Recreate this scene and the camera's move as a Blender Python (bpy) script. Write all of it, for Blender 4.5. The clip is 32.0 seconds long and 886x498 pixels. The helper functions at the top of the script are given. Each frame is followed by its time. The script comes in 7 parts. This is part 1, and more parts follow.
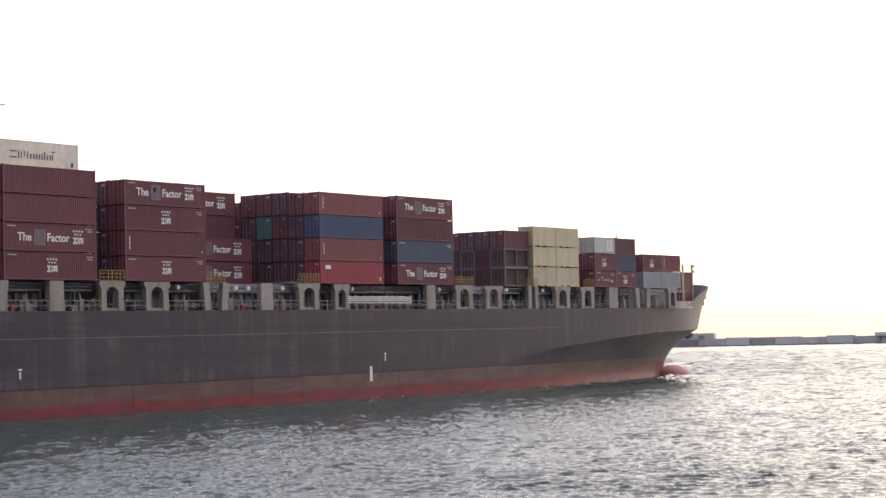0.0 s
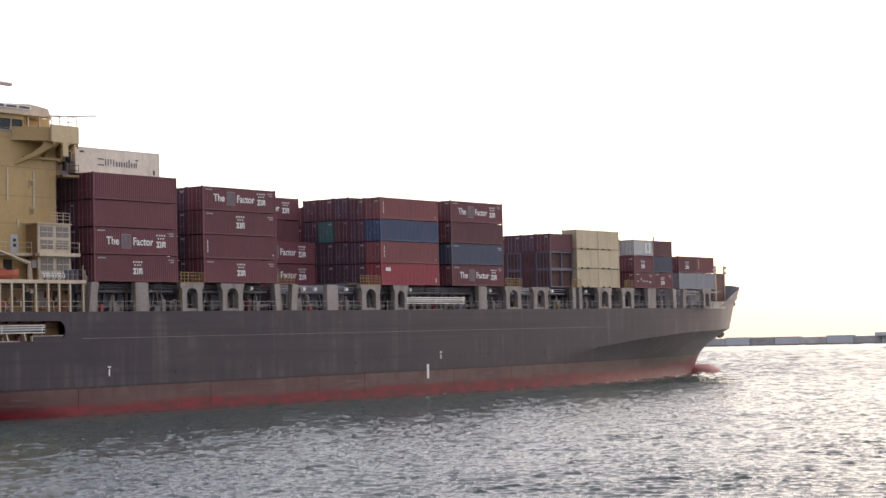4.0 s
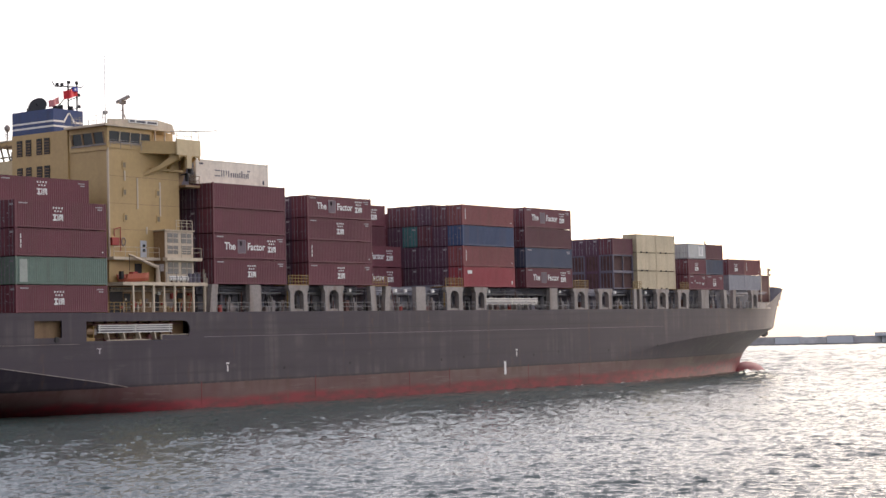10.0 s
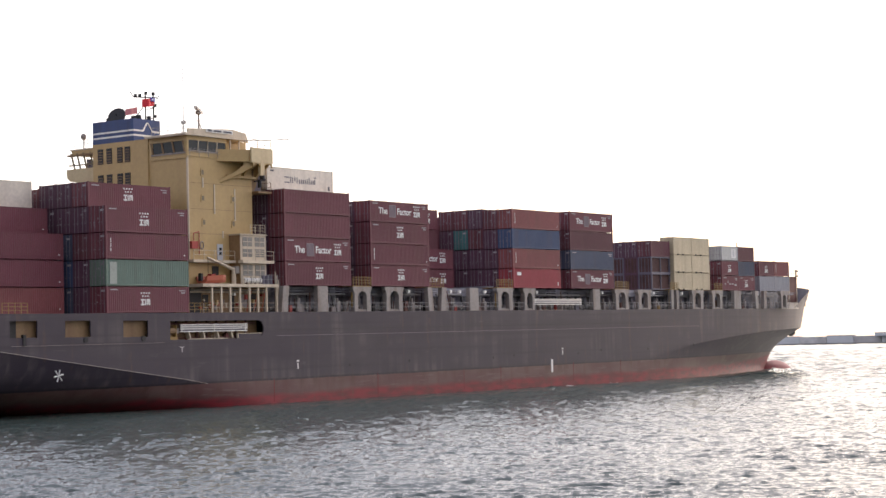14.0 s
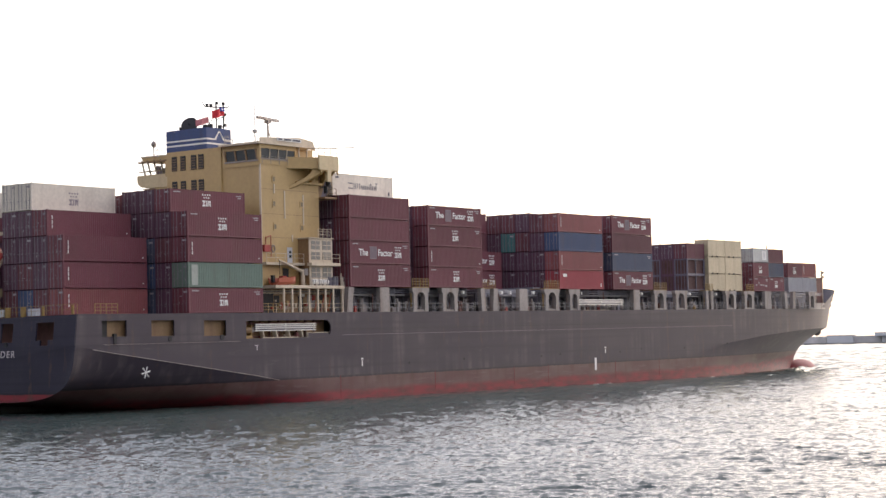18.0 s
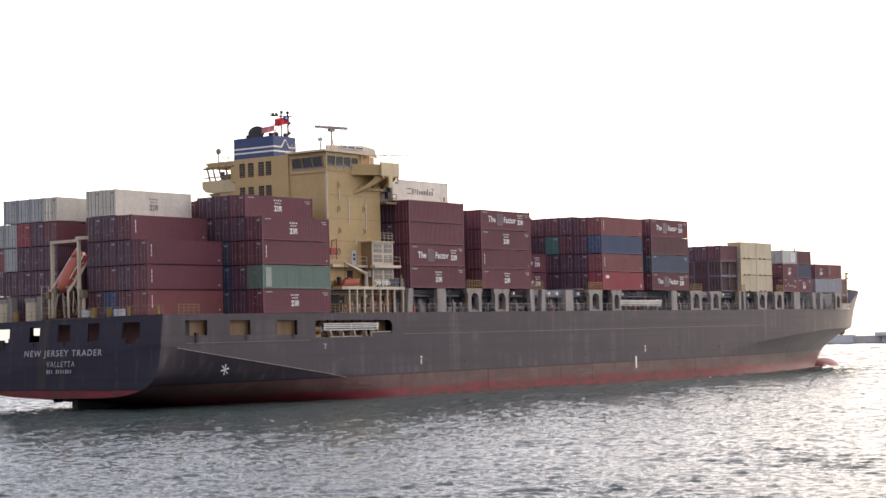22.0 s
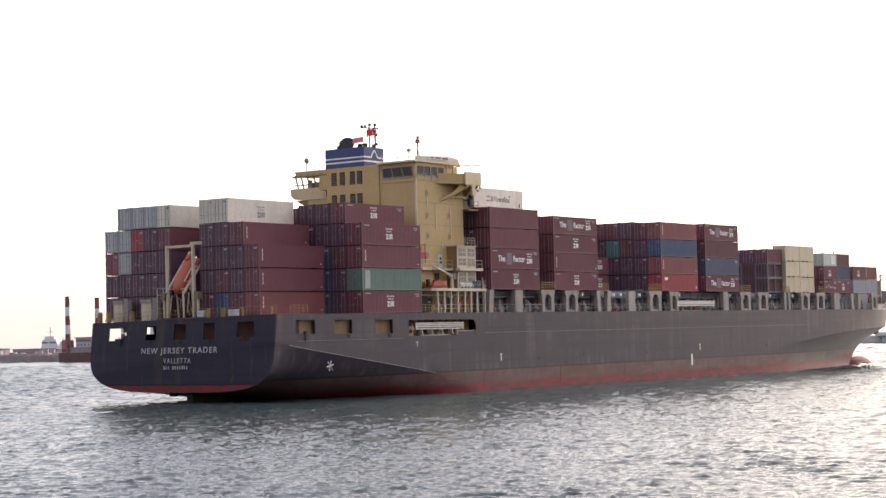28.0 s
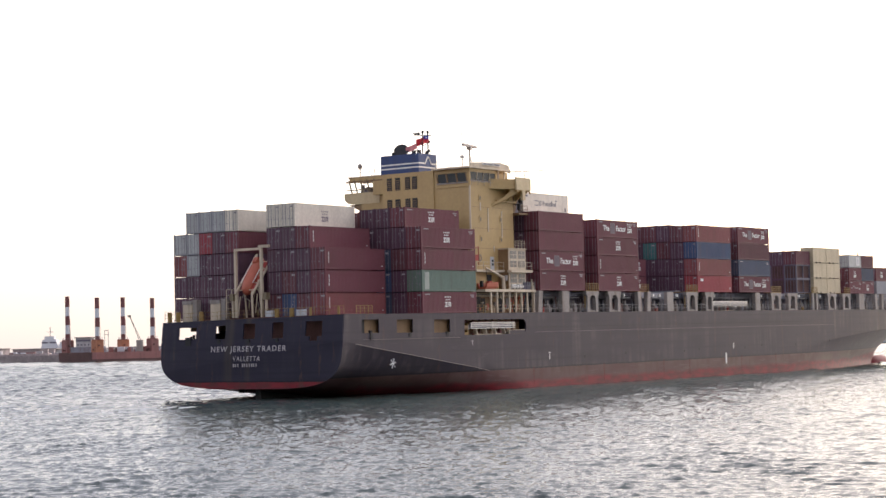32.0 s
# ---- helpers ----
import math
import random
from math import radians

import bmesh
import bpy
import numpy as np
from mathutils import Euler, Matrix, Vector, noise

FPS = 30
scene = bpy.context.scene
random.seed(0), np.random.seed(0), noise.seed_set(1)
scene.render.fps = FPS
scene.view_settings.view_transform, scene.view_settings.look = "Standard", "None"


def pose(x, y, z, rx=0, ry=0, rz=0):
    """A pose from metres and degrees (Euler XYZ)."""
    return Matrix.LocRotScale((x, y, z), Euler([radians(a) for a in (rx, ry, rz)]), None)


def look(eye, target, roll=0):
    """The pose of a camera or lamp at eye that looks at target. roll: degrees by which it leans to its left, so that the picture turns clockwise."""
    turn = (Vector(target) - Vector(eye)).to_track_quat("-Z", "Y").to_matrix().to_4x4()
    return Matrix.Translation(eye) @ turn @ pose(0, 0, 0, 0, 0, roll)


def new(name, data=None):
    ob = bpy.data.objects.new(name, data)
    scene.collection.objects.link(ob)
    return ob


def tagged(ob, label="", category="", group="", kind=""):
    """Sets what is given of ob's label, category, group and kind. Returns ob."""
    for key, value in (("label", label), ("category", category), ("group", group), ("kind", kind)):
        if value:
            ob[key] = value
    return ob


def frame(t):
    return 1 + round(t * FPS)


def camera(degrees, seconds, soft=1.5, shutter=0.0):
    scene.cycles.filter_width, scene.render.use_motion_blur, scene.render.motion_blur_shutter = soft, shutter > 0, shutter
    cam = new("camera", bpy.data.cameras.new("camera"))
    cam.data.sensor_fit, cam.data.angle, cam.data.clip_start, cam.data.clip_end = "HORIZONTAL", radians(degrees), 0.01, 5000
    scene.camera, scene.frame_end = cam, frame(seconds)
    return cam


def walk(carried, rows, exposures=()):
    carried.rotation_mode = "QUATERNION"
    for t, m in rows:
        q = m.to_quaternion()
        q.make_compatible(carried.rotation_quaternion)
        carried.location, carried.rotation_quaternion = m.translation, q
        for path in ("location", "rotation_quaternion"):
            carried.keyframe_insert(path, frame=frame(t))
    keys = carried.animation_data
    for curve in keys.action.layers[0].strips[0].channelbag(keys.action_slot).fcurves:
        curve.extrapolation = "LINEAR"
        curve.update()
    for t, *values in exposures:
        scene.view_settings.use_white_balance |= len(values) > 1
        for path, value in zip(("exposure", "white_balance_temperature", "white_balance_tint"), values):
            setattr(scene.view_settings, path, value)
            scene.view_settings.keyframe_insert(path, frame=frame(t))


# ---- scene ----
# Camera: stands still on the quay, 6.7 m above the water, slightly rolled
EYE = pose(0.0, 0.0, 6.671, 92.938, 1.2496, 0.0641)
cam = camera(27.463, 32.0, soft=1.5)
walk(cam, [(0.0, EYE), (32.0, EYE)], [(0.0, -0.06, 6500, 13.0), (7.0, 0.05, 6500, 13.0), (13.0, 0.17, 6500, 13.0), (21.0, 0.25, 6500, 13.0), (32.0, 0.17, 6500, 13.0)])

# ---- world and sun ----
SUN_AZ, SUN_EL = radians(35), radians(26)      # azimuth from +y towards +x
world = bpy.data.worlds.new("hazy_sky")
scene.world = world
world.use_nodes = True
wn = world.node_tree
wn.nodes.clear()
w_out = wn.nodes.new("ShaderNodeOutputWorld")
w_sky = wn.nodes.new("ShaderNodeTexSky")
w_sky.sky_type, w_sky.sun_disc = "NISHITA", False
w_sky.sun_elevation, w_sky.sun_rotation = SUN_EL, SUN_AZ
w_sky.dust_density, w_sky.air_density, w_sky.ozone_density = 3.5, 1.0, 1.5
w_bg = wn.nodes.new("ShaderNodeBackground")
w_bg.inputs["Strength"].default_value = 0.115
w_haze = wn.nodes.new("ShaderNodeBackground")     # the even white of the overcast
w_haze.inputs["Strength"].default_value = 0.77
w_at, w_sep, w_up, w_mix = (wn.nodes.new("ShaderNode" + k) for k in ("TexCoord", "SeparateXYZ", "MapRange", "Mix"))
w_up.interpolation_type = "SMOOTHSTEP"
w_up.inputs["From Max"].default_value = 0.6       # warm dusty haze low down, whiter above
w_mix.data_type = "RGBA"
w_mix.inputs["A"].default_value = (0.98, 0.88, 0.845, 1)
w_mix.inputs["B"].default_value = (0.86, 0.815, 0.88, 1)
wn.links.new(w_at.outputs["Generated"], w_sep.inputs[0])
wn.links.new(w_sep.outputs["Z"], w_up.inputs["Value"])
wn.links.new(w_up.outputs[0], w_mix.inputs["Factor"])
wn.links.new(w_mix.outputs["Result"], w_haze.inputs["Color"])
w_add = wn.nodes.new("ShaderNodeAddShader")
wn.links.new(w_sky.outputs["Color"], w_bg.inputs["Color"])
wn.links.new(w_bg.outputs[0], w_add.inputs[0])
wn.links.new(w_haze.outputs[0], w_add.inputs[1])
wn.links.new(w_add.outputs[0], w_out.inputs["Surface"])

sun = new("sun", bpy.data.lights.new("sun", "SUN"))
sun.data.energy, sun.data.angle, sun.data.color = 2.6, radians(28), (1.0, 0.92, 0.88)
sun_way = Vector((math.sin(SUN_AZ) * math.cos(SUN_EL), math.cos(SUN_AZ) * math.cos(SUN_EL), math.sin(SUN_EL)))
sun.matrix_world = look(sun_way * 100, (0, 0, 0))

# ---- the ship's course: seconds, x, y, heading ----
COURSE = ((0, -63.883, 170.453, 54.454), (4, -57.058, 180.337, 54.449), (8, -50.170, 190.274, 54.459),
          (12, -43.225, 200.250, 54.485), (16, -36.229, 210.253, 54.526), (20, -29.186, 220.268, 54.583),
          (24, -22.103, 230.282, 54.655), (28, -14.984, 240.280, 54.743), (32, -7.835, 250.249, 54.846))
TRIM = Matrix.Rotation(radians(-0.317), 4, "Y")


def afloat(k):
    t, x, y, heading = COURSE[k]
    return Matrix.Translation((x, y, 0)) @ Matrix.Rotation(radians(heading), 4, "Z") @ TRIM


VOYAGE = [(row[0], afloat(k)) for k, row in enumerate(COURSE)]
ABOARD = []          # things that ride on the ship: (object, place on board)


def aboard(ob, m):
    ob.matrix_basis = VOYAGE[0][1] @ m
    ABOARD.append((ob, m))
    return ob


# ---- materials ----
def mat(name, color, rough=0.6, metal=0.0, var=0.25, scale=1.0, bump=0.1, dirt=None, dirt_amt=0.4, streak=False, rnd=0.0, spec=0.4):
    """Surface with variation at two scales, vertical streaks of dirt if asked for, and a shift from object to object."""
    m = bpy.data.materials.new(name)
    m.use_nodes = True
    nt = m.node_tree
    N, L = nt.nodes, nt.links
    bsdf = N["Principled BSDF"]
    bsdf.inputs["Roughness"].default_value = rough
    bsdf.inputs["Metallic"].default_value = metal
    bsdf.inputs["Specular IOR Level"].default_value = spec
    tc = N.new("ShaderNodeTexCoord")
    n1 = N.new("ShaderNodeTexNoise")
    n1.inputs["Scale"].default_value, n1.inputs["Detail"].default_value = 0.35 * scale, 6
    n2 = N.new("ShaderNodeTexNoise")
    n2.inputs["Scale"].default_value, n2.inputs["Detail"].default_value = 4.0 * scale, 5
    L.new(tc.outputs["Object"], n2.inputs["Vector"])
    src = tc.outputs["Object"]
    info = N.new("ShaderNodeObjectInfo")
    if rnd:
        shift = N.new("ShaderNodeVectorMath")
        shift.operation = "MULTIPLY_ADD"
        shift.inputs[1].default_value = (40, 40, 40)
        L.new(info.outputs["Random"], shift.inputs[0])
        L.new(src, shift.inputs[2])
        src = shift.outputs[0]
    L.new(src, n1.inputs["Vector"])
    add = N.new("ShaderNodeMath")
    add.operation = "ADD"
    L.new(n1.outputs["Fac"], add.inputs[0])
    L.new(n2.outputs["Fac"], add.inputs[1])
    ramp = N.new("ShaderNodeMapRange")
    ramp.inputs["From Min"].default_value, ramp.inputs["From Max"].default_value = 0.6, 1.4
    ramp.inputs["To Min"].default_value, ramp.inputs["To Max"].default_value = 1 - var, 1 + var
    L.new(add.outputs[0], ramp.inputs["Value"])
    val = ramp.outputs[0]
    if rnd:
        rr = N.new("ShaderNodeMapRange")
        rr.inputs["To Min"].default_value, rr.inputs["To Max"].default_value = 1 - rnd, 1 + rnd
        L.new(info.outputs["Random"], rr.inputs["Value"])
        mm = N.new("ShaderNodeMath")
        mm.operation = "MULTIPLY"
        L.new(val, mm.inputs[0])
        L.new(rr.outputs[0], mm.inputs[1])
        val = mm.outputs[0]
    mul = N.new("ShaderNodeVectorMath")
    mul.operation = "SCALE"
    mul.inputs[0].default_value = color[:3]
    L.new(val, mul.inputs["Scale"])
    col = mul.outputs[0]
    if dirt:
        mp = N.new("ShaderNodeMapping")
        mp.inputs["Scale"].default_value = (1.3 * scale, 1.3 * scale, 0.12 * scale) if streak else (0.8 * scale,) * 3
        L.new(src, mp.inputs["Vector"])
        n3 = N.new("ShaderNodeTexNoise")
        n3.inputs["Scale"].default_value, n3.inputs["Detail"].default_value = 1.0, 6
        L.new(mp.outputs[0], n3.inputs["Vector"])
        r3 = N.new("ShaderNodeMapRange")
        r3.inputs["From Min"].default_value, r3.inputs["From Max"].default_value = 0.5, 0.75
        r3.inputs["To Max"].default_value = dirt_amt
        L.new(n3.outputs["Fac"], r3.inputs["Value"])
        mx = N.new("ShaderNodeMix")
        mx.data_type = "RGBA"
        L.new(r3.outputs[0], mx.inputs["Factor"])
        L.new(col, mx.inputs["A"])
        mx.inputs["B"].default_value = (*dirt, 1)
        col = mx.outputs["Result"]
    L.new(col, bsdf.inputs["Base Color"])
    if bump:
        b = N.new("ShaderNodeBump")
        b.inputs["Strength"].default_value, b.inputs["Distance"].default_value = bump, 0.03
        L.new(n2.outputs["Fac"], b.inputs["Height"])
        L.new(b.outputs[0], bsdf.inputs["Normal"])
    return m


RUST = (0.13, 0.06, 0.035)


def hull_paint(name, top_a, top_b, run, edge=2.7, fade=1.0, stains=(), gloss=0.4, red_top=0.8):
    """Grey topsides, a faded pink band and red below it: three coats with level edges, dirt and rust running down them."""
    m = bpy.data.materials.new(name)
    m.use_nodes = True
    N, L = m.node_tree.nodes, m.node_tree.links
    bsdf = N["Principled BSDF"]
    bsdf.inputs["Roughness"].default_value = 0.55
    bsdf.inputs["Specular IOR Level"].default_value = gloss
    tc = N.new("ShaderNodeTexCoord")
    sep = N.new("ShaderNodeSeparateXYZ")
    L.new(tc.outputs["Object"], sep.inputs[0])

    def noise_of(sx, sy, sz, detail=6):
        mp = N.new("ShaderNodeMapping")
        mp.inputs["Scale"].default_value = (sx, sy, sz)
        L.new(tc.outputs["Object"], mp.inputs["Vector"])
        n = N.new("ShaderNodeTexNoise")
        n.inputs["Scale"].default_value, n.inputs["Detail"].default_value = 1.0, detail
        L.new(mp.outputs[0], n.inputs["Vector"])
        return n.outputs["Fac"]

    def span(v, a, b, lo=0.0, hi=1.0):
        r = N.new("ShaderNodeMapRange")
        r.inputs["From Min"].default_value, r.inputs["From Max"].default_value = a, b
        r.inputs["To Min"].default_value, r.inputs["To Max"].default_value = lo, hi
        L.new(v, r.inputs["Value"])
        return r.outputs[0]

    def blend(f, a, b):
        x = N.new("ShaderNodeMix")
        x.data_type = "RGBA"
        L.new(f, x.inputs["Factor"])
        for key, v in (("A", a), ("B", b)):
            if isinstance(v, tuple):
                x.inputs[key].default_value = (*v, 1)
            else:
                L.new(v, x.inputs[key])
        return x.outputs["Result"]

    def maths(op, a, b):
        x = N.new("ShaderNodeMath")
        x.operation = op
        for k, v in enumerate((a, b)):
            if isinstance(v, (int, float)):
                x.inputs[k].default_value = v
            else:
                L.new(v, x.inputs[k])
        return x.outputs[0]
    big, streaks, fine = noise_of(0.06, 0.06, 0.25), noise_of(0.8, 0.8, 0.05), noise_of(2.5, 2.5, 1.2)
    grey = blend(span(big, 0.35, 0.7), top_a, top_b)
    # pale salt washes running down from the deck edge, in groups
    wash = maths("MULTIPLY", span(noise_of(0.9, 0.9, 0.04, 7), 0.5, 0.72), span(noise_of(0.07, 0.07, 0.22, 4), 0.42, 0.62))
    grey = blend(maths("MULTIPLY", wash, 0.75), grey, run)
    grey = blend(span(noise_of(0.025, 0.025, 2.2, 7), 0.5, 0.66, 0, 0.5), grey, tuple(v * 0.72 for v in top_a))
    grey = blend(span(noise_of(0.22, 0.22, 0.45, 7), 0.5, 0.68, 0, 0.45), grey, tuple(v * 0.75 for v in top_a))
    scuffs = maths("MULTIPLY", span(noise_of(0.35, 0.35, 1.9, 9), 0.62, 0.7), span(noise_of(0.09, 0.09, 0.35, 3), 0.55, 0.68))
    grey = blend(maths("MULTIPLY", scuffs, 0.45), grey, run)
    for y0, half in stains:
        off = N.new("ShaderNodeMath")
        off.operation = "ABSOLUTE"
        L.new(maths("SUBTRACT", sep.outputs[1], y0), off.inputs[0])
        grey = blend(maths("MULTIPLY", span(off.outputs[0], half * 0.3, half, 0.8, 0), span(streaks, 0.3, 0.6)), grey, (0.055, 0.043, 0.038))
    pink = blend(span(noise_of(0.16, 0.16, 0.3, 7), 0.38, 0.62), tuple(v * fade for v in (0.13, 0.075, 0.067)), tuple(v * fade for v in (0.1, 0.042, 0.043)))
    pink = blend(span(streaks, 0.5, 0.7, 0, 0.7), pink, tuple(v * fade for v in (0.1, 0.038, 0.036)))
    pink = blend(span(noise_of(0.3, 0.3, 3.0, 8), 0.58, 0.7, 0, 0.6), pink, tuple(v * fade for v in (0.165, 0.11, 0.097)))
    red = blend(span(noise_of(0.5, 0.5, 1.6, 7), 0.4, 0.62), (0.205, 0.017, 0.026), (0.12, 0.02, 0.024))
    height = maths("ADD", sep.outputs[2], maths("MULTIPLY", maths("SUBTRACT", noise_of(0.14, 0.14, 0.3, 8), 0.5), 1.3))
    height = maths("SUBTRACT", height, span(sep.outputs[0], 138, 172, 0, 1.0))      # the red is less worn towards the stem
    coat = blend(span(height, red_top, red_top + 0.55), red, pink)
    # rust that hangs from the paint edge in runs of uneven length
    drop = maths("MULTIPLY", span(noise_of(0.55, 0.55, 0.02, 8), 0.53, 0.66), span(sep.outputs[2], edge - 1.3, edge))
    coat = blend(maths("MULTIPLY", drop, 0.75), coat, (0.075, 0.034, 0.026))
    ragged = maths("ADD", sep.outputs[2], maths("MULTIPLY", maths("SUBTRACT", noise_of(0.3, 0.3, 0.3, 8), 0.5), 0.16))
    coat = blend(span(ragged, edge, edge + 0.04), coat, grey)
    seam = maths("MULTIPLY", span(ragged, edge - 0.06, edge + 0.02), span(ragged, edge + 0.12, edge + 0.24, 1, 0))
    coat = blend(maths("MULTIPLY", seam, span(fine, 0.3, 0.55, 0.35, 0.95)), coat, tuple(v * 0.4 for v in top_a))
    rust = maths("MULTIPLY", span(noise_of(1.1, 1.1, 0.09), 0.6, 0.72), span(fine, 0.4, 0.6))
    coat = blend(maths("MULTIPLY", rust, 0.5), coat, (0.1, 0.055, 0.04))
    L.new(coat, bsdf.inputs["Base Color"])
    b = N.new("ShaderNodeBump")
    b.inputs["Strength"].default_value, b.inputs["Distance"].default_value = 0.25, 0.06
    L.new(noise_of(0.5, 0.5, 0.5, 3), b.inputs["Height"])
    L.new(b.outputs[0], bsdf.inputs["Normal"])
    return m


M_HULL = hull_paint("hull_paint", (0.035, 0.0255, 0.041), (0.05, 0.039, 0.05), (0.115, 0.098, 0.097))
M_BOOT = mat("boot_top_red_paint", (0.17, 0.024, 0.029), 0.7, var=0.3, scale=0.5, dirt=(0.13, 0.08, 0.075), dirt_amt=0.35, spec=0.2)
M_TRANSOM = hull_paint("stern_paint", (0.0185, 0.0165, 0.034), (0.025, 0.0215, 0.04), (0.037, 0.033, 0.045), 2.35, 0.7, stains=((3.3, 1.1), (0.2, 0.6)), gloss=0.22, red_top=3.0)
M_DECK = mat("deck_oxide_paint", (0.17, 0.085, 0.07), 0.7, var=0.3, scale=0.8, dirt=RUST, dirt_amt=0.5)
M_PED = mat("weathered_grey_steel", (0.275, 0.245, 0.225), 0.6, var=0.25, scale=0.8, dirt=RUST, dirt_amt=0.7, streak=True, rnd=0.06)
M_COAM = mat("grey_green_coaming", (0.2, 0.2, 0.23), 0.6, var=0.25, scale=0.8, dirt=RUST, dirt_amt=0.45, streak=True)
M_RAIL = mat("grey_rail", (0.27, 0.265, 0.26), 0.6, var=0.15, dirt=RUST, dirt_amt=0.4)
M_YRAIL = mat("yellow_rail", (0.31, 0.2, 0.065), 0.55, var=0.2, dirt=RUST, dirt_amt=0.5)
M_BUFF = mat("buff_yellow_paint", (0.47, 0.325, 0.142), 0.5, var=0.1, scale=0.6, dirt=(0.36, 0.24, 0.11), dirt_amt=0.35, streak=True, bump=0.05)
M_PALEBUFF = mat("pale_buff_paint", (0.58, 0.46, 0.27), 0.5, var=0.12, scale=0.8, dirt=(0.36, 0.22, 0.12), dirt_amt=0.35, streak=True)
# buff at half brightness: shade of recesses in the colour, plus rust streaks
M_BUFFD = mat("shaded_stained_buff", (0.24, 0.15, 0.075), 0.6, var=0.2, scale=0.8, dirt=RUST, dirt_amt=0.5, streak=True)
M_CREAM = mat("cream_trim_paint", (0.56, 0.47, 0.35), 0.5, var=0.12, scale=0.8, dirt=RUST, dirt_amt=0.35, streak=True)
M_WHITE = mat("white_paint", (0.75, 0.74, 0.7), 0.45, var=0.08, scale=0.8, dirt=(0.4, 0.33, 0.27), dirt_amt=0.3, streak=True)
M_BLUE = mat("funnel_blue_paint", (0.028, 0.055, 0.165), 0.45, var=0.15, scale=0.8, dirt=(0.03, 0.03, 0.05), dirt_amt=0.4, streak=True)
M_BLACK = mat("soot_black", (0.02, 0.02, 0.022), 0.7, var=0.3)
M_DARK = mat("dark_opening", (0.03, 0.028, 0.028), 0.7, var=0.3)
M_GLASS = mat("tinted_glass", (0.03, 0.035, 0.04), 0.12, var=0.2, bump=0.0, spec=0.2)
M_ORANGE = mat("orange_gloss_fibreglass", (0.42, 0.11, 0.065), 0.45, var=0.12, dirt=(0.35, 0.1, 0.05), dirt_amt=0.4)
M_STEEL = mat("galvanised_steel", (0.55, 0.55, 0.55), 0.4, metal=0.6, var=0.15)
M_REDP = mat("signal_red_paint", (0.34, 0.05, 0.04), 0.5, var=0.15)
M_MARK = mat("white_marking", (0.72, 0.71, 0.69), 0.6, var=0.12, scale=2)
M_STENCIL = mat("worn_stencil", (0.4, 0.37, 0.38), 0.7, var=0.2, scale=2)
M_ROD = mat("dull_rod_steel", (0.25, 0.22, 0.24), 0.5, metal=0.3, var=0.2)
M_EMBLEM = mat("grey_emblem", (0.14, 0.1, 0.125), 0.6, var=0.3, scale=3)
M_BLIND = mat("dusty_window", (0.19, 0.175, 0.16), 0.3, var=0.3, scale=2)
M_PATCH = mat("pale_green_patch", (0.32, 0.35, 0.31), 0.6, var=0.25, scale=2)
M_DULL = mat("stained_deadlight", (0.2, 0.16, 0.1), 0.5, var=0.25, scale=2)
M_MARKB = mat("slate_blue_marking", (0.11, 0.115, 0.14), 0.6, var=0.15, scale=2)
M_MARKD = mat("dark_marking", (0.07, 0.07, 0.09), 0.6, var=0.15, scale=2)
# "dark" holds the shade of the aft ends in its paint
BOX_COLOURS = {
    "maroon": (0.155, 0.046, 0.059), "brown": (0.127, 0.043, 0.054), "red": (0.29, 0.048, 0.06), "rust": (0.225, 0.068, 0.07),
    "blue": (0.057, 0.085, 0.165), "navy": (0.065, 0.08, 0.125), "green": (0.13, 0.185, 0.15), "teal": (0.06, 0.16, 0.16),
    "white": (0.68, 0.62, 0.52), "cream": (0.5, 0.42, 0.28), "grey": (0.3, 0.3, 0.32), "dark": (0.098, 0.046, 0.07),
    "silver": (0.44, 0.45, 0.44)}
M_BOX = {k: mat("container_paint_" + k, c, 0.55, var=0.16, scale=0.7, dirt=tuple(0.55 * v + 0.45 * d for v, d in zip(c, (0.12, 0.07, 0.05))),
                dirt_amt=0.55, streak=True, rnd=0.1, bump=0.04) for k, c in BOX_COLOURS.items()}
# jack-up reds and orange, dulled: distance haze is mixed into the paint
M_HAZERED = mat("haze_dulled_leg_red", (0.15, 0.06, 0.058), 0.8, var=0.2, scale=0.3)
M_HAZEORANGE = mat("haze_dulled_orange", (0.36, 0.15, 0.085), 0.8, var=0.2, scale=0.3, dirt=(0.2, 0.1, 0.08), dirt_amt=0.4)
M_BARGE = mat("barge_red_lead", (0.26, 0.115, 0.105), 0.7, var=0.2, scale=0.3, dirt=(0.12, 0.07, 0.06), dirt_amt=0.5, streak=True)
M_BARGED = mat("dark_barge_brown", (0.095, 0.05, 0.045), 0.8, var=0.3, scale=0.3)
M_FLAGR = mat("red_bunting", (0.55, 0.03, 0.04), 0.8, var=0.1)
M_FLAGP = mat("faded_pink_bunting", (0.55, 0.2, 0.2), 0.8, var=0.1)
M_FLAGB = mat("blue_bunting", (0.03, 0.05, 0.3), 0.8, var=0.1)
M_FOAM = mat("sea_foam", (0.8, 0.82, 0.82), 0.8, var=0.1, scale=3)
M_RACK = mat("rack_grey_paint", (0.13, 0.118, 0.15), 0.6, var=0.2)
# on the far legs and vessel this grey carries the distance haze
M_HAZY = mat("pale_grey_paint", (0.5, 0.51, 0.53), 0.6, var=0.12, scale=0.3)
# brown stone lightened for the haze over the far shore
M_QUAY = mat("brown_quay_stone", (0.32, 0.27, 0.26), 0.9, var=0.35, scale=0.2, dirt=(0.16, 0.13, 0.125), dirt_amt=0.7, rnd=0.2)
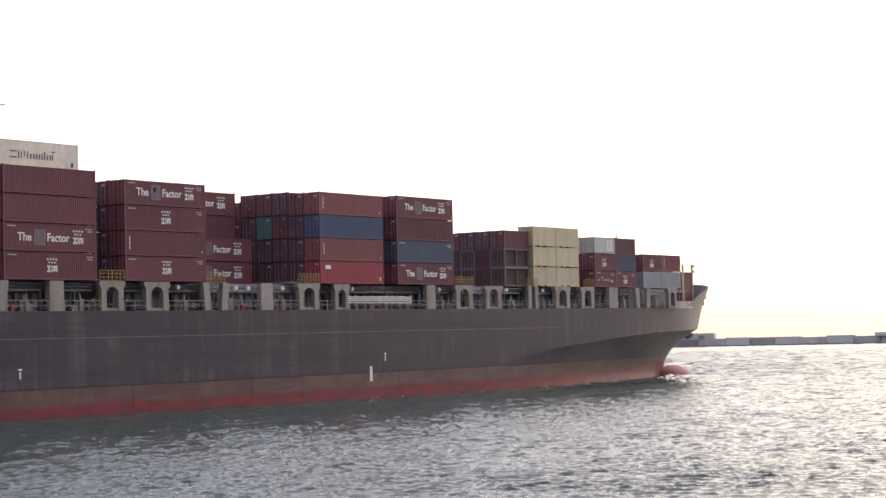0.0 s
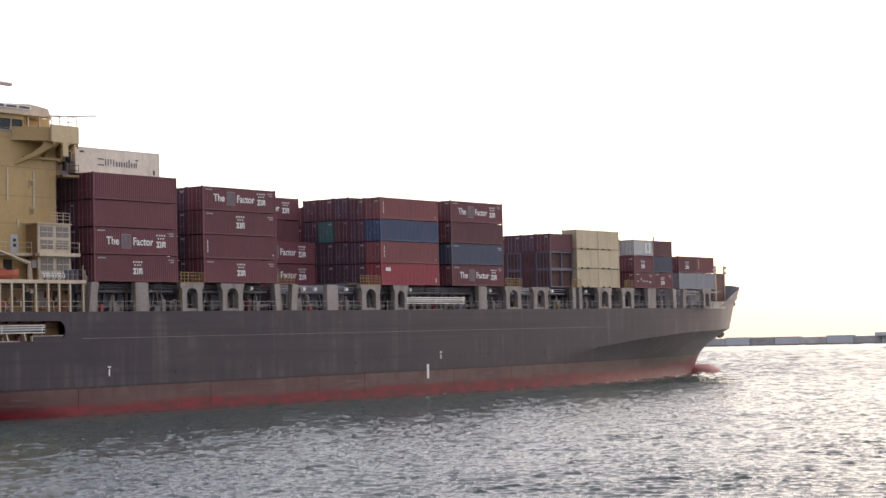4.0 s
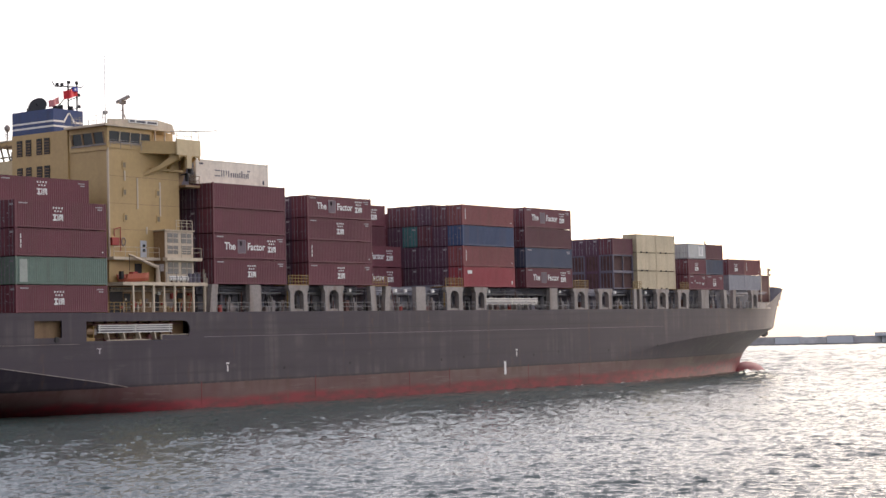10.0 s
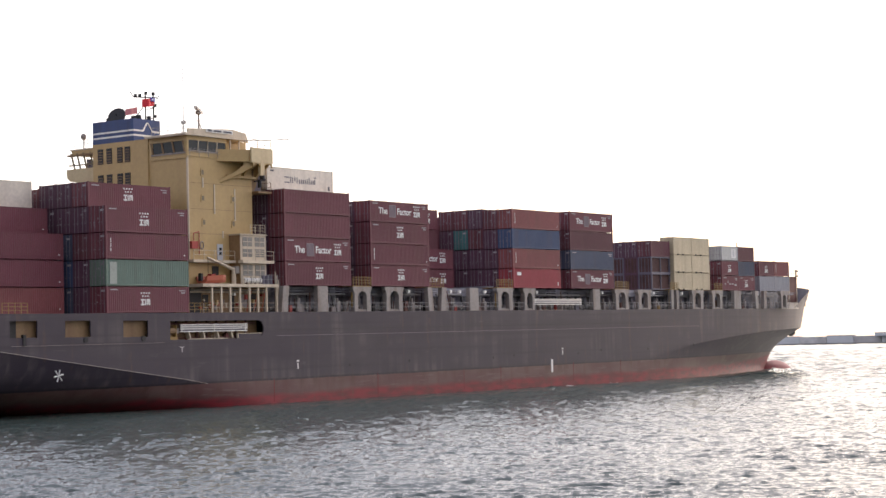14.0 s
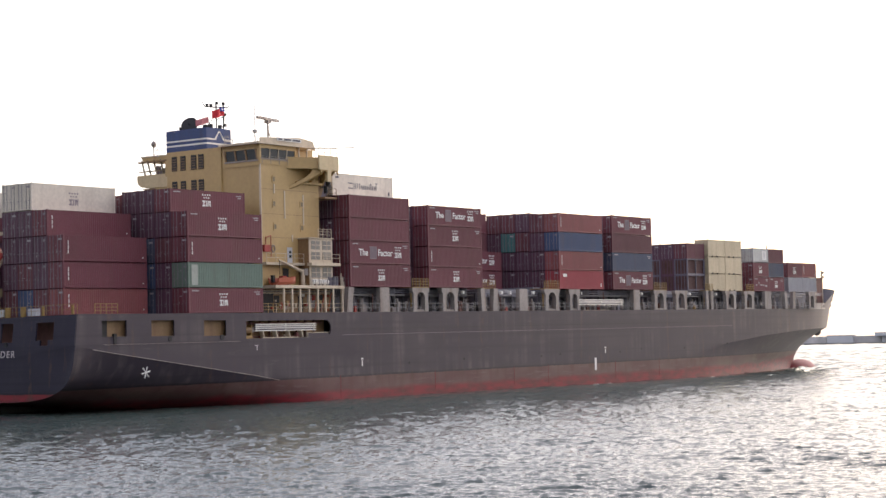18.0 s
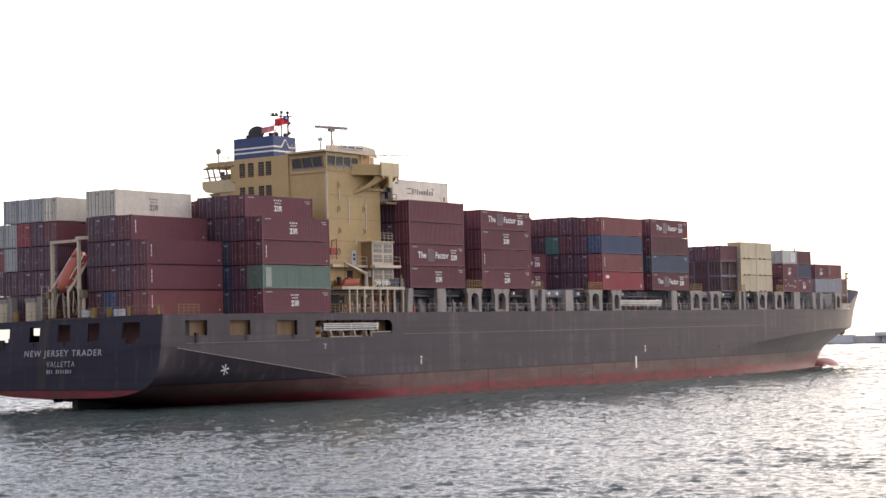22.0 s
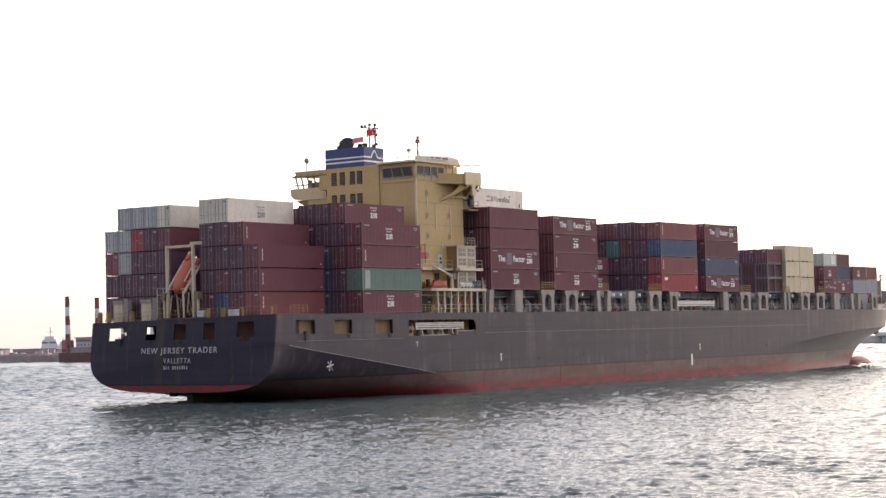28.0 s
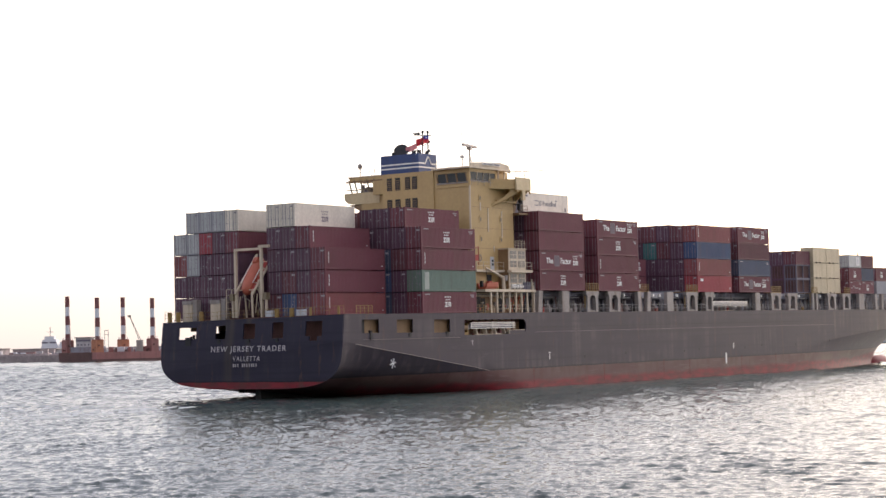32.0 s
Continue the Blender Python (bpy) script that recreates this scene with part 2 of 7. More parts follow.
M_CONC = mat("weathered_concrete", (0.42, 0.405, 0.4), 0.85, var=0.25, scale=0.1, dirt=(0.2, 0.19, 0.18), dirt_amt=0.5, rnd=0.25)
M_BANK = mat("shade_bank_green", (0.05, 0.07, 0.035), 0.9, var=0.4, scale=0.3)
M_ROCK = mat("dark_rock", (0.16, 0.155, 0.15), 0.9, var=0.35, scale=0.3, rnd=0.2)


# ---- mesh helpers ----
def box(bm, x0, x1, y0, y1, z0, z1, top=None):
    """A box; top = (dx0, dx1, dy0, dy1) shifts the upper edges."""
    a, b, c, d = top or (0, 0, 0, 0)
    vs = [bm.verts.new(v) for v in ((x0, y0, z0), (x1, y0, z0), (x1, y1, z0), (x0, y1, z0),
                                    (x0 + a, y0 + c, z1), (x1 + b, y0 + c, z1), (x1 + b, y1 + d, z1), (x0 + a, y1 + d, z1))]
    for f in ((3, 2, 1, 0), (4, 5, 6, 7), (0, 1, 5, 4), (1, 2, 6, 5), (2, 3, 7, 6), (3, 0, 4, 7)):
        bm.faces.new([vs[i] for i in f])


def tube(bm, a, b, r, n=6, r2=None):
    """A closed round bar from a to b."""
    a, b = Vector(a), Vector(b)
    q = (b - a).to_track_quat("Z", "Y")
    rings = []
    for p, rad in ((a, r), (b, r if r2 is None else r2)):
        rings.append([bm.verts.new(p + q @ Vector((rad * math.cos(2 * math.pi * i / n), rad * math.sin(2 * math.pi * i / n), 0))) for i in range(n)])
    for i in range(n):
        bm.faces.new((rings[0][i], rings[0][(i + 1) % n], rings[1][(i + 1) % n], rings[1][i]))
    bm.faces.new(rings[0][::-1])
    bm.faces.new(rings[1])


def prism(bm, pts, axis, d0, d1):
    """An outline of 2D points carried along an axis from d0 to d1."""
    def place(p, d):
        return {"x": (d, p[0], p[1]), "y": (p[0], d, p[1]), "z": (p[0], p[1], d)}[axis]
    lo, hi = [bm.verts.new(place(p, d0)) for p in pts], [bm.verts.new(place(p, d1)) for p in pts]
    n = len(pts)
    for i in range(n):
        bm.faces.new((lo[i], lo[(i + 1) % n], hi[(i + 1) % n], hi[i]))
    bm.faces.new(lo[::-1])
    bm.faces.new(hi)


def dome(bm, c, rx, ry, rz, n=12, m=8):
    """A closed rounded body."""
    rows = []
    for j in range(1, m):
        v = math.pi * j / m
        rows.append([bm.verts.new((c[0] + rx * math.sin(v) * math.cos(2 * math.pi * i / n), c[1] + ry * math.sin(v) * math.sin(2 * math.pi * i / n), c[2] + rz * math.cos(v))) for i in range(n)])
    top, bot = bm.verts.new((c[0], c[1], c[2] + rz)), bm.verts.new((c[0], c[1], c[2] - rz))
    for i in range(n):
        k = (i + 1) % n
        bm.faces.new((top, rows[0][i], rows[0][k]))
        bm.faces.new((bot, rows[-1][k], rows[-1][i]))
        for j in range(m - 2):
            bm.faces.new((rows[j][i], rows[j + 1][i], rows[j + 1][k], rows[j][k]))


def mesh_of(name, bm, material, smooth=False):
    bmesh.ops.recalc_face_normals(bm, faces=bm.faces[:])
    me = bpy.data.meshes.new(name)
    bm.to_mesh(me)
    bm.free()
    for m in material if isinstance(material, (list, tuple)) else (material,):
        me.materials.append(m)
    if smooth:
        me.polygons.foreach_set("use_smooth", [True] * len(me.polygons))
    return me


def part(name, bm, material, parent, label="", smooth=False):
    """A bmesh, or a finished mesh, as one mesh object under its thing."""
    me = bm if isinstance(bm, bpy.types.Mesh) else mesh_of(name, bm, material, smooth)
    ob = new(name, me)
    ob.parent = parent
    return tagged(ob, label) if label else ob


def lettering(words, width, height, m, material, bold=0.022, spacing=1.0):
    """Words in the built-in font as a mesh of that width and height, thin, set at the pose m."""
    cu = bpy.data.curves.new("lettering", "FONT")
    cu.body, cu.extrude, cu.offset, cu.space_character = words, 0.004, bold, spacing
    tmp = bpy.data.objects.new("lettering", cu)
    scene.collection.objects.link(tmp)
    bpy.context.view_layer.update()
    me = bpy.data.meshes.new_from_object(tmp.evaluated_get(bpy.context.evaluated_depsgraph_get()))
    bpy.data.objects.remove(tmp)
    xs, ys = [v.co.x for v in me.vertices], [v.co.y for v in me.vertices]
    x0, y0 = min(xs), min(ys)
    fit_it = Matrix.Diagonal((width / (max(xs) - x0), height / (max(ys) - y0), 1, 1)) @ Matrix.Translation((-x0, -y0, 0))
    me.transform(m @ fit_it)
    me.materials.clear()
    me.materials.append(material)
    return me


def rails(parent, a, b, material, bars=(0.55, 1.05), step=1.5, r=0.03, name="railing"):
    """A railing along a line from a to b: the bars one part, each post a piece of it."""
    a, b = Vector(a), Vector(b)
    bm = bmesh.new()
    for h in bars:
        tube(bm, a + Vector((0, 0, h)), b + Vector((0, 0, h)), r, 5)
    rail = part(name, bm, material, parent)
    n = max(1, round((b - a).length / step))
    bm = bmesh.new()
    tube(bm, (0, 0, 0), (0, 0, bars[-1] + 0.02), r * 1.3, 5)
    me = mesh_of("post", bm, material)
    for k in range(n + 1):
        ob = part("post", me, None, rail)
        ob.location = a + (b - a) * (k / n)
    return rail


def part_box(name, dims, material, parent, label="", top=None):
    bm = bmesh.new()
    box(bm, *dims, top=top)
    return part(name, bm, material, parent, label)


def lerp_table(x, table):
    """Straight steps between the rows (x, value)."""
    if x <= table[0][0]:
        return table[0][1]
    for (a, u), (b, v) in zip(table, table[1:]):
        if x <= b:
            return u + (v - u) * (x - a) / (b - a)
    return table[-1][1]


def panel(bm, axis, at, depth, u0, u1, z0, z1, holes):
    """A plate with thickness in the plane axis = at, with openings (u0, u1, z0, z1) through it."""
    us = sorted({u0, u1, *(h[0] for h in holes), *(h[1] for h in holes)})
    zs = sorted({z0, z1, *(h[2] for h in holes), *(h[3] for h in holes)})

    def solid(i, j):
        if not (0 <= i < len(us) - 1 and 0 <= j < len(zs) - 1):
            return False
        u, z = (us[i] + us[i + 1]) / 2, (zs[j] + zs[j + 1]) / 2
        return not any(h[0] < u < h[1] and h[2] < z < h[3] for h in holes)

    cache = {}

    def vert(i, j, k):
        if (i, j, k) not in cache:
            d = at + (depth if k else 0)
            cache[i, j, k] = bm.verts.new((d, us[i], zs[j]) if axis == "x" else (us[i], d, zs[j]))
        return cache[i, j, k]
    for i in range(len(us) - 1):
        for j in range(len(zs) - 1):
            if not solid(i, j):
                continue
            for k in (0, 1):
                bm.faces.new([vert(a, b, k) for a, b in ((i, j), (i + 1, j), (i + 1, j + 1), (i, j + 1))])
            for di, dj, a, b in ((-1, 0, (i, j), (i, j + 1)), (1, 0, (i + 1, j), (i + 1, j + 1)), (0, -1, (i, j), (i + 1, j)), (0, 1, (i, j + 1), (i + 1, j + 1))):
                if not solid(i + di, j + dj):
                    bm.faces.new((vert(*a, 0), vert(*b, 0), vert(*b, 1), vert(*a, 1)))


# ---- the shore behind the camera: a quay, and an unseen bank added to shade aft faces ----
def build_near_shore():
    bm = bmesh.new()
    prism(bm, [(-160, -4), (160, -4), (160, -60), (-160, -60)], "z", -2, 4.9)
    tagged(new("near_quay", mesh_of("near_quay", bm, M_CONC)), "plain concrete quay on the near shore", "quay", kind="structure")
    # added bank, out of view: blocks low sky from the ship's aft faces
    r = random.Random(2)
    bm = bmesh.new()
    rows = []
    for i in range(41):
        a = radians(174 + 126 * i / 40)
        rows.append([bm.verts.new(((d + r.uniform(-6, 6)) * math.sin(a), (d + r.uniform(-6, 6)) * math.cos(a), z * (0.85 + 0.3 * r.random()))) for d, z in ((75, 0), (90, 42), (112, 84), (140, 112), (190, 105), (230, 0))])
    for r0, r1 in zip(rows, rows[1:]):
        for j in range(5):
            bm.faces.new((r0[j], r0[j + 1], r1[j + 1], r1[j]))
    tagged(new("unseen_shade_bank", mesh_of("unseen_shade_bank", bm, M_BANK)), "dark unseen bank added behind the near quay for shade", "hillside", kind="structure")


build_near_shore()


# ---- water: one sheet to the horizon, finest where the waves are seen nearest ----
def build_water():
    rng = np.random.default_rng(5)
    ang = np.concatenate([np.linspace(-math.pi, -0.42, 14, endpoint=False), np.linspace(-0.42, -0.25, 90, endpoint=False),
                          np.linspace(-0.25, 0.25, 640, endpoint=False), np.linspace(0.25, 0.42, 90, endpoint=False), np.linspace(0.42, math.pi, 15)[:-1]])
    rad = [2.0, 12.0, 30.0, 50.0, 64.0]
    while rad[-1] < 430:
        rad.append(rad[-1] * 1.0018)
    while rad[-1] < 800:
        rad.append(rad[-1] * 1.0035)
    while rad[-1] < 1450:
        rad.append(rad[-1] * 1.008)
    while rad[-1] < 7000:
        rad.append(rad[-1] * 1.05)
    rad = np.array(rad)
    A, R = np.meshgrid(ang, rad)
    X, Y = R * np.sin(A), R * np.cos(A)
    Z = np.zeros_like(X)
    fade = np.clip((R - 55) / 20, 0, 1) * np.clip((1500 - R) / 300, 0, 1)
    # gusts make groups of steeper waves; crests run across the view and are drawn sharp by shifting the water towards them
    gust = np.zeros_like(X)
    for k in range(8):
        wl, th = 9 * 3.5 ** rng.random(), radians(rng.uniform(0, 360))
        gust += np.sin((X * math.cos(th) + Y * math.sin(th)) * 2 * math.pi / wl + rng.random() * 6.28) / 2
    gust = np.clip(1.0 + 0.08 * gust, 0.7, 1.3)
    DX, DY = np.zeros_like(X), np.zeros_like(X)
    for k in range(46):
        wl = 0.5 * (2.2 / 0.5) ** rng.random()
        th = radians(264 + rng.normal(0, 19))
        amp, ph = 0.0030 * wl, rng.random() * 6.28
        c, d = math.cos(th), math.sin(th)
        q = (X * c + Y * d) * 2 * math.pi / wl + ph
        q += 0.45 * np.sin((X * d - Y * c) * 2 * math.pi / (wl * 4.1) + ph * 2)
        Z += amp * np.cos(q)
        DX -= 2.2 * amp * c * np.sin(q)
        DY -= 2.2 * amp * d * np.sin(q)
    swell = np.clip((R - 170) / 160, 0, 1)
    for k in range(14):      # longer waves farther out
        wl, th, ph = 2.4 * 2.8 ** rng.random(), radians(264 + rng.normal(0, 17)), rng.random() * 6.28
        q = (X * math.cos(th) + Y * math.sin(th)) * 2 * math.pi / wl + ph
        q += 1.1 * np.sin((X * math.sin(th) - Y * math.cos(th)) * 2 * math.pi / (wl * 1.9) + ph * 2)
        Z += 0.0092 * wl * np.cos(q) * swell
    far_out = np.clip((R - 330) / 220, 0, 1)
    for k in range(12):      # and longer still towards the shores
        wl, th, ph = 7 * 2.4 ** rng.random(), radians(264 + rng.normal(0, 17)), rng.random() * 6.28
        q = (X * math.cos(th) + Y * math.sin(th)) * 2 * math.pi / wl + ph
        q += 1.2 * np.sin((X * math.sin(th) - Y * math.cos(th)) * 2 * math.pi / (wl * 1.3) + ph * 2)
        Z += 0.0052 * wl * np.cos(q) * far_out
    for k in range(14):      # short steep crests
        wl, th, ph = 0.5 * 3.4 ** rng.random(), radians(264 + rng.normal(0, 15)), rng.random() * 6.28
        q = (X * math.cos(th) + Y * math.sin(th)) * math.pi / wl + ph
        q += 0.9 * np.sin((X * math.sin(th) - Y * math.cos(th)) * 2 * math.pi / (wl * 4.0) + ph * 2)
        Z += 0.0235 * wl * (1 - np.abs(np.sin(q))) ** 4
    Z *= fade * gust
    X = X + DX * fade * gust
    Y = Y + DY * fade * gust
    nr, na = X.shape
    idx = np.arange(nr * na).reshape(nr, na)
    a, b = idx[:-1, :], idx[1:, :]
    quads = np.stack([a, np.roll(a, -1, 1), np.roll(b, -1, 1), b], -1).reshape(-1, 4)
    verts = np.stack([X, Y, Z], -1).reshape(-1, 3)
    centre = len(verts)
    verts = np.vstack([verts, [[0, 0, 0]]])
    me = bpy.data.meshes.new("water")
    tri = [(centre, int(idx[0, (i + 1) % na]), int(idx[0, i])) for i in range(na)]
    me.from_pydata(verts.tolist(), [], quads.tolist() + tri)
    me.polygons.foreach_set("use_smooth", [True] * len(me.polygons))
    m = bpy.data.materials.new("harbour_water")
    m.use_nodes = True
    N, L = m.node_tree.nodes, m.node_tree.links
    bsdf = N["Principled BSDF"]
    bsdf.inputs["Base Color"].default_value = (0.042, 0.06, 0.057, 1)
    bsdf.inputs["Roughness"].default_value = 0.09
    bsdf.inputs["IOR"].default_value = 1.33
    tc = N.new("ShaderNodeTexCoord")
    far = N.new("ShaderNodeVectorMath")
    far.operation = "LENGTH"
    L.new(tc.outputs["Object"], far.inputs[0])
    chop = N.new("ShaderNodeMapRange")
    chop.inputs["From Min"].default_value, chop.inputs["From Max"].default_value = 110, 420
    chop.inputs["To Min"].default_value, chop.inputs["To Max"].default_value = 0.08, 0.2
    L.new(far.outputs["Value"], chop.inputs["Value"])
    L.new(chop.outputs[0], bsdf.inputs["Roughness"])
    mp = N.new("ShaderNodeMapping")
    mp.inputs["Scale"].default_value = (0.55, 1.0, 1.0)
    L.new(tc.outputs["Object"], mp.inputs["Vector"])
    n1 = N.new("ShaderNodeTexNoise")
    n1.inputs["Scale"].default_value, n1.inputs["Detail"].default_value, n1.inputs["Roughness"].default_value = 4.0, 5, 0.62
    n2 = N.new("ShaderNodeTexNoise")
    n2.inputs["Scale"].default_value, n2.inputs["Detail"].default_value = 0.02, 3
    L.new(mp.outputs[0], n1.inputs["Vector"])
    L.new(mp.outputs[0], n2.inputs["Vector"])
    gust = N.new("ShaderNodeMapRange")
    gust.inputs["From Min"].default_value, gust.inputs["From Max"].default_value = 0.35, 0.65
    gust.inputs["To Min"].default_value, gust.inputs["To Max"].default_value = 0.35, 0.8
    L.new(n2.outputs["Fac"], gust.inputs["Value"])
    bp = N.new("ShaderNodeBump")
    bp.inputs["Distance"].default_value = 0.055
    L.new(gust.outputs[0], bp.inputs["Strength"])
    L.new(n1.outputs["Fac"], bp.inputs["Height"])
    L.new(bp.outputs[0], bsdf.inputs["Normal"])
    me.materials.append(m)
    return tagged(new("water", me), "choppy grey-green harbour water glinting under a hazy sky", "water", kind="structure")


water = build_water()

# ---- the ship ----
# ship space: x forward from the aft bay's forward end, y to port, z up from the water
ship = tagged(new("container_ship"), "loaded grey container ship with a red boot top, under way", "ship")
aboard(ship, Matrix.Identity(4))
SIDE, DECK, HATCH = 15.0, 10.45, 13.5
STERN, BAND = -28.5, 7.3
STEM = ((-4, 171.5), (0, 173.7), (2.1, 175.3), (4.3, 176.6), (7.0, 177.8), (9.0, 179.0), (11.0, 180.2), (13.2, 181.8), (14.8, 182.6))
TOPLINE = ((-30, DECK), (159.5, DECK), (163, 11.6), (167, 13.0), (172, 13.8), (182.6, 14.8))
BOW_KNUCKLE = ((100, 3.0), (117, 4.9), (131, 5.9), (145, 6.6), (160, 6.9), (182.6, 7.2))
TUCK = ((-28.5, 7.2), (-26, 6.7), (1, 3.0), (8, 1.6), (12, 0.6))
KEEL = ((-28.5, 1.5), (-17, 0.0), (-8, -0.8), (0, -2.0), (8, -4.0), (12, -6.0))


DECK_LINE = ((126, 15.0), (136, 14.95), (146, 14.65), (155, 14.0), (161, 13.2), (166, 12.05), (170, 10.8), (173.7, 9.25), (177, 7.2), (180, 4.5), (182, 1.9), (182.6, 0.0))
WATER_LINE = ((100, 15.0), (110, 14.6), (120, 13.4), (130, 11.6), (140, 9.4), (150, 6.9), (160, 4.1), (168, 1.8), (173.8, 0.0))


def bow_breadth(x, z):
    """Half breadth: the deck line above the knuckle, hollow below it down to the waterline."""
    s = min(1.0, max(0.0, z) / lerp_table(x, BOW_KNUCKLE)) ** 1.75
    xe = lerp_table(z, STEM)
    top = lerp_table(x if x < 126 else 126 + (x - 126) * 56.6 / (xe - 126), DECK_LINE)
    low = lerp_table(x if x < 100 else 100 + (x - 100) * 73.8 / (xe - 100), WATER_LINE)
    flare = 0.13 * max(0.0, z - DECK - 0.6) * min(1.0, max(0.0, (x - 160) / 8)) * min(1.0, top / 2)
    return low + (top - low) * s + flare


def stern_row(x, q):
    """Half breadth and height, q from 0 at the keel line to 1 at the tuck."""
    zk, zb, e = lerp_table(x, TUCK), lerp_table(x, KEEL), lerp_table(x, ((-28.5, 3.9), (-14, 3.0), (12, 3.0)))
    a = q * math.pi / 2
    z = zk - (zk - zb) * math.cos(a) ** (2 / e)
    flare = lerp_table(x, ((-28.5, 0.03), (-26, 0.34), (-10, 0.4), (1, 0.2), (12, 0.0)))
    return max(0.0, SIDE * math.sin(a) ** (2 / e) - flare * (zk - z) * min(1.0, 2 * q)), z


def rake(z):
    """The transom leans aft towards its foot."""
    return -0.125 * min(6.25, max(0.0, DECK - z))


def rake_ends(bm):
    for v in bm.verts:
        if v.co.x < STERN + 0.19:
            v.co.x += rake(v.co.z)


RAKE = Matrix(((1, 0, 0.125, -0.125 * DECK), (0, 1, 0, 0), (0, 0, 1, 0), (0, 0, 0, 1)))


def build_hull():
    bm = bmesh.new()

    def skin(rows):
        """Quads between rows of points, on both sides of the ship."""
        for sgn in (-1, 1):
            vs = [[bm.verts.new((x, sgn * y, z)) for x, y, z in r] for r in rows]
            for r0, r1 in zip(vs, vs[1:]):
                for i in range(len(r0) - 1):
                    try:
                        bm.faces.new((r0[i], r0[i + 1], r1[i + 1], r1[i]))
                    except ValueError:
                        pass
    # stern tuck and the wall above it, up to the mooring deck's band
    rows = []
    for k in range(25):
        x = STERN + (12 - STERN) * k / 24
        low = [(x, *stern_row(x, q / 12)) for q in range(13)]
        zk = low[-1][2]
        rows.append(low + [(x, SIDE, zk + (BAND - zk) * j / 4) for j in range(1, 5)])
    skin(rows)
    # straight middle body
    skin([[(x, SIDE, z) for z in (-3.0, 0.6, 2.7, 5, BAND)] for x in np.linspace(12, 100, 12)])
    skin([[(x, SIDE, z) for z in (BAND, DECK)] for x in np.linspace(14, 100, 11)])
    # bow
    us = [1 - (1 - k / 60) ** 1.5 for k in range(61)]
    rows = []
    for u in us:
        r = []
        xt = 100 + u * 82.6
        top, knuckle = lerp_table(xt, TOPLINE), lerp_table(100 + u * 78, BOW_KNUCKLE)
        for z in [-3.0, -1.0] + [knuckle * k / 12 for k in range(13)] + [knuckle + (top - knuckle) * k / 8 for k in range(1, 9)]:
            x = 100 + u * (lerp_table(z, STEM) - 100)
            r.append((x, bow_breadth(x, z), z))
        rows.append(r)
    skin(rows)
    rake_ends(bm)
    bmesh.ops.remove_doubles(bm, verts=bm.verts[:], dist=0.002)
    hull_ob = part("hull", bm, M_HULL, ship, "streaked grey hull plating over a faded red boot top", smooth=True)
    hull_ob.data.set_sharp_from_angle(angle=radians(14))
    return hull_ob


hull = build_hull()


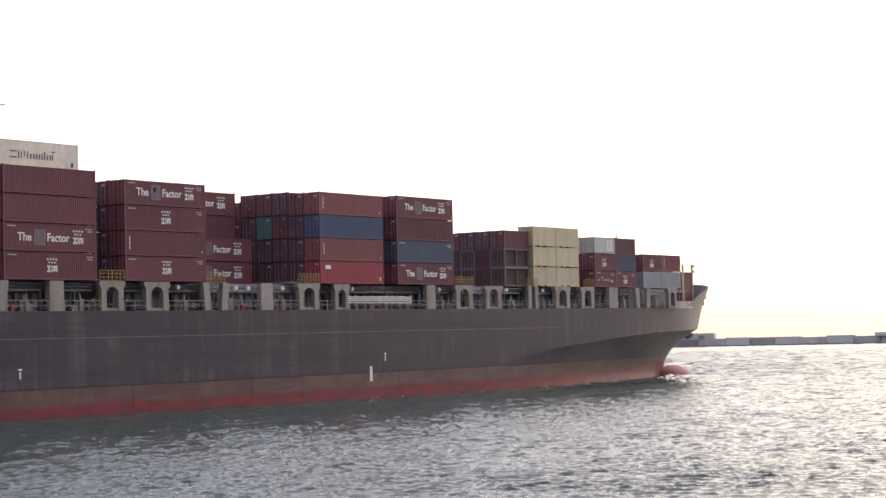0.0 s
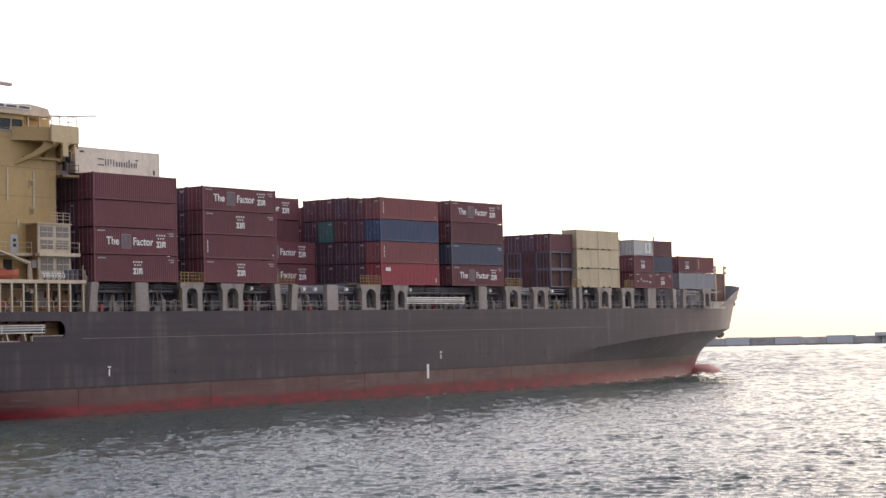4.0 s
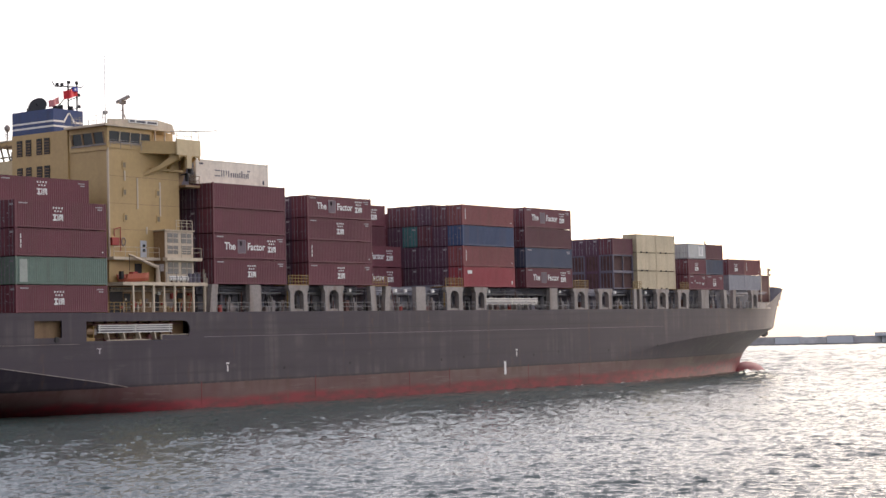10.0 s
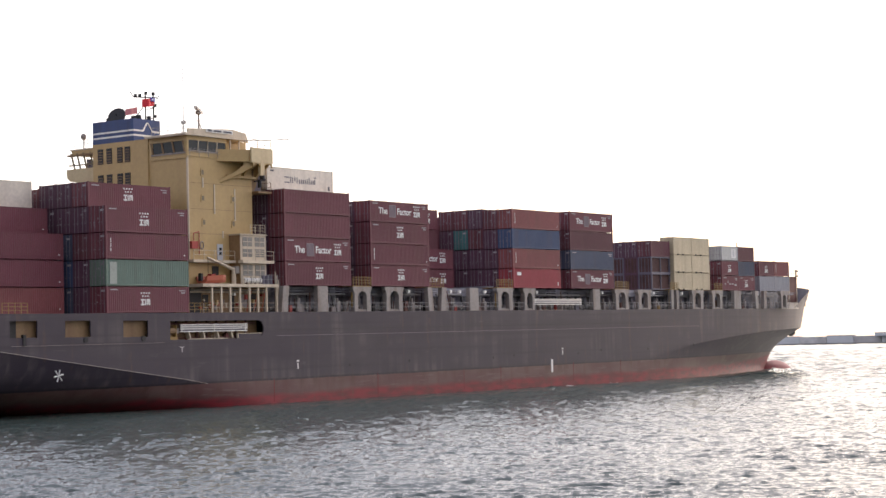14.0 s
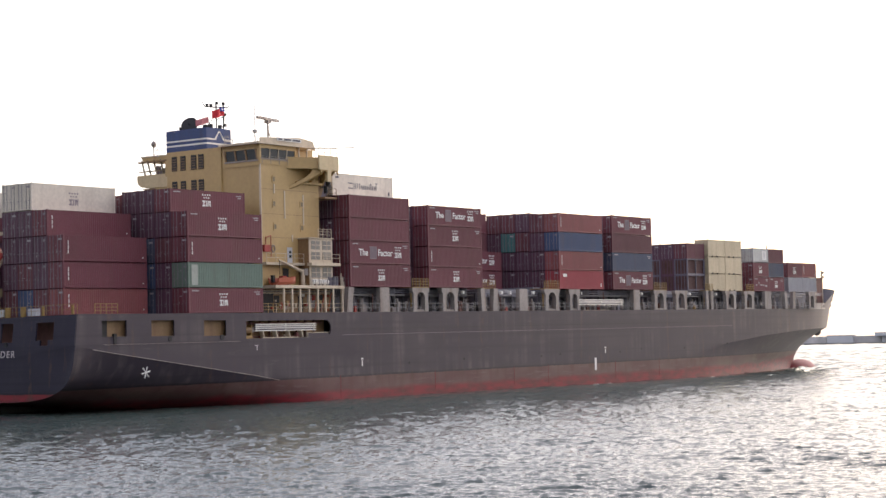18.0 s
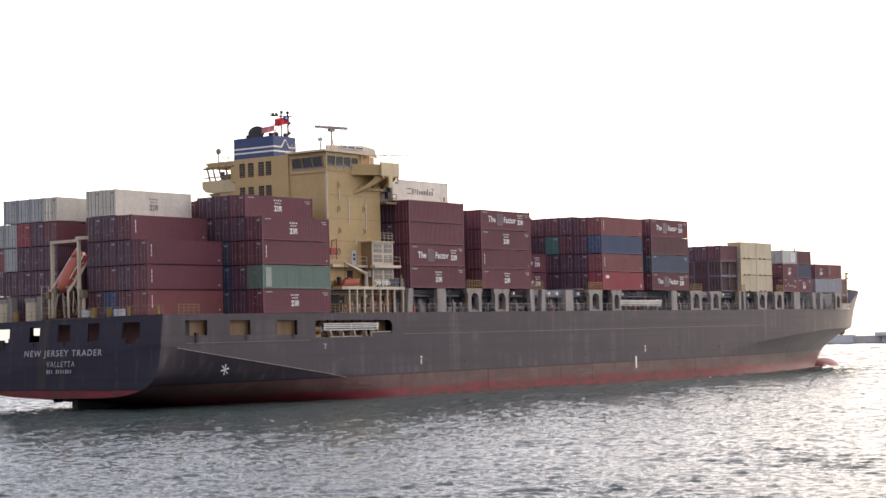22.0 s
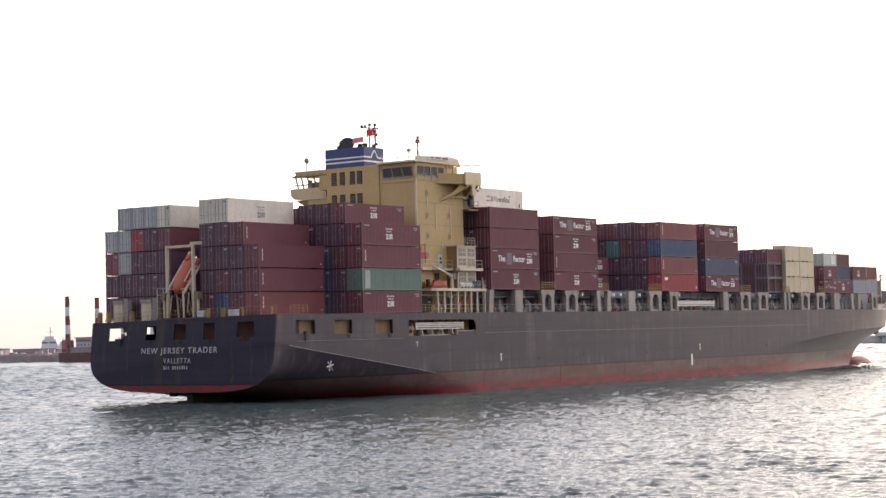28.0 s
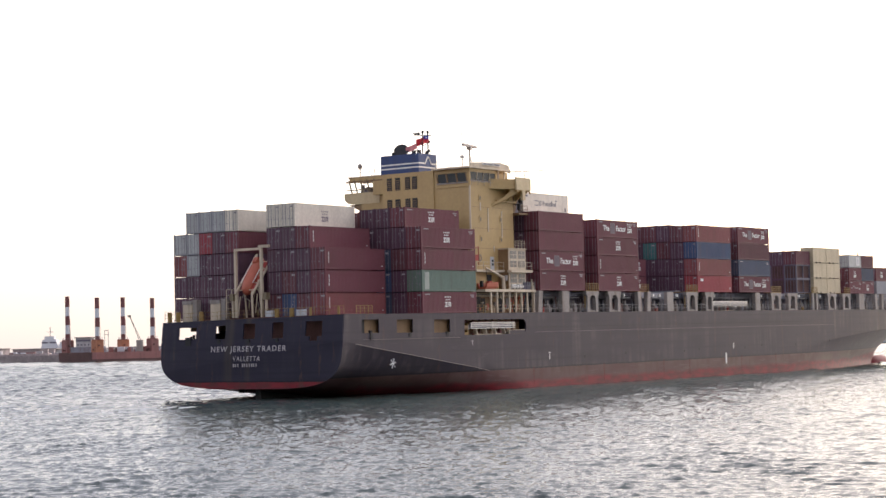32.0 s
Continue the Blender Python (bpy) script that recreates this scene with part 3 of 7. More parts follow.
def build_stern():
    # side bands with the mooring openings, transom plate, decks
    ports = [(-25.2, -21.7, 8.1, 9.75), (-18.05, -14.6, 8.05, 9.72), (-10.0, -6.4, 7.95, 9.65), (-3.1, 12.0, 7.55, 9.55)]
    for sgn in (-1, 1):
        bm = bmesh.new()
        holes = ports if sgn < 0 else [(-27.6, -21.7, 7.6, 9.75), (-19.9, -17.9, 8.6, 9.5)] + ports[2:]
        panel(bm, "y", sgn * SIDE, -sgn * 0.18, STERN, 14.0, BAND, DECK, holes)
        for v in bm.verts:
            if sgn > 0 and v.co.z > DECK - 0.01 and v.co.x < -20:
                v.co.z -= 0.36
        rake_ends(bm)
        part("side_plating", bm, M_HULL, ship, "grey side plating with mooring openings")
    # the transom's lower part follows the stern section
    bm = bmesh.new()
    low = [stern_row(STERN, q / 16) for q in range(17)]
    vs = [bm.verts.new((STERN, -y, z)) for y, z in low[::-1]] + [bm.verts.new((STERN, y, z)) for y, z in low[1:]]
    vs += [bm.verts.new((STERN, SIDE, BAND)), bm.verts.new((STERN, -SIDE, BAND))]
    bm.faces.new(vs)
    bmesh.ops.triangulate(bm, faces=bm.faces[:])
    rake_ends(bm)
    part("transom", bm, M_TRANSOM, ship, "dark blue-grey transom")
    bm = bmesh.new()
    holes = [(9.0, 12.05, 7.85, 9.35), (4.0, 5.7, 7.8, 9.5), (-0.9, 1.05, 7.75, 9.65), (-5.5, -3.7, 7.75, 9.7), (-11.65, -9.0, 7.9, 9.7), (-10.9, -9.7, 7.35, 7.9)]
    panel(bm, "x", STERN, 0.18, -SIDE + 0.19, SIDE - 0.19, BAND, DECK, holes)
    for v in bm.verts:
        if v.co.z > DECK - 0.01:
            v.co.z -= 0.012 * (v.co.y + SIDE)
    rake_ends(bm)
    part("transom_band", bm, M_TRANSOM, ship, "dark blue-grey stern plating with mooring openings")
    part_box("mooring_deck", (STERN + 0.2, 14, -14.8, 14.8, 7.05, 7.25), M_DECK, ship)
    part_box("mooring_bulkhead", (-3.6, -3.4, -14.8, 14.8, 7.25, 10.2), M_BUFF, ship, "buff mooring deck bulkhead")
    # buff walls inside the openings; their dimness is in the darker paint
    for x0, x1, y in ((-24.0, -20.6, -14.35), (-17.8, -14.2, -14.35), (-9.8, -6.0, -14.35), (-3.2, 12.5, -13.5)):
        part_box("mooring_screen", (x0, x1, y, y + 0.15, 7.25, 10.2), M_BUFFD, ship, "inner wall of the mooring deck, its buff darkened for shade")
    bm = bmesh.new()
    ends = [(x, lerp_table(x, TUCK)) for x in np.linspace(-26.5, 2.5, 9)]
    prism(bm, [(x, z + 0.035) for x, z in ends] + [(x, z - 0.035) for x, z in ends[::-1]], "y", -SIDE - 0.06, -SIDE + 0.02)
    part("knuckle_strip", bm, M_PED, ship, "grey strip along the stern knuckle")
    for x0, x1 in ((-23.9, -22.0), (-18.5, -16.2)):
        part_box("deck_beam", (x0, x1, 14.3, 14.5, 8.88, 10.2), M_CREAM, ship, "pale beam over the mooring deck")
    for x, top in ((-24.7, 8.15), (-24.2, 8.35), (-23.6, 8.2)):
        bm = bmesh.new()
        tube(bm, (x, 13.6, 7.25), (x, 13.6, top), 0.16, 8)
        tube(bm, (x, 13.6, top), (x, 13.6, top + 0.1), 0.22, 8)
        part("bollard", bm, M_BLACK, ship, "black mooring bollard")
    part_box("after_bulkhead", (-24.6, -24.4, -13.2, 6.2, 7.25, 10.2), M_DECK, ship, "dark red inner bulkhead")
    for zc, up in ((9.55, -1), (7.55, 1)):      # rounded forward end of the gangway recess
        bm = bmesh.new()
        arc = [(12.0 - 0.95 + 0.95 * math.sin(k * math.pi / 12), zc + up * 0.95 - up * 0.95 * math.cos(k * math.pi / 12)) for k in range(7)]
        prism(bm, [(12.02, zc - up * 0.02)] + arc[::-1], "y", -SIDE + 0.004, -SIDE + 0.17)
        part("rounded_corner", bm, M_HULL, ship)
    bm = bmesh.new()
    fore = [128 + 2 * k for k in range(23)]
    prism(bm, [(STERN + 2.0, -14.9)] + [(x, -bow_breadth(x, DECK - 0.1) + 0.1) for x in fore] + [(x, bow_breadth(x, DECK - 0.1) - 0.1) for x in fore[::-1]] + [(STERN + 2.0, 14.9)], "z", DECK - 0.2, DECK)
    part("main_deck", bm, M_DECK, ship, "rust-red main deck")
    bm = bmesh.new()
    fore = [161 + 2 * k for k in range(10)]
    prism(bm, [(x, -bow_breadth(x, 11.0) + 0.1) for x in fore] + [(x, bow_breadth(x, 11.0) - 0.1) for x in fore[::-1]], "z", 11.0, 11.2)
    part("forecastle_deck", bm, M_DECK, ship, "rust-red forecastle deck")
    bm = bmesh.new()
    dome(bm, (177.1, 0, -2.45), 6.9, 2.6, 3.3, 24, 16)
    part("bulbous_bow", bm, M_BOOT, ship, "wet red bulbous bow", smooth=True)


build_stern()


def build_low_bulwark():
    for sgn in (-1, 1):
        bm = bmesh.new()
        line = [(x, bow_breadth(x, DECK)) for x in np.linspace(148.5, 161.5, 8)]
        prism(bm, [(x, sgn * (y + 0.02)) for x, y in line] + [(x, sgn * (y - 0.12)) for x, y in line[::-1]], "z", DECK - 0.1, DECK + 1.0)
        part("low_bulwark", bm, M_PED, ship, "pale grey low bulwark at the break of the forecastle")
        bm = bmesh.new()
        prism(bm, [(x, sgn * (y + 0.06)) for x, y in line] + [(x, sgn * (y - 0.2)) for x, y in line[::-1]], "z", DECK + 1.0, DECK + 1.08)
        part("cap_rail", bm, M_PED, ship)


build_low_bulwark()


def build_deck_structure():
    # hatch coamings and covers along the forward holds, and the stools that carry the outer rows
    for x0, x1 in ((16.0, 28.4), (32.2, 44.6), (48.0, 60.4), (64.1, 76.5), (79.2, 91.6), (95.4, 107.8), (111.6, 124.2), (128.2, 140.7)):
        bm = bmesh.new()
        box(bm, x0, x1, -11.6, 11.6, DECK, 12.4)
        for k in range(7):
            x = x0 + 0.4 + k * (x1 - x0 - 1.0) / 6
            for sgn in (-1, 1):
                y = sgn * 11.6
                box(bm, x, x + 0.18, min(y, y + sgn * 0.45), max(y, y + sgn * 0.45), DECK, 12.35)
        part("hatch_coaming", bm, M_COAM, ship, "grey-green stiffened hatch coaming")
        part_box("hatch_cover", (x0 - 0.05, x1 + 0.05, -12.3, 12.3, 12.45, HATCH), M_COAM, ship, "grey steel hatch cover")
    part_box("hatch_coaming", (144.6, 158.2, -10.5, 10.5, DECK, HATCH), M_COAM, ship)

    def stool(x0, x1, hole, z1=13.3, lean=0.0):
        for sgn in (-1, 1):
            bm = bmesh.new()
            y0, y1 = (-14.92, -14.3) if sgn < 0 else (14.3, 14.92)
            if hole:
                xm, hw = (x0 + x1) / 2, (x1 - x0) * 0.27
                arch = [(xm - hw, 0.3), (xm - hw, 1.85)] + [(xm - hw * math.cos(a * math.pi / 8), 1.85 + hw * 0.75 * math.sin(a * math.pi / 8)) for a in range(1, 8)] + [(xm + hw, 1.85), (xm + hw, 0.3)]
                h = z1 - DECK
                lip = 0.28
                outer = [(x0, 0), (x0, h - 0.75), (x0 - lip, h - 0.35), (x0 - lip, h), (x1 + lip, h), (x1 + lip, h - 0.35), (x1, h - 0.75), (x1, 0)]
                for a, b in ((outer[:4] + [(xm, h)] + [p for p in arch[:6]][::-1] + [(xm - hw, 0)], 0), ([(xm, h)] + outer[4:] + [(xm + hw, 0)] + arch[5:][::-1], 0)):
                    prism(bm, [(u, DECK + v) for u, v in a], "y", y0, y1)
                box(bm, xm - hw, xm + hw, y0 + 0.1, y1 - 0.1, DECK, DECK + 0.28)
            else:
                prism(bm, [(x0, DECK), (x0 + lean, z1), (x1 + lean, z1), (x1, DECK)], "y", y0, y1)
            part("container_stool", bm, M_PED, ship, "weathered grey steel container stool" if not hole else "weathered grey stool with an arched opening")
    for x0, x1, hole, lean in ((15.3, 16.3, False, 0.4), (21.9, 23.8, False, 0), (28.9, 32.0, True, 0), (35.3, 38.6, True, 0), (44.3, 45.3, False, -0.3),
                               (46.9, 47.9, False, 0.3), (53.5, 55.5, False, 0), (60.2, 63.75, True, 0), (66.8, 69.4, True, 0), (85.3, 87.2, False, 0),
                               (91.9, 95.6, True, 0), (98.8, 102.5, True, 0), (109.2, 110.0, False, 0), (110.9, 111.7, False, 0), (116.4, 120.0, True, 0),
                               (123.3, 126.8, True, 0), (131.2, 133.7, False, 0), (139.4, 140.4, False, -0.3), (142.4, 143.4, False, 0.3), (149.5, 152.0, True, 0)):
        stool(x0, x1, hole, 13.48, lean)


build_deck_structure()


def build_house():
    Y = -12.4
    house = part_box("deckhouse", (2.8, 13.4, Y, 2.3, DECK, 28.2), M_BUFF, ship, "buff yellow accommodation block")
    part_box("deckhouse_port", (10.8, 13.4, 2.3, 12.4, DECK, 28.2), M_BUFF, ship)
    # portholes and flat pale strips on the side wall
    for x, z in ((5.1, 26.2), (5.1, 23.3), (10.1, 23.4), (5.2, 20.6), (10.1, 20.6)):
        bm = bmesh.new()
        prism(bm, [(x - 0.32, z - 0.45), (x + 0.32, z - 0.45), (x + 0.32, z + 0.25), (x + 0.18, z + 0.45), (x - 0.18, z + 0.45), (x - 0.32, z + 0.25)], "y", Y - 0.07, Y)
        w = part("window", bm, M_BUFF, house, "small window in a buff frame")
        part_box("pane", (x - 0.19, x + 0.19, Y - 0.08, Y - 0.02, z - 0.28, z + 0.25), M_DULL, w)
    for x, z0, z1 in ((7.0, 21.6, 24.9), (10.4, 20.9, 24.6), (5.15, 24.5, 25.6), (8.3, 18.9, 19.7)):
        part_box("pale_strip", (x - 0.1, x + 0.1, Y - 0.07, Y, z0, z1), M_CREAM, house, "flat pale strip on the wall")
    part_box("corner_trim", (2.77, 2.93, Y - 0.025, Y + 0.2, 16.4, 27.9), M_CREAM, house, "pale corner edge")
    for z in (19.3, 22.05, 24.95):
        part_box("weld_seam", (2.95, 13.4, Y - 0.012, Y, z, z + 0.035), M_BUFFD, house)
    # forward bracket of the wing, a lamp and its bar, standing out ahead of the front wall
    bm = bmesh.new()
    prism(bm, [(13.4, 23.9), (13.4, 27.6), (15.3, 27.6), (15.3, 26.9), (14.6, 26.2), (14.1, 25.0)], "y", Y, Y + 0.25)
    part("front_bracket", bm, M_BUFFD, ship, "dark rust-streaked buff bracket ahead of the front wall")
    bm = bmesh.new()
    tube(bm, (13.5, -12.7, 25.6), (15.5, -12.7, 25.9), 0.09, 6)
    tube(bm, (14.9, -12.7, 25.9), (14.9, -12.7, 26.9), 0.3, 10)
    tube(bm, (14.2, -12.9, 24.9), (14.2, -12.9, 25.8), 0.24, 10)
    part("searchlight", bm, M_BLACK, ship, "black searchlights under the bridge wing")
    ledge = part_box("front_platform", (13.4, 15.7, -13.4, -6.0, 24.2, 24.45), M_BUFFD, ship, "dark rust-streaked buff platform ahead of the front wall")
    for y, w, h, m in ((-12.1, 1.4, 2.4, M_RACK), (-10.3, 1.1, 1.9, M_BUFFD), (-8.6, 1.6, 2.2, M_DARK)):
        part_box("locker", (13.6, 15.3, y, y + w, 24.45, 24.45 + h), m, ledge)
    rails(ledge, (15.65, -13.35, 24.45), (15.65, -6.1, 24.45), M_BUFFD, name="platform_rail")
    # after wall: louvres in two rows on the casing
    casing = part_box("engine_casing", (2.6, 8.0, -6.5, 2.3, 16, 30.25), M_BUFF, ship, "buff yellow engine casing")
    for z0, z1 in ((27.9, 29.65), (24.9, 26.65)):
        for y in (1.05, -0.38, -2.1, -3.3):
            lv = part_box("louvre", (2.53, 2.6, y - 0.42, y + 0.42, z0, z1), M_DARK, casing, "dark louvred vent")
            for k in range(5):
                z = z0 + 0.12 + k * (z1 - z0 - 0.2) / 5
                part_box("slat", (2.5, 2.54, y - 0.36, y + 0.36, z, z + 0.1), M_BUFFD, lv, top=(0.04, 0, 0, 0))
    # wheelhouse
    bm = bmesh.new()
    panel(bm, "y", Y - 0.06, 0.12, 2.7, 9.2, 27.9, 30.2, [(2.95, 9.05, 28.62, 29.72)])
    panel(bm, "x", 2.7, 0.12, Y + 0.07, -6.6, 27.7, 30.2, [(-12.0, -7.1, 28.4, 29.65)])
    box(bm, 3.0, 9.1, Y + 0.8, -6.7, 27.95, 30.1)
    bridge = part("wheelhouse", bm, M_BUFF, ship, "buff wheelhouse with a band of dark windows")
    for k in range(4):
        part_box("window", (2.97 + k * 1.525, 4.45 + k * 1.525, Y + 0.01, Y + 0.04, 28.62, 29.72), M_GLASS, bridge)
    for k in range(3):
        part_box("window", (2.77, 2.8, -12.0 + k * 1.635, -10.4 + k * 1.635, 28.4, 29.65), M_GLASS, bridge)
    for k in range(1, 4):      # mullions lean with the sloped glass
        bm = bmesh.new()
        x = 2.95 + k * 1.525
        prism(bm, [(x - 0.09, 28.6), (x + 0.01, 28.6), (x + 0.13, 29.74), (x + 0.03, 29.74)], "y", Y - 0.08, Y + 0.0)
        part("mullion", bm, M_CREAM, bridge)
    # aft mullions in darker buff: shade of the after wall in the colour
    for k in range(0, 4):
        bm = bmesh.new()
        y = -12.0 + k * 1.635
        prism(bm, [(y - 0.18, 28.38), (y + 0.02, 28.38), (y + 0.3, 29.67), (y + 0.1, 29.67)], "x", 2.66, 2.76)
        part("mullion", bm, M_BUFFD, bridge)
    part_box("window_sill", (2.62, 2.7, -12.2, -7.0, 28.2, 28.38), M_PED, bridge, "stained grey sill")
    part_box("window_sill", (2.9, 9.1, Y - 0.12, Y - 0.06, 28.46, 28.6), M_PED, bridge)
    rails(bridge, (2.9, Y - 0.25, 27.9), (9.0, Y - 0.25, 27.9), M_RAIL, bars=(0.45, 0.85), step=1.5, name="walkway_rail", r=0.02)
    part_box("wheelhouse_front", (9.2, 13.4, -11.6, 9.0, 28.2, 30.2), M_BUFF, ship)
    for k in range(2):
        part_box("shelter_post", (9.6 + k * 1.5, 9.76 + k * 1.5, Y - 0.2, Y - 0.05, 28.3, 30.2), M_CREAM, ship)
    roof = part_box("wheelhouse_roof", (2.1, 12.4, Y - 0.4, -6.5, 30.2, 30.42), M_CREAM, ship, "cream wheelhouse roof")
    bm = bmesh.new()
    prism(bm, [(2.8, 30.4), (10.9, 30.4), (12.8, 30.0), (12.3, 31.05), (9.9, 31.35), (2.8, 30.95)], "y", Y - 0.2, Y + 0.05)
    part("roof_parapet", bm, M_CREAM, roof, "cream sloping roof parapet")
    board = part_box("name_board", (5.6, 10.0, Y - 0.3, Y - 0.21, 30.75, 31.15), M_WHITE, roof, "white name board")
    for x0, x1 in ((5.8, 6.5), (6.8, 8.1), (8.4, 9.8)):
        part_box("mark", (x0, x1, Y - 0.32, Y - 0.3, 30.85, 31.05), M_MARKD, board)
    dome_bm = bmesh.new()
    dome(dome_bm, (11.3, -11.6, 30.7), 1.2, 1.0, 0.75, 14, 8)
    part("wing_cab", dome_bm, M_CREAM, ship, "rounded cream cab roof", smooth=True)
    # bridge wings, tapered out from the wall, with brackets beneath
    for sgn in (1, -1):
        bm = bmesh.new()
        if sgn > 0:
            prism(bm, [(7.4, -12.4), (11.0, -14.6), (14.4, -14.6), (14.4, -12.4)], "z", 27.6, 28.95)
        else:
            prism(bm, [(9.0, 27.15), (13.9, 27.15), (14.9, 27.35), (15.4, 27.8), (15.5, 28.3), (15.45, 28.8), (9.0, 28.8)], "x", 10.7, 14.0)
        wing = part("bridge_wing", bm, M_BUFF if sgn > 0 else M_PALEBUFF, ship, "buff bridge wing with a solid parapet")
        if sgn > 0:
            part_box("wing_end", (10.7, 14.35, -14.85, -14.6, 27.5, 29.2), M_PALEBUFF, wing, "pale buff end of the bridge wing")
            part_box("support", (12.2, 12.9, -14.86, -14.5, 26.1, 27.75), M_PALEBUFF, wing)
            bm = bmesh.new()
            curve = [(0.0, 25.15), (0.0, 25.5), (0.42, 26.35), (0.66, 27.0), (0.72, 27.35), (0.66, 27.62), (1.0, 27.62), (0.98, 27.3), (0.9, 27.02), (0.5, 26.05)]
            for d in (0.0, 0.3):
                bracket_side = [bm.verts.new((7.9 + 3.6 * s + d, -12.38 - 2.2 * s, z)) for s, z in curve]
                bm.faces.new(bracket_side)
            n = len(curve)
            vs = list(bm.verts)
            for i in range(n):
                bm.faces.new((vs[i], vs[(i + 1) % n], vs[n + (i + 1) % n], vs[n + i]))
            bmesh.ops.triangulate(bm, faces=[f for f in bm.faces if len(f.verts) > 4])
            part("bracket", bm, M_BUFF, wing, "curved buff bracket under the bridge wing")
            for x0 in (11.6, 13.75):
                bm = bmesh.new()
                prism(bm, [(-12.4, 25.7), (-12.4, 27.6), (-14.6, 27.6), (-14.6, 27.25), (-14.2, 26.95), (-13.2, 26.6)], "x", x0, x0 + 0.22)
                part("bracket", bm, M_BUFF, wing)
            part_box("tie_beam", (9.0, 13.75, -12.75, -12.4, 25.85, 26.1), M_BUFF, wing)
            for x0, x1 in ((11.0, 12.2), (12.9, 14.3)):
                bm = bmesh.new()
                xm = (x0 + x1) / 2
                prism(bm, [(x0, 27.55), (x1, 27.55)] + [(xm + (x1 - x0) / 2 * math.cos(a * math.pi / 8), 27.0 + 0.42 * math.sin(a * math.pi / 8)) for a in range(9)], "y", -14.8, -14.62)
                part("arched_web", bm, M_BUFF, wing)
            bm = bmesh.new()
            tube(bm, (12.6, -14.6, 30.15), (14.9, -16.9, 30.2), 0.05, 5)
            tube(bm, (11.6, -13.0, 30.2), (12.6, -14.6, 30.15), 0.05, 5)
            part("awning_bar", bm, M_RAIL, wing)
            rails(wing, (10.8, -14.7, 29.1), (14.2, -14.7, 29.1), M_CREAM, bars=(0.5, 1.05), step=1.1, name="wing_rail")
        else:
            bm = bmesh.new()
            prism(bm, [(9.0, 26.0), (12.4, 26.0), (14.8, 27.1), (9.0, 27.1)], "x", 10.9, 11.2)
            part("bracket", bm, M_BUFFD, wing)
            part_box("wing_roof", (10.6, 14.0, 6.0, 14.2, 30.45, 31.1), M_BUFF, wing, "buff roof over the port wing", top=(0, 0, 0, 0.35))
            for y, w, h in ((9.3, 0.9, 1.5), (10.6, 0.5, 1.2), (12.4, 0.6, 0.9), (13.3, 0.4, 1.3)):
                part_box("bridge_gear", (12.4, 12.9, y, y + w, 28.7, 28.8 + h), M_RACK, wing)
            part_box("roof_edge", (10.5, 10.62, 6.0, 14.6, 31.05, 31.2), M_CREAM, wing)
            for y in (9.4, 10.7, 11.9, 13.0, 14.0):
                part_box("window_post", (10.75, 10.9, y, y + 0.16, 28.6, 30.7), M_DULL, wing, top=(-0.35, -0.35, 0.3, 0.3))
            part_box("window_sill", (10.6, 10.9, 9.0, 15.0, 29.2, 29.32), M_DULL, wing)
            part_box("roof_visor", (10.0, 10.6, 6.0, 14.6, 30.3, 30.5), M_BUFFD, wing)
            rails(wing, (10.7, 9.2, 31.3), (10.7, 14.0, 31.3), M_RAIL, bars=(0.5,), step=1.6, name="roof_rail", r=0.02)
            part_box("console", (11.2, 11.8, 10.9, 11.6, 28.6, 29.6), M_PED, wing)
            bm = bmesh.new()
            tube(bm, (10.9, 12.6, 31.2), (10.9, 12.6, 32.4), 0.07, 6)
            dome(bm, (10.9, 12.6, 32.7), 0.36, 0.36, 0.42, 10, 6)
            part("satellite_dome", bm, M_PED, wing, "small grey antenna dome on a post", smooth=True)
    # funnel with two white bands and a white chevron
    funnel = part_box("funnel", (3.4, 7.7, -3.5, 3.12, 30.25, 32.95), M_BLUE, ship, "blue funnel")
    for z in (30.95, 31.5):
        part_box("band", (3.38, 3.4, -3.5, 3.12, z, z + 0.2), M_WHITE, funnel, "white funnel band")
    for z, gap in ((30.95, 0), (31.5, 1)):
        for x0, x1 in ((3.4, 4.75), (6.55, 7.7)) if gap else ((3.4, 7.7),):
            part_box("band", (x0, x1, -3.52, -3.5, z, z + 0.2), M_WHITE, funnel)
    for a, b in (((4.7, 31.5), (5.6, 32.6)), ((6.6, 31.5), (5.7, 32.6))):
        bm = bmesh.new()
        prism(bm, [(a[0], a[1]), (a[0] + 0.28 * (1 if b[0] > a[0] else -1), a[1]), (b[0] + 0.1, b[1]), (b[0] - 0.1, b[1])], "y", -3.535, -3.5)
        part("chevron", bm, M_WHITE, funnel, "white chevron")
    for x, y, r, h in ((4.5, 1.6, 0.28, 0.5), (5.2, 0.6, 0.25, 0.45), (6.6, -0.4, 0.35, 0.8), (6.2, -1.6, 0.3, 0.75), (7.0, -2.4, 0.25, 0.6)):
        bm = bmesh.new()
        tube(bm, (x, y, 32.9), (x, y, 32.95 + h), r, 10)
        part("exhaust_pipe", bm, M_BLACK, funnel)
    bm = bmesh.new()
    tube(bm, (4.7, 0.3, 32.9), (4.7, 0.3, 33.5), 0.15, 8)
    c, way = Vector((4.6, 0.35, 33.65)), Vector((-0.77, -0.36, 0.45)).normalized()
    for k in range(6):
        tube(bm, c - way * 0.09 * k, c - way * 0.09 * (k + 1), 1.08 * math.cos(0.24 * k), 20, 1.08 * math.cos(0.24 * (k + 1)))
    tube(bm, c, c + way * 0.5, 0.05, 6)
    part("dish_antenna", bm, M_BLACK, funnel, "black round dish on the funnel top")
    # lattice signal mast behind the funnel
    bm = bmesh.new()
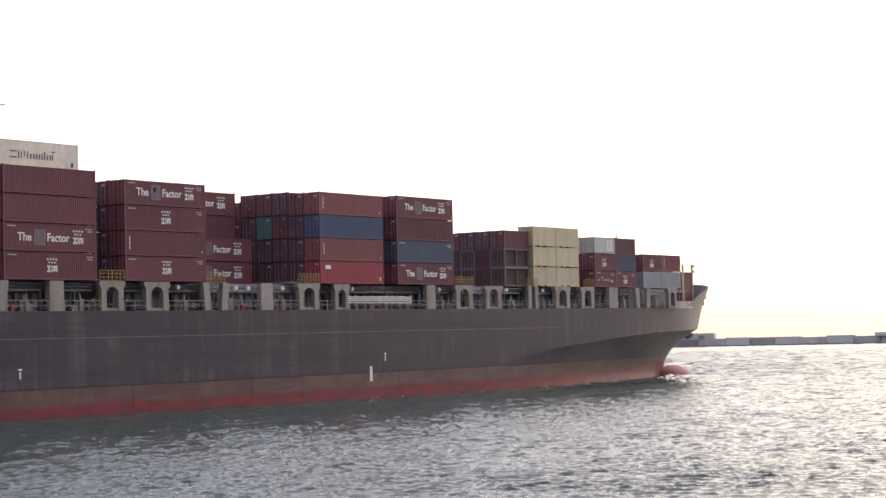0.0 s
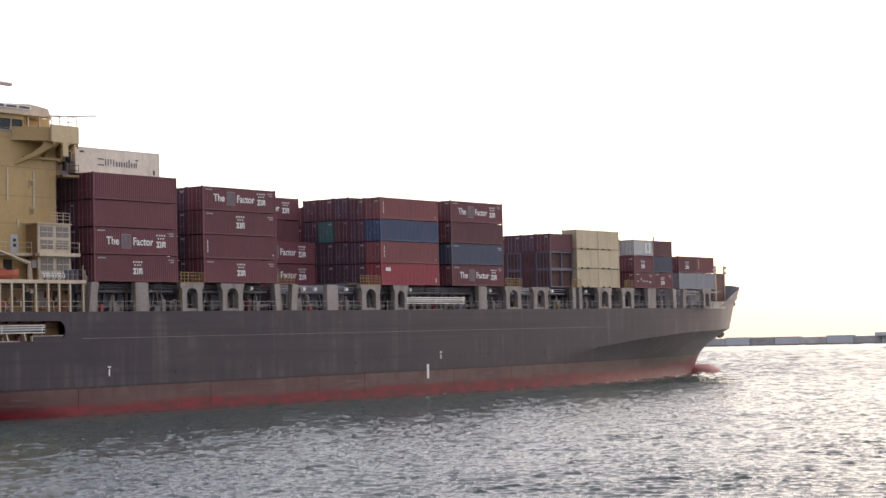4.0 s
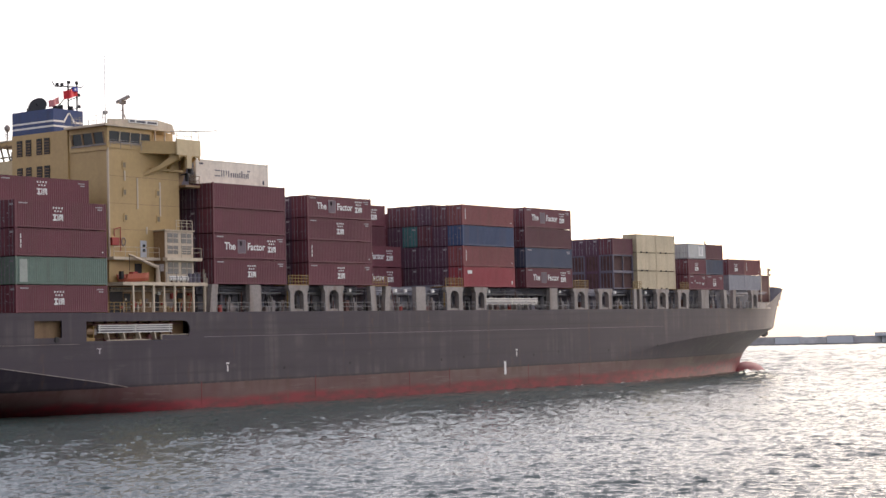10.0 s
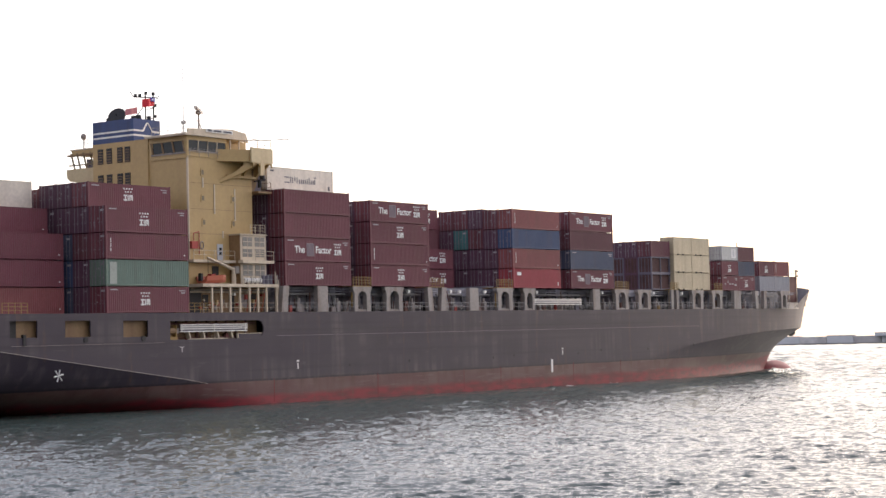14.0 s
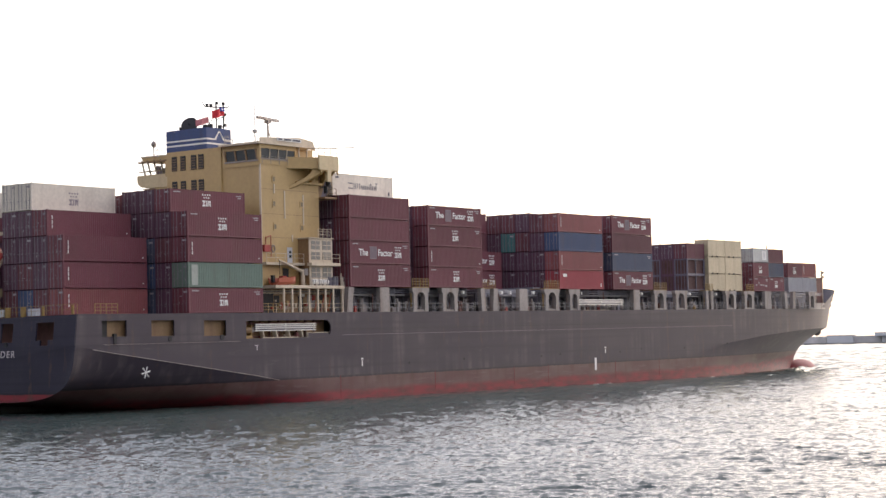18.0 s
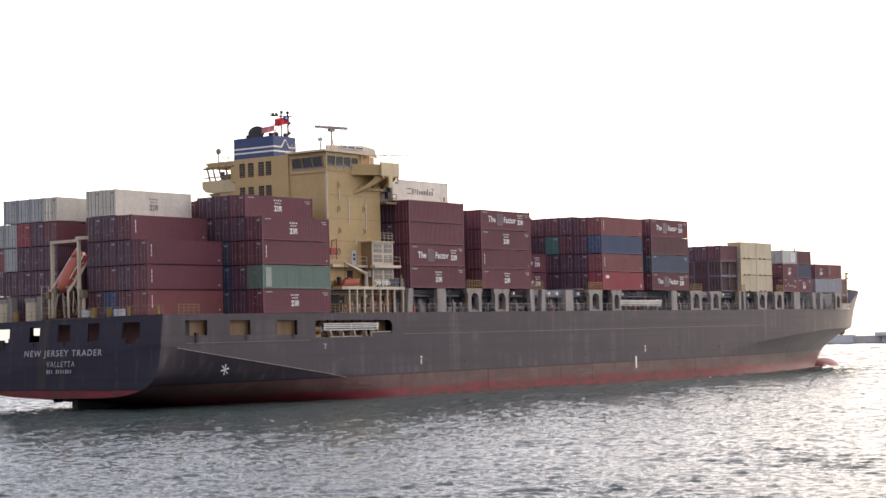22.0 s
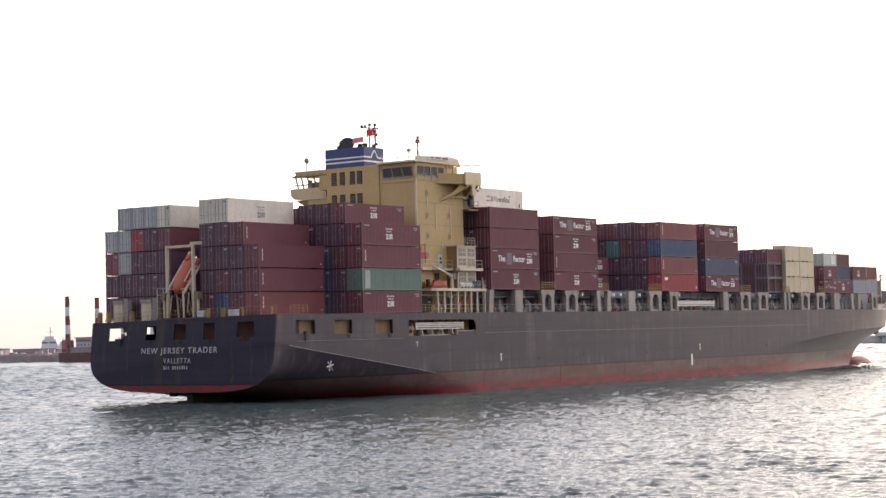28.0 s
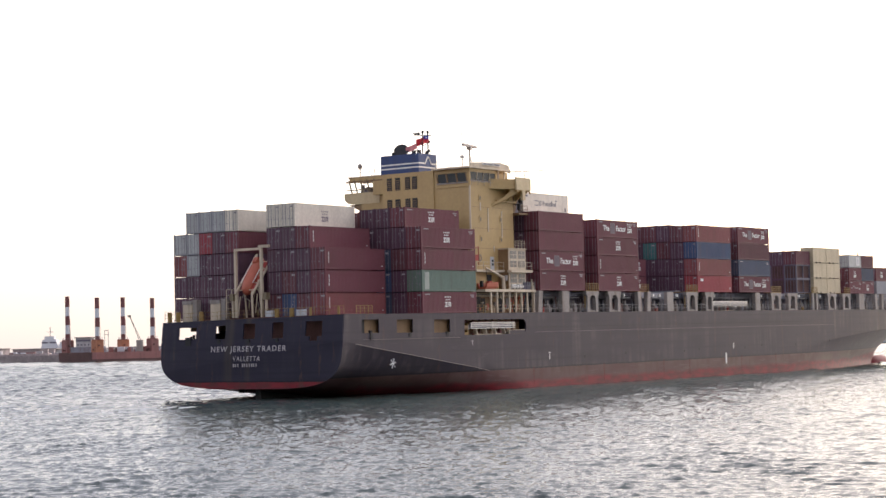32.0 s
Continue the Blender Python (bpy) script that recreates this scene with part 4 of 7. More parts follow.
    for x in (7.9, 9.2):
        tube(bm, (x, -1.0, 30.2), (x, -1.0, 36.4), 0.09, 6)
    for z in (33.2, 34.4, 35.6):
        tube(bm, (7.9, -1.0, z), (9.2, -1.0, z + 0.5), 0.05, 5)
    tube(bm, (5.9, -1.0, 35.85), (9.8, -1.0, 36.1), 0.07, 5)
    for x0, x1 in ((5.9, 5.5), (9.8, 10.2)):
        tube(bm, (x0, -1.0, 35.95), (x1, -1.0, 36.35), 0.05, 5)
    tube(bm, (7.9, -1.0, 31.5), (9.2, -1.0, 32.8), 0.05, 5)
    tube(bm, (6.2, -1.0, 33.4), (7.9, -1.0, 35.2), 0.05, 5)
    mast = part("signal_mast", bm, M_BLACK, ship, "black lattice signal mast")
    for x, z in ((6.3, 35.9), (7.0, 35.95), (8.0, 36.3), (9.2, 36.35), (9.5, 35.0), (9.5, 33.7)):
        part_box("lantern", (x - 0.13, x + 0.13, -1.13, -0.87, z, z + 0.34), M_BLACK, mast)
    # radar mast; the scanner turns
    bm = bmesh.new()
    tube(bm, (9.4, -8.0, 30.4), (9.4, -8.0, 33.5), 0.14, 8, 0.1)
    tube(bm, (10.6, -8.0, 30.4), (9.45, -8.0, 32.6), 0.06, 5)
    for z in (32.2, 32.7):
        tube(bm, (8.6, -8.4, z), (10.2, -7.6, z), 0.04, 5)
    part("radar_mast", bm, M_PED, ship, "grey radar mast")
    bm = bmesh.new()
    tube(bm, (5.2, -9.6, 30.4), (5.2, -9.6, 32.2), 0.06, 6)
    tube(bm, (5.2, -9.6, 32.2), (5.2, -9.6, 38.6), 0.045, 5, 0.025)
    box(bm, 5.0, 5.4, -9.8, -9.4, 31.9, 32.25)
    part("whip_antenna", bm, M_RAIL, ship, "tall thin whip antenna")
    for x, y in ((3.0, -11.5), (5.0, -5.2), (4.4, 5.0), (6.0, 7.2), (11.6, 11.0)):
        bm = bmesh.new()
        tube(bm, (x, y, 30.3), (x, y, 31.5), 0.03, 5)
        tube(bm, (x - 0.3, y, 31.2), (x + 0.3, y, 31.2), 0.025, 5)
        part("roof_aerial", bm, M_RAIL, ship)
    rails(ship, (3.2, -6.6, 30.42), (9.2, -6.6, 30.42), M_RAIL, bars=(0.55, 1.05), step=1.3, name="roof_rail", r=0.018)
    rails(ship, (2.9, -12.0, 30.42), (2.9, -6.8, 30.42), M_RAIL, bars=(0.55, 1.05), step=1.3, name="roof_rail", r=0.018)
    # stair tower with windows, landings
    tower = part_box("stair_tower", (9.4, 13.75, -14.05, -12.3, 13.65, 19.25), M_CREAM, ship, "cream stair tower with large windows")
    part_box("back_wall", (9.34, 9.4, -14.0, -12.3, 13.65, 19.2), M_BUFFD, tower)
    part_box("tower_roof", (9.2, 13.9, -14.2, -12.3, 19.25, 19.37), M_CREAM, tower)
    for z0, z1 in ((16.75, 17.65), (17.95, 19.0), (14.6, 15.85)):
        for x0 in (9.75, 11.85):
            w = part_box("window", (x0, x0 + 1.6, -14.09, -14.05, z0, z1), M_BLIND, tower, "dark window pane")
            part_box("glazing_bar", (x0, x0 + 1.6, -14.12, -14.09, (z0 + z1) / 2 - 0.04, (z0 + z1) / 2 + 0.04), M_CREAM, w)
            part_box("glazing_bar", (x0 + 0.77, x0 + 0.83, -14.12, -14.09, z0, z1), M_CREAM, w)
    rails(tower, (11.2, -14.0, 19.37), (13.7, -14.0, 19.37), M_CREAM, bars=(0.4, 0.75, 1.05), step=0.9, name="tower_rail")
    landing = part_box("landing", (2.4, 9.3, -13.4, -12.4, 16.05, 16.35), M_CREAM, ship, "cream landing slab along the wall")
    rails(landing, (2.5, -13.35, 16.35), (9.2, -13.35, 16.35), M_CREAM, step=1.6, name="landing_rail")
    part_box("landing", (9.0, 14.4, -14.75, -14.06, 16.0, 16.35), M_CREAM, ship)
    rails(ship, (11.2, -14.7, 16.35), (14.3, -14.7, 16.35), M_CREAM, step=1.3, name="landing_rail")
    door = part_box("door", (7.3, 8.2, Y - 0.06, Y, 16.4, 18.2), M_HAZY, house, "white door with two small panes")
    part_box("pane", (7.6, 8.0, Y - 0.08, Y - 0.06, 17.5, 17.8), M_GLASS, door)
    part_box("pane", (7.6, 8.0, Y - 0.08, Y - 0.06, 17.0, 17.3), M_GLASS, door)
    part_box("fire_box", (2.9, 3.9, Y - 0.35, Y, 17.6, 18.4), M_REDP, house, "red fire hose box")
    bm = bmesh.new()
    for k in range(12):
        a0, a1 = 2 * math.pi * k / 12, 2 * math.pi * (k + 1) / 12
        tube(bm, (4.75 + 0.28 * math.cos(a0), Y - 0.1, 18.0 + 0.42 * math.sin(a0)), (4.75 + 0.28 * math.cos(a1), Y - 0.1, 18.0 + 0.42 * math.sin(a1)), 0.06, 5)
    part("hose_reel", bm, M_PED, house)
    bm = bmesh.new()
    for a, b in (((3.4, 18.5), (3.4, 19.3)), ((3.4, 19.3), (4.3, 19.5)), ((4.3, 19.5), (4.3, 17.0))):
        tube(bm, (a[0], Y - 0.12, a[1]), (b[0], Y - 0.12, b[1]), 0.05, 5)
    part("wall_pipe", bm, M_REDP, house)
    # boat deck on posts
    deck = part_box("boat_deck", (2.4, 15.1, -14.75, -12.4, 13.3, 13.65), M_CREAM, ship, "cream edged boat deck on posts")
    for x in (3.95, 5.45, 6.93, 8.53, 10.14, 11.58, 13.04, 14.8):
        part_box("post", (x - 0.1, x + 0.1, -14.7, -14.5, DECK, 13.3), M_CREAM, deck)
    rails(deck, (2.6, -14.6, DECK), (15.0, -14.6, DECK), M_CREAM, step=2.0, name="side_rail", r=0.025)
    rails(deck, (8.9, -14.65, 13.65), (15.0, -14.65, 13.65), M_RAIL, step=1.4, name="boat_rail", r=0.025)
    # shade below the boat deck is put into this wall's darker buff
    lower = part_box("lower_wall", (2.4, 15.0, -12.55, -12.4, DECK, 13.3), M_BUFFD, ship, "wall under the boat deck, its buff darkened for shade")
    # thin dark plate painted as the shadow in the open passage
    part_box("passage_shade_plate", (2.5, 4.4, -12.62, -12.57, DECK, 13.2), M_DARK, lower, "dark plate on the wall as shade of the passage")
    rails(lower, (0.3, -14.6, DECK), (3.8, -14.6, DECK), M_YRAIL, bars=(0.35, 0.7, 1.05), step=0.9, name="passage_rail", r=0.03)
    for x, w, z0, z1, m in ((4.6, 0.9, 10.6, 12.5, M_DARK), (8.9, 0.9, 10.6, 12.6, M_DARK), (10.6, 1.5, 11.0, 12.6, M_PED), (12.6, 0.9, 10.6, 12.6, M_DARK)):
        part_box("doorway", (x, x + w, -12.6, -12.54, z0, z1), m, lower)
    for x, z, r in ((5.9, 11.3, 0.42), (6.9, 11.5, 0.3)):
        bm = bmesh.new()
        tube(bm, (x, -12.75, z), (x, -12.55, z), r, 12)
        part("hose_drum", bm, M_REDP, lower, "red hose drum")
    for x in (11.2, 12.4, 13.7):
        bm = bmesh.new()
        tube(bm, (x, -13.2, 10.6), (x + 0.8, -13.2, 12.9), 0.07, 5)
        part("stair_rail", bm, M_ORANGE, lower)
    for k in range(3):
        bm = bmesh.new()
        tube(bm, (15.6 + k * 0.25, -13.8, DECK), (15.6 + k * 0.25, -13.8, 15.2 - 0.5 * k), 0.09, 6)
        part("vent_pipe", bm, M_CREAM, ship)
    r = random.Random(4)
    for k in range(16):
        x, z, s = 4.0 + 0.68 * k + r.uniform(-0.2, 0.2), r.uniform(DECK + 0.3, 12.6), r.uniform(0.16, 0.4)
        m = r.choice((M_CREAM, M_REDP, M_PED, M_ORANGE, M_WHITE, M_BUFF))
        part_box("locker", (x, x + s, -12.85, -12.55, z, z + s * r.uniform(0.7, 1.8)), m, lower)
    for k in range(4):
        bm = bmesh.new()
        tube(bm, (2.6, -12.62 - 0.04 * k, 12.75 + 0.12 * k), (14.9, -12.62 - 0.04 * k, 12.75 + 0.12 * k), 0.05, 5)
        part("overhead_pipe", bm, r.choice((M_CREAM, M_RAIL)), lower)
    # yard: wall openings behind the boat
    part_box("alcove", (2.6, 6.2, -12.5, -12.44, 13.7, 15.8), M_BUFF, ship)
    part_box("dark_doorway", (6.4, 7.4, -12.5, -12.42, 13.7, 15.7), M_DARK, ship)


build_house()

# the scanner bar, turning on its mast
bm = bmesh.new()
box(bm, -2.45, 2.45, -0.16, 0.16, 0.0, 0.3)
box(bm, -0.35, 0.35, -0.3, 0.3, -0.35, 0.0)
scanner = part("radar_scanner", bm, M_PED, ship, "grey turning radar scanner bar")


# ---- containers ----
BOX_W, ROW = 2.44, 2.5
_box_cache = {}


def box_meshes(length, h, flat=False, width=BOX_W):
    """Shared meshes of a container of that length and height; origin at the middle of its base."""
    key = (round(length, 2), round(h, 2), flat, width)
    if key in _box_cache:
        return _box_cache[key]
    L2, W2 = length / 2, width / 2
    frame_bm = bmesh.new()
    for sx in (-1, 1):
        for sy in (-1, 1):
            box(frame_bm, *sorted((sx * L2, sx * (L2 - 0.16))), *sorted((sy * W2, sy * (W2 - 0.14))), 0.0, h)
    for sy in (-1, 1):
        box(frame_bm, -L2 + 0.16, L2 - 0.16, *sorted((sy * W2, sy * (W2 - 0.1))), 0.06, 0.2)
        box(frame_bm, -L2 + 0.16, L2 - 0.16, *sorted((sy * W2, sy * (W2 - 0.08))), h - 0.13, h - 0.06)
    for sx in (-1, 1):
        box(frame_bm, *sorted((sx * L2, sx * (L2 - 0.1))), -W2 + 0.14, W2 - 0.14, 0.06, 0.2)
        box(frame_bm, *sorted((sx * L2, sx * (L2 - 0.1))), -W2 + 0.14, W2 - 0.14, h - 0.15, h - 0.06)

    def corrugated(n, a0, a1, at, depth, z0, z1, axis, closed_at):
        bm = bmesh.new()
        pitch = (a1 - a0) / n
        outline = []
        for k in range(n):
            u = a0 + k * pitch
            outline += [(u, at), (u + 0.3 * pitch, at), (u + 0.5 * pitch, at - depth), (u + 0.8 * pitch, at - depth)]
        outline.append((a1, at))
        prev = None
        for u, d in outline:
            cur = [bm.verts.new((u, d, z) if axis == "y" else (d, u, z)) for z in (z0, z1)]
            if prev:
                bm.faces.new((prev[0], cur[0], cur[1], prev[1]))
            prev = cur
        return bm
    sides = []
    for sy in (-1, 1):
        bm = corrugated(int(length / 0.29), -L2 + 0.16, L2 - 0.16, sy * (W2 - 0.015), sy * (0.002 if flat else 0.04), 0.18, h - 0.09, "y", 0)
        sides.append(mesh_of("side_panel", bm, M_DARK))
    front = mesh_of("end_wall", corrugated(9, -W2 + 0.14, W2 - 0.14, L2 - 0.02, 0.045, 0.18, h - 0.12, "x", 0), M_DARK)
    bm = bmesh.new()
    box(bm, -L2 + 0.1, L2 - 0.1, -W2 + 0.1, W2 - 0.1, h - 0.08, h - 0.065)
    roof = mesh_of("roof", bm, M_DARK)
    bm = bmesh.new()
    box(bm, -L2 + 0.1, L2 - 0.1, -W2 + 0.1, W2 - 0.1, 0.06, 0.12)
    floor_me = mesh_of("underside", bm, M_DARK)
    doors = []
    for sy in (-1, 1):
        bm = bmesh.new()
        y0, y1 = sorted((sy * 0.012, sy * (W2 - 0.15)))
        box(bm, -L2 + 0.03, -L2 + 0.1, y0, y1, 0.19, h - 0.13)
        for k in range(4):
            z = 0.35 + k * (h - 0.7) / 4
            box(bm, -L2 + 0.012, -L2 + 0.03, y0 + 0.1, y1 - 0.1, z, z + (h - 0.7) / 4 - 0.12)
        doors.append(mesh_of("door", bm, M_DARK))
    rods = []
    for y in (-0.7 * W2, -0.29 * W2, 0.29 * W2, 0.7 * W2):
        bm = bmesh.new()
        box(bm, -L2 - 0.03, -L2 + 0.01, y - 0.022, y + 0.022, 0.1, h - 0.06)
        box(bm, -L2 - 0.04, -L2 + 0.01, y - 0.05, y + 0.22, 1.0, 1.06)
        rods.append(mesh_of("locking_rod", bm, M_ROD))
    frame_me = mesh_of("frame", frame_bm, M_DARK)
    _box_cache[key] = (frame_me, sides, front, roof, floor_me, doors, rods)
    return _box_cache[key]


_painted = {}


def painted(me, colour):
    """The same mesh in another colour of paint."""
    key = (me.name, colour)
    if key not in _painted:
        c = me.copy()
        c.materials.clear()
        c.materials.append(M_BOX[colour])
        _painted[key] = c
    return _painted[key]


COLOUR_WORDS = {"maroon": "maroon", "brown": "brown-red", "red": "bright red", "rust": "faded rust-red", "blue": "blue", "navy": "slate blue",
                "green": "sea-green", "teal": "dark teal", "white": "white", "cream": "cream", "grey": "grey", "dark": "shade-darkened brown", "silver": "silver-grey"}


def container(x0, y_out, z, length, h, colour, detail=2, where="on the ship's deck", width=BOX_W):
    """x0: after end; y_out: starboard face. detail 2: all parts; 1: no rods; 0: buried in the stack."""
    ob = tagged(new("shipping_container"), "%s corrugated steel shipping container %s" % (COLOUR_WORDS[colour], where), "container", group="containers on the ship")
    frame_me, sides, front, roof, floor_me, doors, rods = box_meshes(length, h, colour in ("cream", "white", "silver"), width)
    part("frame", painted(frame_me, "grey" if colour == "silver" else colour), None, ob)
    if detail:
        for s in sides:
            part("side_panel", painted(s, colour), None, ob)
        part("end_wall", painted(front, colour), None, ob)
    part("roof", painted(roof, colour), None, ob)
    if detail:
        for d in doors:
            part("door", painted(d, colour), None, ob)
    if detail > 1:
        for r in rods:
            part("locking_rod", r, None, ob)
    aboard(ob, Matrix.Translation((x0 + length / 2, y_out + width / 2, z)))
    return ob

FT40, FT20 = 12.19, 6.06
TO_STARBOARD = Matrix(((1, 0, 0, 0), (0, 0, -1, 0), (0, 1, 0, 0), (0, 0, 0, 1)))      # lettering that faces the starboard side
TO_STERN = Matrix(((0, 0, -1, 0), (-1, 0, 0, 0), (0, 1, 0, 0), (0, 0, 0, 1)))         # lettering that faces aft
FACE = -BOX_W / 2 - 0.004
_marks = {}


def mark_mesh(key, boxes, material, words=None):
    """Shared meshes of the painted marks, thin plates on the starboard side; a mark is (x0, x1, z0, z1) or a list of corners."""
    if key not in _marks:
        if words:
            x0, x1, z0, z1 = boxes[0]
            _marks[key] = lettering(words, x1 - x0, z1 - z0, Matrix.Translation((x0, FACE - 0.004, z0)) @ TO_STARBOARD, material)
        else:
            bm = bmesh.new()
            for shape in boxes:
                if isinstance(shape, list):
                    prism(bm, shape, "y", FACE - 0.008, FACE + 0.012)
                else:
                    box(bm, shape[0], shape[1], FACE - 0.008, FACE + 0.012, shape[2], shape[3])
            _marks[key] = mesh_of("mark", bm, material)
    return _marks[key]


def stars(x, z, s=1.0):
    """Seven small blocks in two rows above three clusters of bars."""
    top = [(x + k * 0.38 * s, x + (k * 0.38 + 0.2) * s, z + 1.2 * s, z + 1.38 * s) for k in range(4)]
    top += [(x + (0.19 + k * 0.38) * s, x + (0.39 + k * 0.38) * s, z + 0.88 * s, z + 1.04 * s) for k in range(3)]
    shapes = (((0, 0), (0.52, 0), (0.52, 0.17), (0.36, 0.17), (0.36, 0.49), (0.52, 0.49), (0.52, 0.66), (0, 0.66), (0, 0.49), (0.17, 0.49), (0.17, 0.17), (0, 0.17)),
              ((0.6, 0), (0.74, 0), (0.74, 0.66), (0.6, 0.66)),
              ((0.84, 0), (0.97, 0), (0.97, 0.45), (1.04, 0.45), (1.04, 0.12), (1.16, 0.12), (1.16, 0.45), (1.23, 0.45), (1.23, 0), (1.36, 0), (1.36, 0.66), (0.84, 0.66)))
    block = [[(x + a * s, z + b * s) for a, b in shape] for shape in shapes]
    return top, block


def slogan(ob, length=FT40):
    a = -length / 2
    part("lettering", mark_mesh("the", [(a + 1.75, a + 3.55, 1.02, 1.85)], M_MARK, "The"), None, ob, "white lettering")
    part("lettering", mark_mesh("factor", [(a + 5.6, a + 8.55, 1.02, 1.85)], M_MARK, "Factor"), None, ob, "white lettering")
    part("emblem", mark_mesh("emblem", [(a + 4.02, a + 5.18, 0.75, 2.1)], M_EMBLEM), None, ob, "grey emblem block")
    part("emblem_edge", mark_mesh("emblem_edge", [(a + 3.95, a + 5.25, 2.1, 2.17), (a + 3.95, a + 5.25, 0.66, 0.73), (a + 3.92, a + 4.0, 0.66, 2.17), (a + 5.2, a + 5.28, 0.66, 2.17), (a + 4.3, a + 4.6, 1.5, 2.0)], M_ROD), None, ob)
    top, block = stars(a + 9.0, 0.85)
    part("badge", mark_mesh("badge9", block, M_MARK), None, ob, "white badge bars")
    tagged(part("badge_dots", mark_mesh("dots9", top, M_MARK), None, ob), "white dots above the badge", kind="stuff")


def badge(ob, x=5.5, z=0.8, length=FT40, s=1.0, material=None, tag="w"):
    a = -length / 2
    top, block = stars(a + x, z, s)
    part("badge", mark_mesh("b%g%g%g%s" % (x, z, s, tag), block, material or M_MARK), None, ob, "badge bars")
    tagged(part("badge_dots", mark_mesh("d%g%g%g%s" % (x, z, s, tag), top, material or M_MARK), None, ob), "small dots above the badge", kind="stuff")


def small_marks(ob, h, kind=0, length=FT40):
    a, b = -length / 2, length / 2
    bars = [(a + 0.5, a + 1.6, h - 0.42, h - 0.3), (b - 1.5, b - 0.55, h - 0.5, h - 0.4), (b - 1.2, b - 0.6, h - 0.75, h - 0.62)] if kind == 0 else [(a + 0.63, a + 0.75, h - 1.05, h - 0.62), (a + 0.63, a + 0.75, h - 1.55, h - 1.14), (a + 0.63, a + 0.75, h - 2.0, h - 1.64), (b - 0.7, b - 0.5, 0.5, 0.62)]
    for k, bar in enumerate(bars):
        part("number_bar", mark_mesh("n%d%d%g%g" % (kind, k, h, length), [bar], M_STENCIL if kind == 0 else M_MARK), None, ob)


def door_mark(k):
    """A small pale stencil for a door; twelve sizes shared by all."""
    k %= 12
    key = "dm%d" % k
    if key not in _marks:
        bm = bmesh.new()
        w, h = ((0.5, 0.2), (0.42, 0.14), (0.36, 0.24))[k % 3] if k < 4 else (0.07 + 0.025 * (k % 5), 0.05 + 0.02 * (k % 4))
        box(bm, -0.035, -0.002, -w / 2, w / 2, 0, h)
        _marks[key] = mesh_of("stencil", bm, (M_STENCIL, M_ROD, M_ROD, M_STENCIL)[k % 4])
    return _marks[key]


def stack(x0, y_out, z0, h, colours, length=FT40, detail=2, where="stacked on the ship's deck", stencils=False, width=BOX_W):
    """A column of containers, bottom to top; h: one height or one for each. Returns them."""
    made, z = [], z0
    for k, c in enumerate(colours):
        hh = h[k] if isinstance(h, (list, tuple)) else h
        ob = container(x0, y_out, z, length, hh, c, detail, where, width)
        if stencils and detail > 1:
            part("stencil", door_mark(rng.randrange(4)), None, ob).location = (-length / 2 + 0.01, rng.uniform(-0.75, -0.65), hh - rng.uniform(0.5, 0.62))
            for _ in range(5):
                part("stencil", door_mark(rng.randrange(4, 12)), None, ob).location = (-length / 2 + 0.01, rng.uniform(-0.9, 0.9), rng.uniform(0.5, hh - 0.75))
        made.append(ob)
        z += hh
    return made


def row_y(k, first=-14.9):
    return first + ROW * k


rng = random.Random(11)
REDS = ("maroon", "maroon", "brown", "dark", "maroon", "brown")


def reds(n):
    return [rng.choice(REDS) for _ in range(n)]


def fill(x0, rows, z0, h, n, length=FT40, first=-14.9):
    """The rows behind the ones that are seen: reds and browns."""
    for k in rows:
        stack(x0, row_y(k, first), z0, h, reds(n), length, detail=0)


Z1 = HATCH + 0.02
AFT = DECK + 0.01
# bay aft of the house, on the after deck
s = stack(-12.19, row_y(0), AFT, 2.8, ["maroon", "green", "maroon", "maroon"], stencils=True)
badge(s[0], 4.9)
badge(s[3], 4.9)
small_marks(s[0], 2.8), small_marks(s[2], 2.8, 1), small_marks(s[3], 2.8)
part("patch", mark_mesh("patch", [(-FT40 / 2 + 0.5, -FT40 / 2 + 1.5, 0.25, 2.5)], M_PATCH), None, s[1], "pale repaired panel")
s = stack(-12.19, row_y(1), AFT, (2.8, 2.8, 2.8, 2.8, 2.62), ["dark", "dark", "brown", "dark", "maroon"], stencils=True)
badge(s[4], 5.1)
small_marks(s[4], 2.62)
# inboard rows: dark paint puts the shade on their aft ends
stack(-12.19, row_y(2), AFT, (2.8, 2.8, 2.8, 2.8, 2.62), ["navy", "blue", "navy", "dark", "dark"], stencils=True)
stack(-12.19, row_y(3), AFT, (2.8, 2.8, 2.8, 2.8, 2.62), ["dark", "brown", "dark", "dark", "dark"], stencils=True)
for k in range(4, 8):
    stack(-12.19, row_y(k), AFT, (2.8, 2.8, 2.8, 2.8, 2.3), ["dark", "brown", "dark", "dark", "dark" if k % 2 else "brown"], stencils=True)
fill(-12.19, range(8, 12), AFT, 2.7, 4)
# bay at the stern: starboard block, then port block with the lifeboat's ramp between them
SB_W, PORT_W = 2.32, 2.24


def seat_marks(boxes):
    """Marks lie on the side of the narrower boxes."""
    for b in boxes:
        for c in b.children:
            if c.name.startswith(("number_bar", "badge")):
                c.location.y += (BOX_W - SB_W) / 2


s = stack(-25.5, -9.78, AFT, 2.82, ["rust", "maroon", "maroon"], stencils=True, width=SB_W)
for b in s:
    small_marks(b, 2.82, 1)
seat_marks(s)
s = stack(-25.5, -7.42, AFT, 2.81, ["brown", "dark", "dark", "maroon"], stencils=True, width=SB_W)
small_marks(s[3], 2.81, 1)
seat_marks(s[3:])
s = stack(-25.5, -5.06, AFT, (2.81, 2.81, 2.81, 2.81, 2.98), ["blue", "brown", "dark", "dark", "white"], stencils=True, width=SB_W)
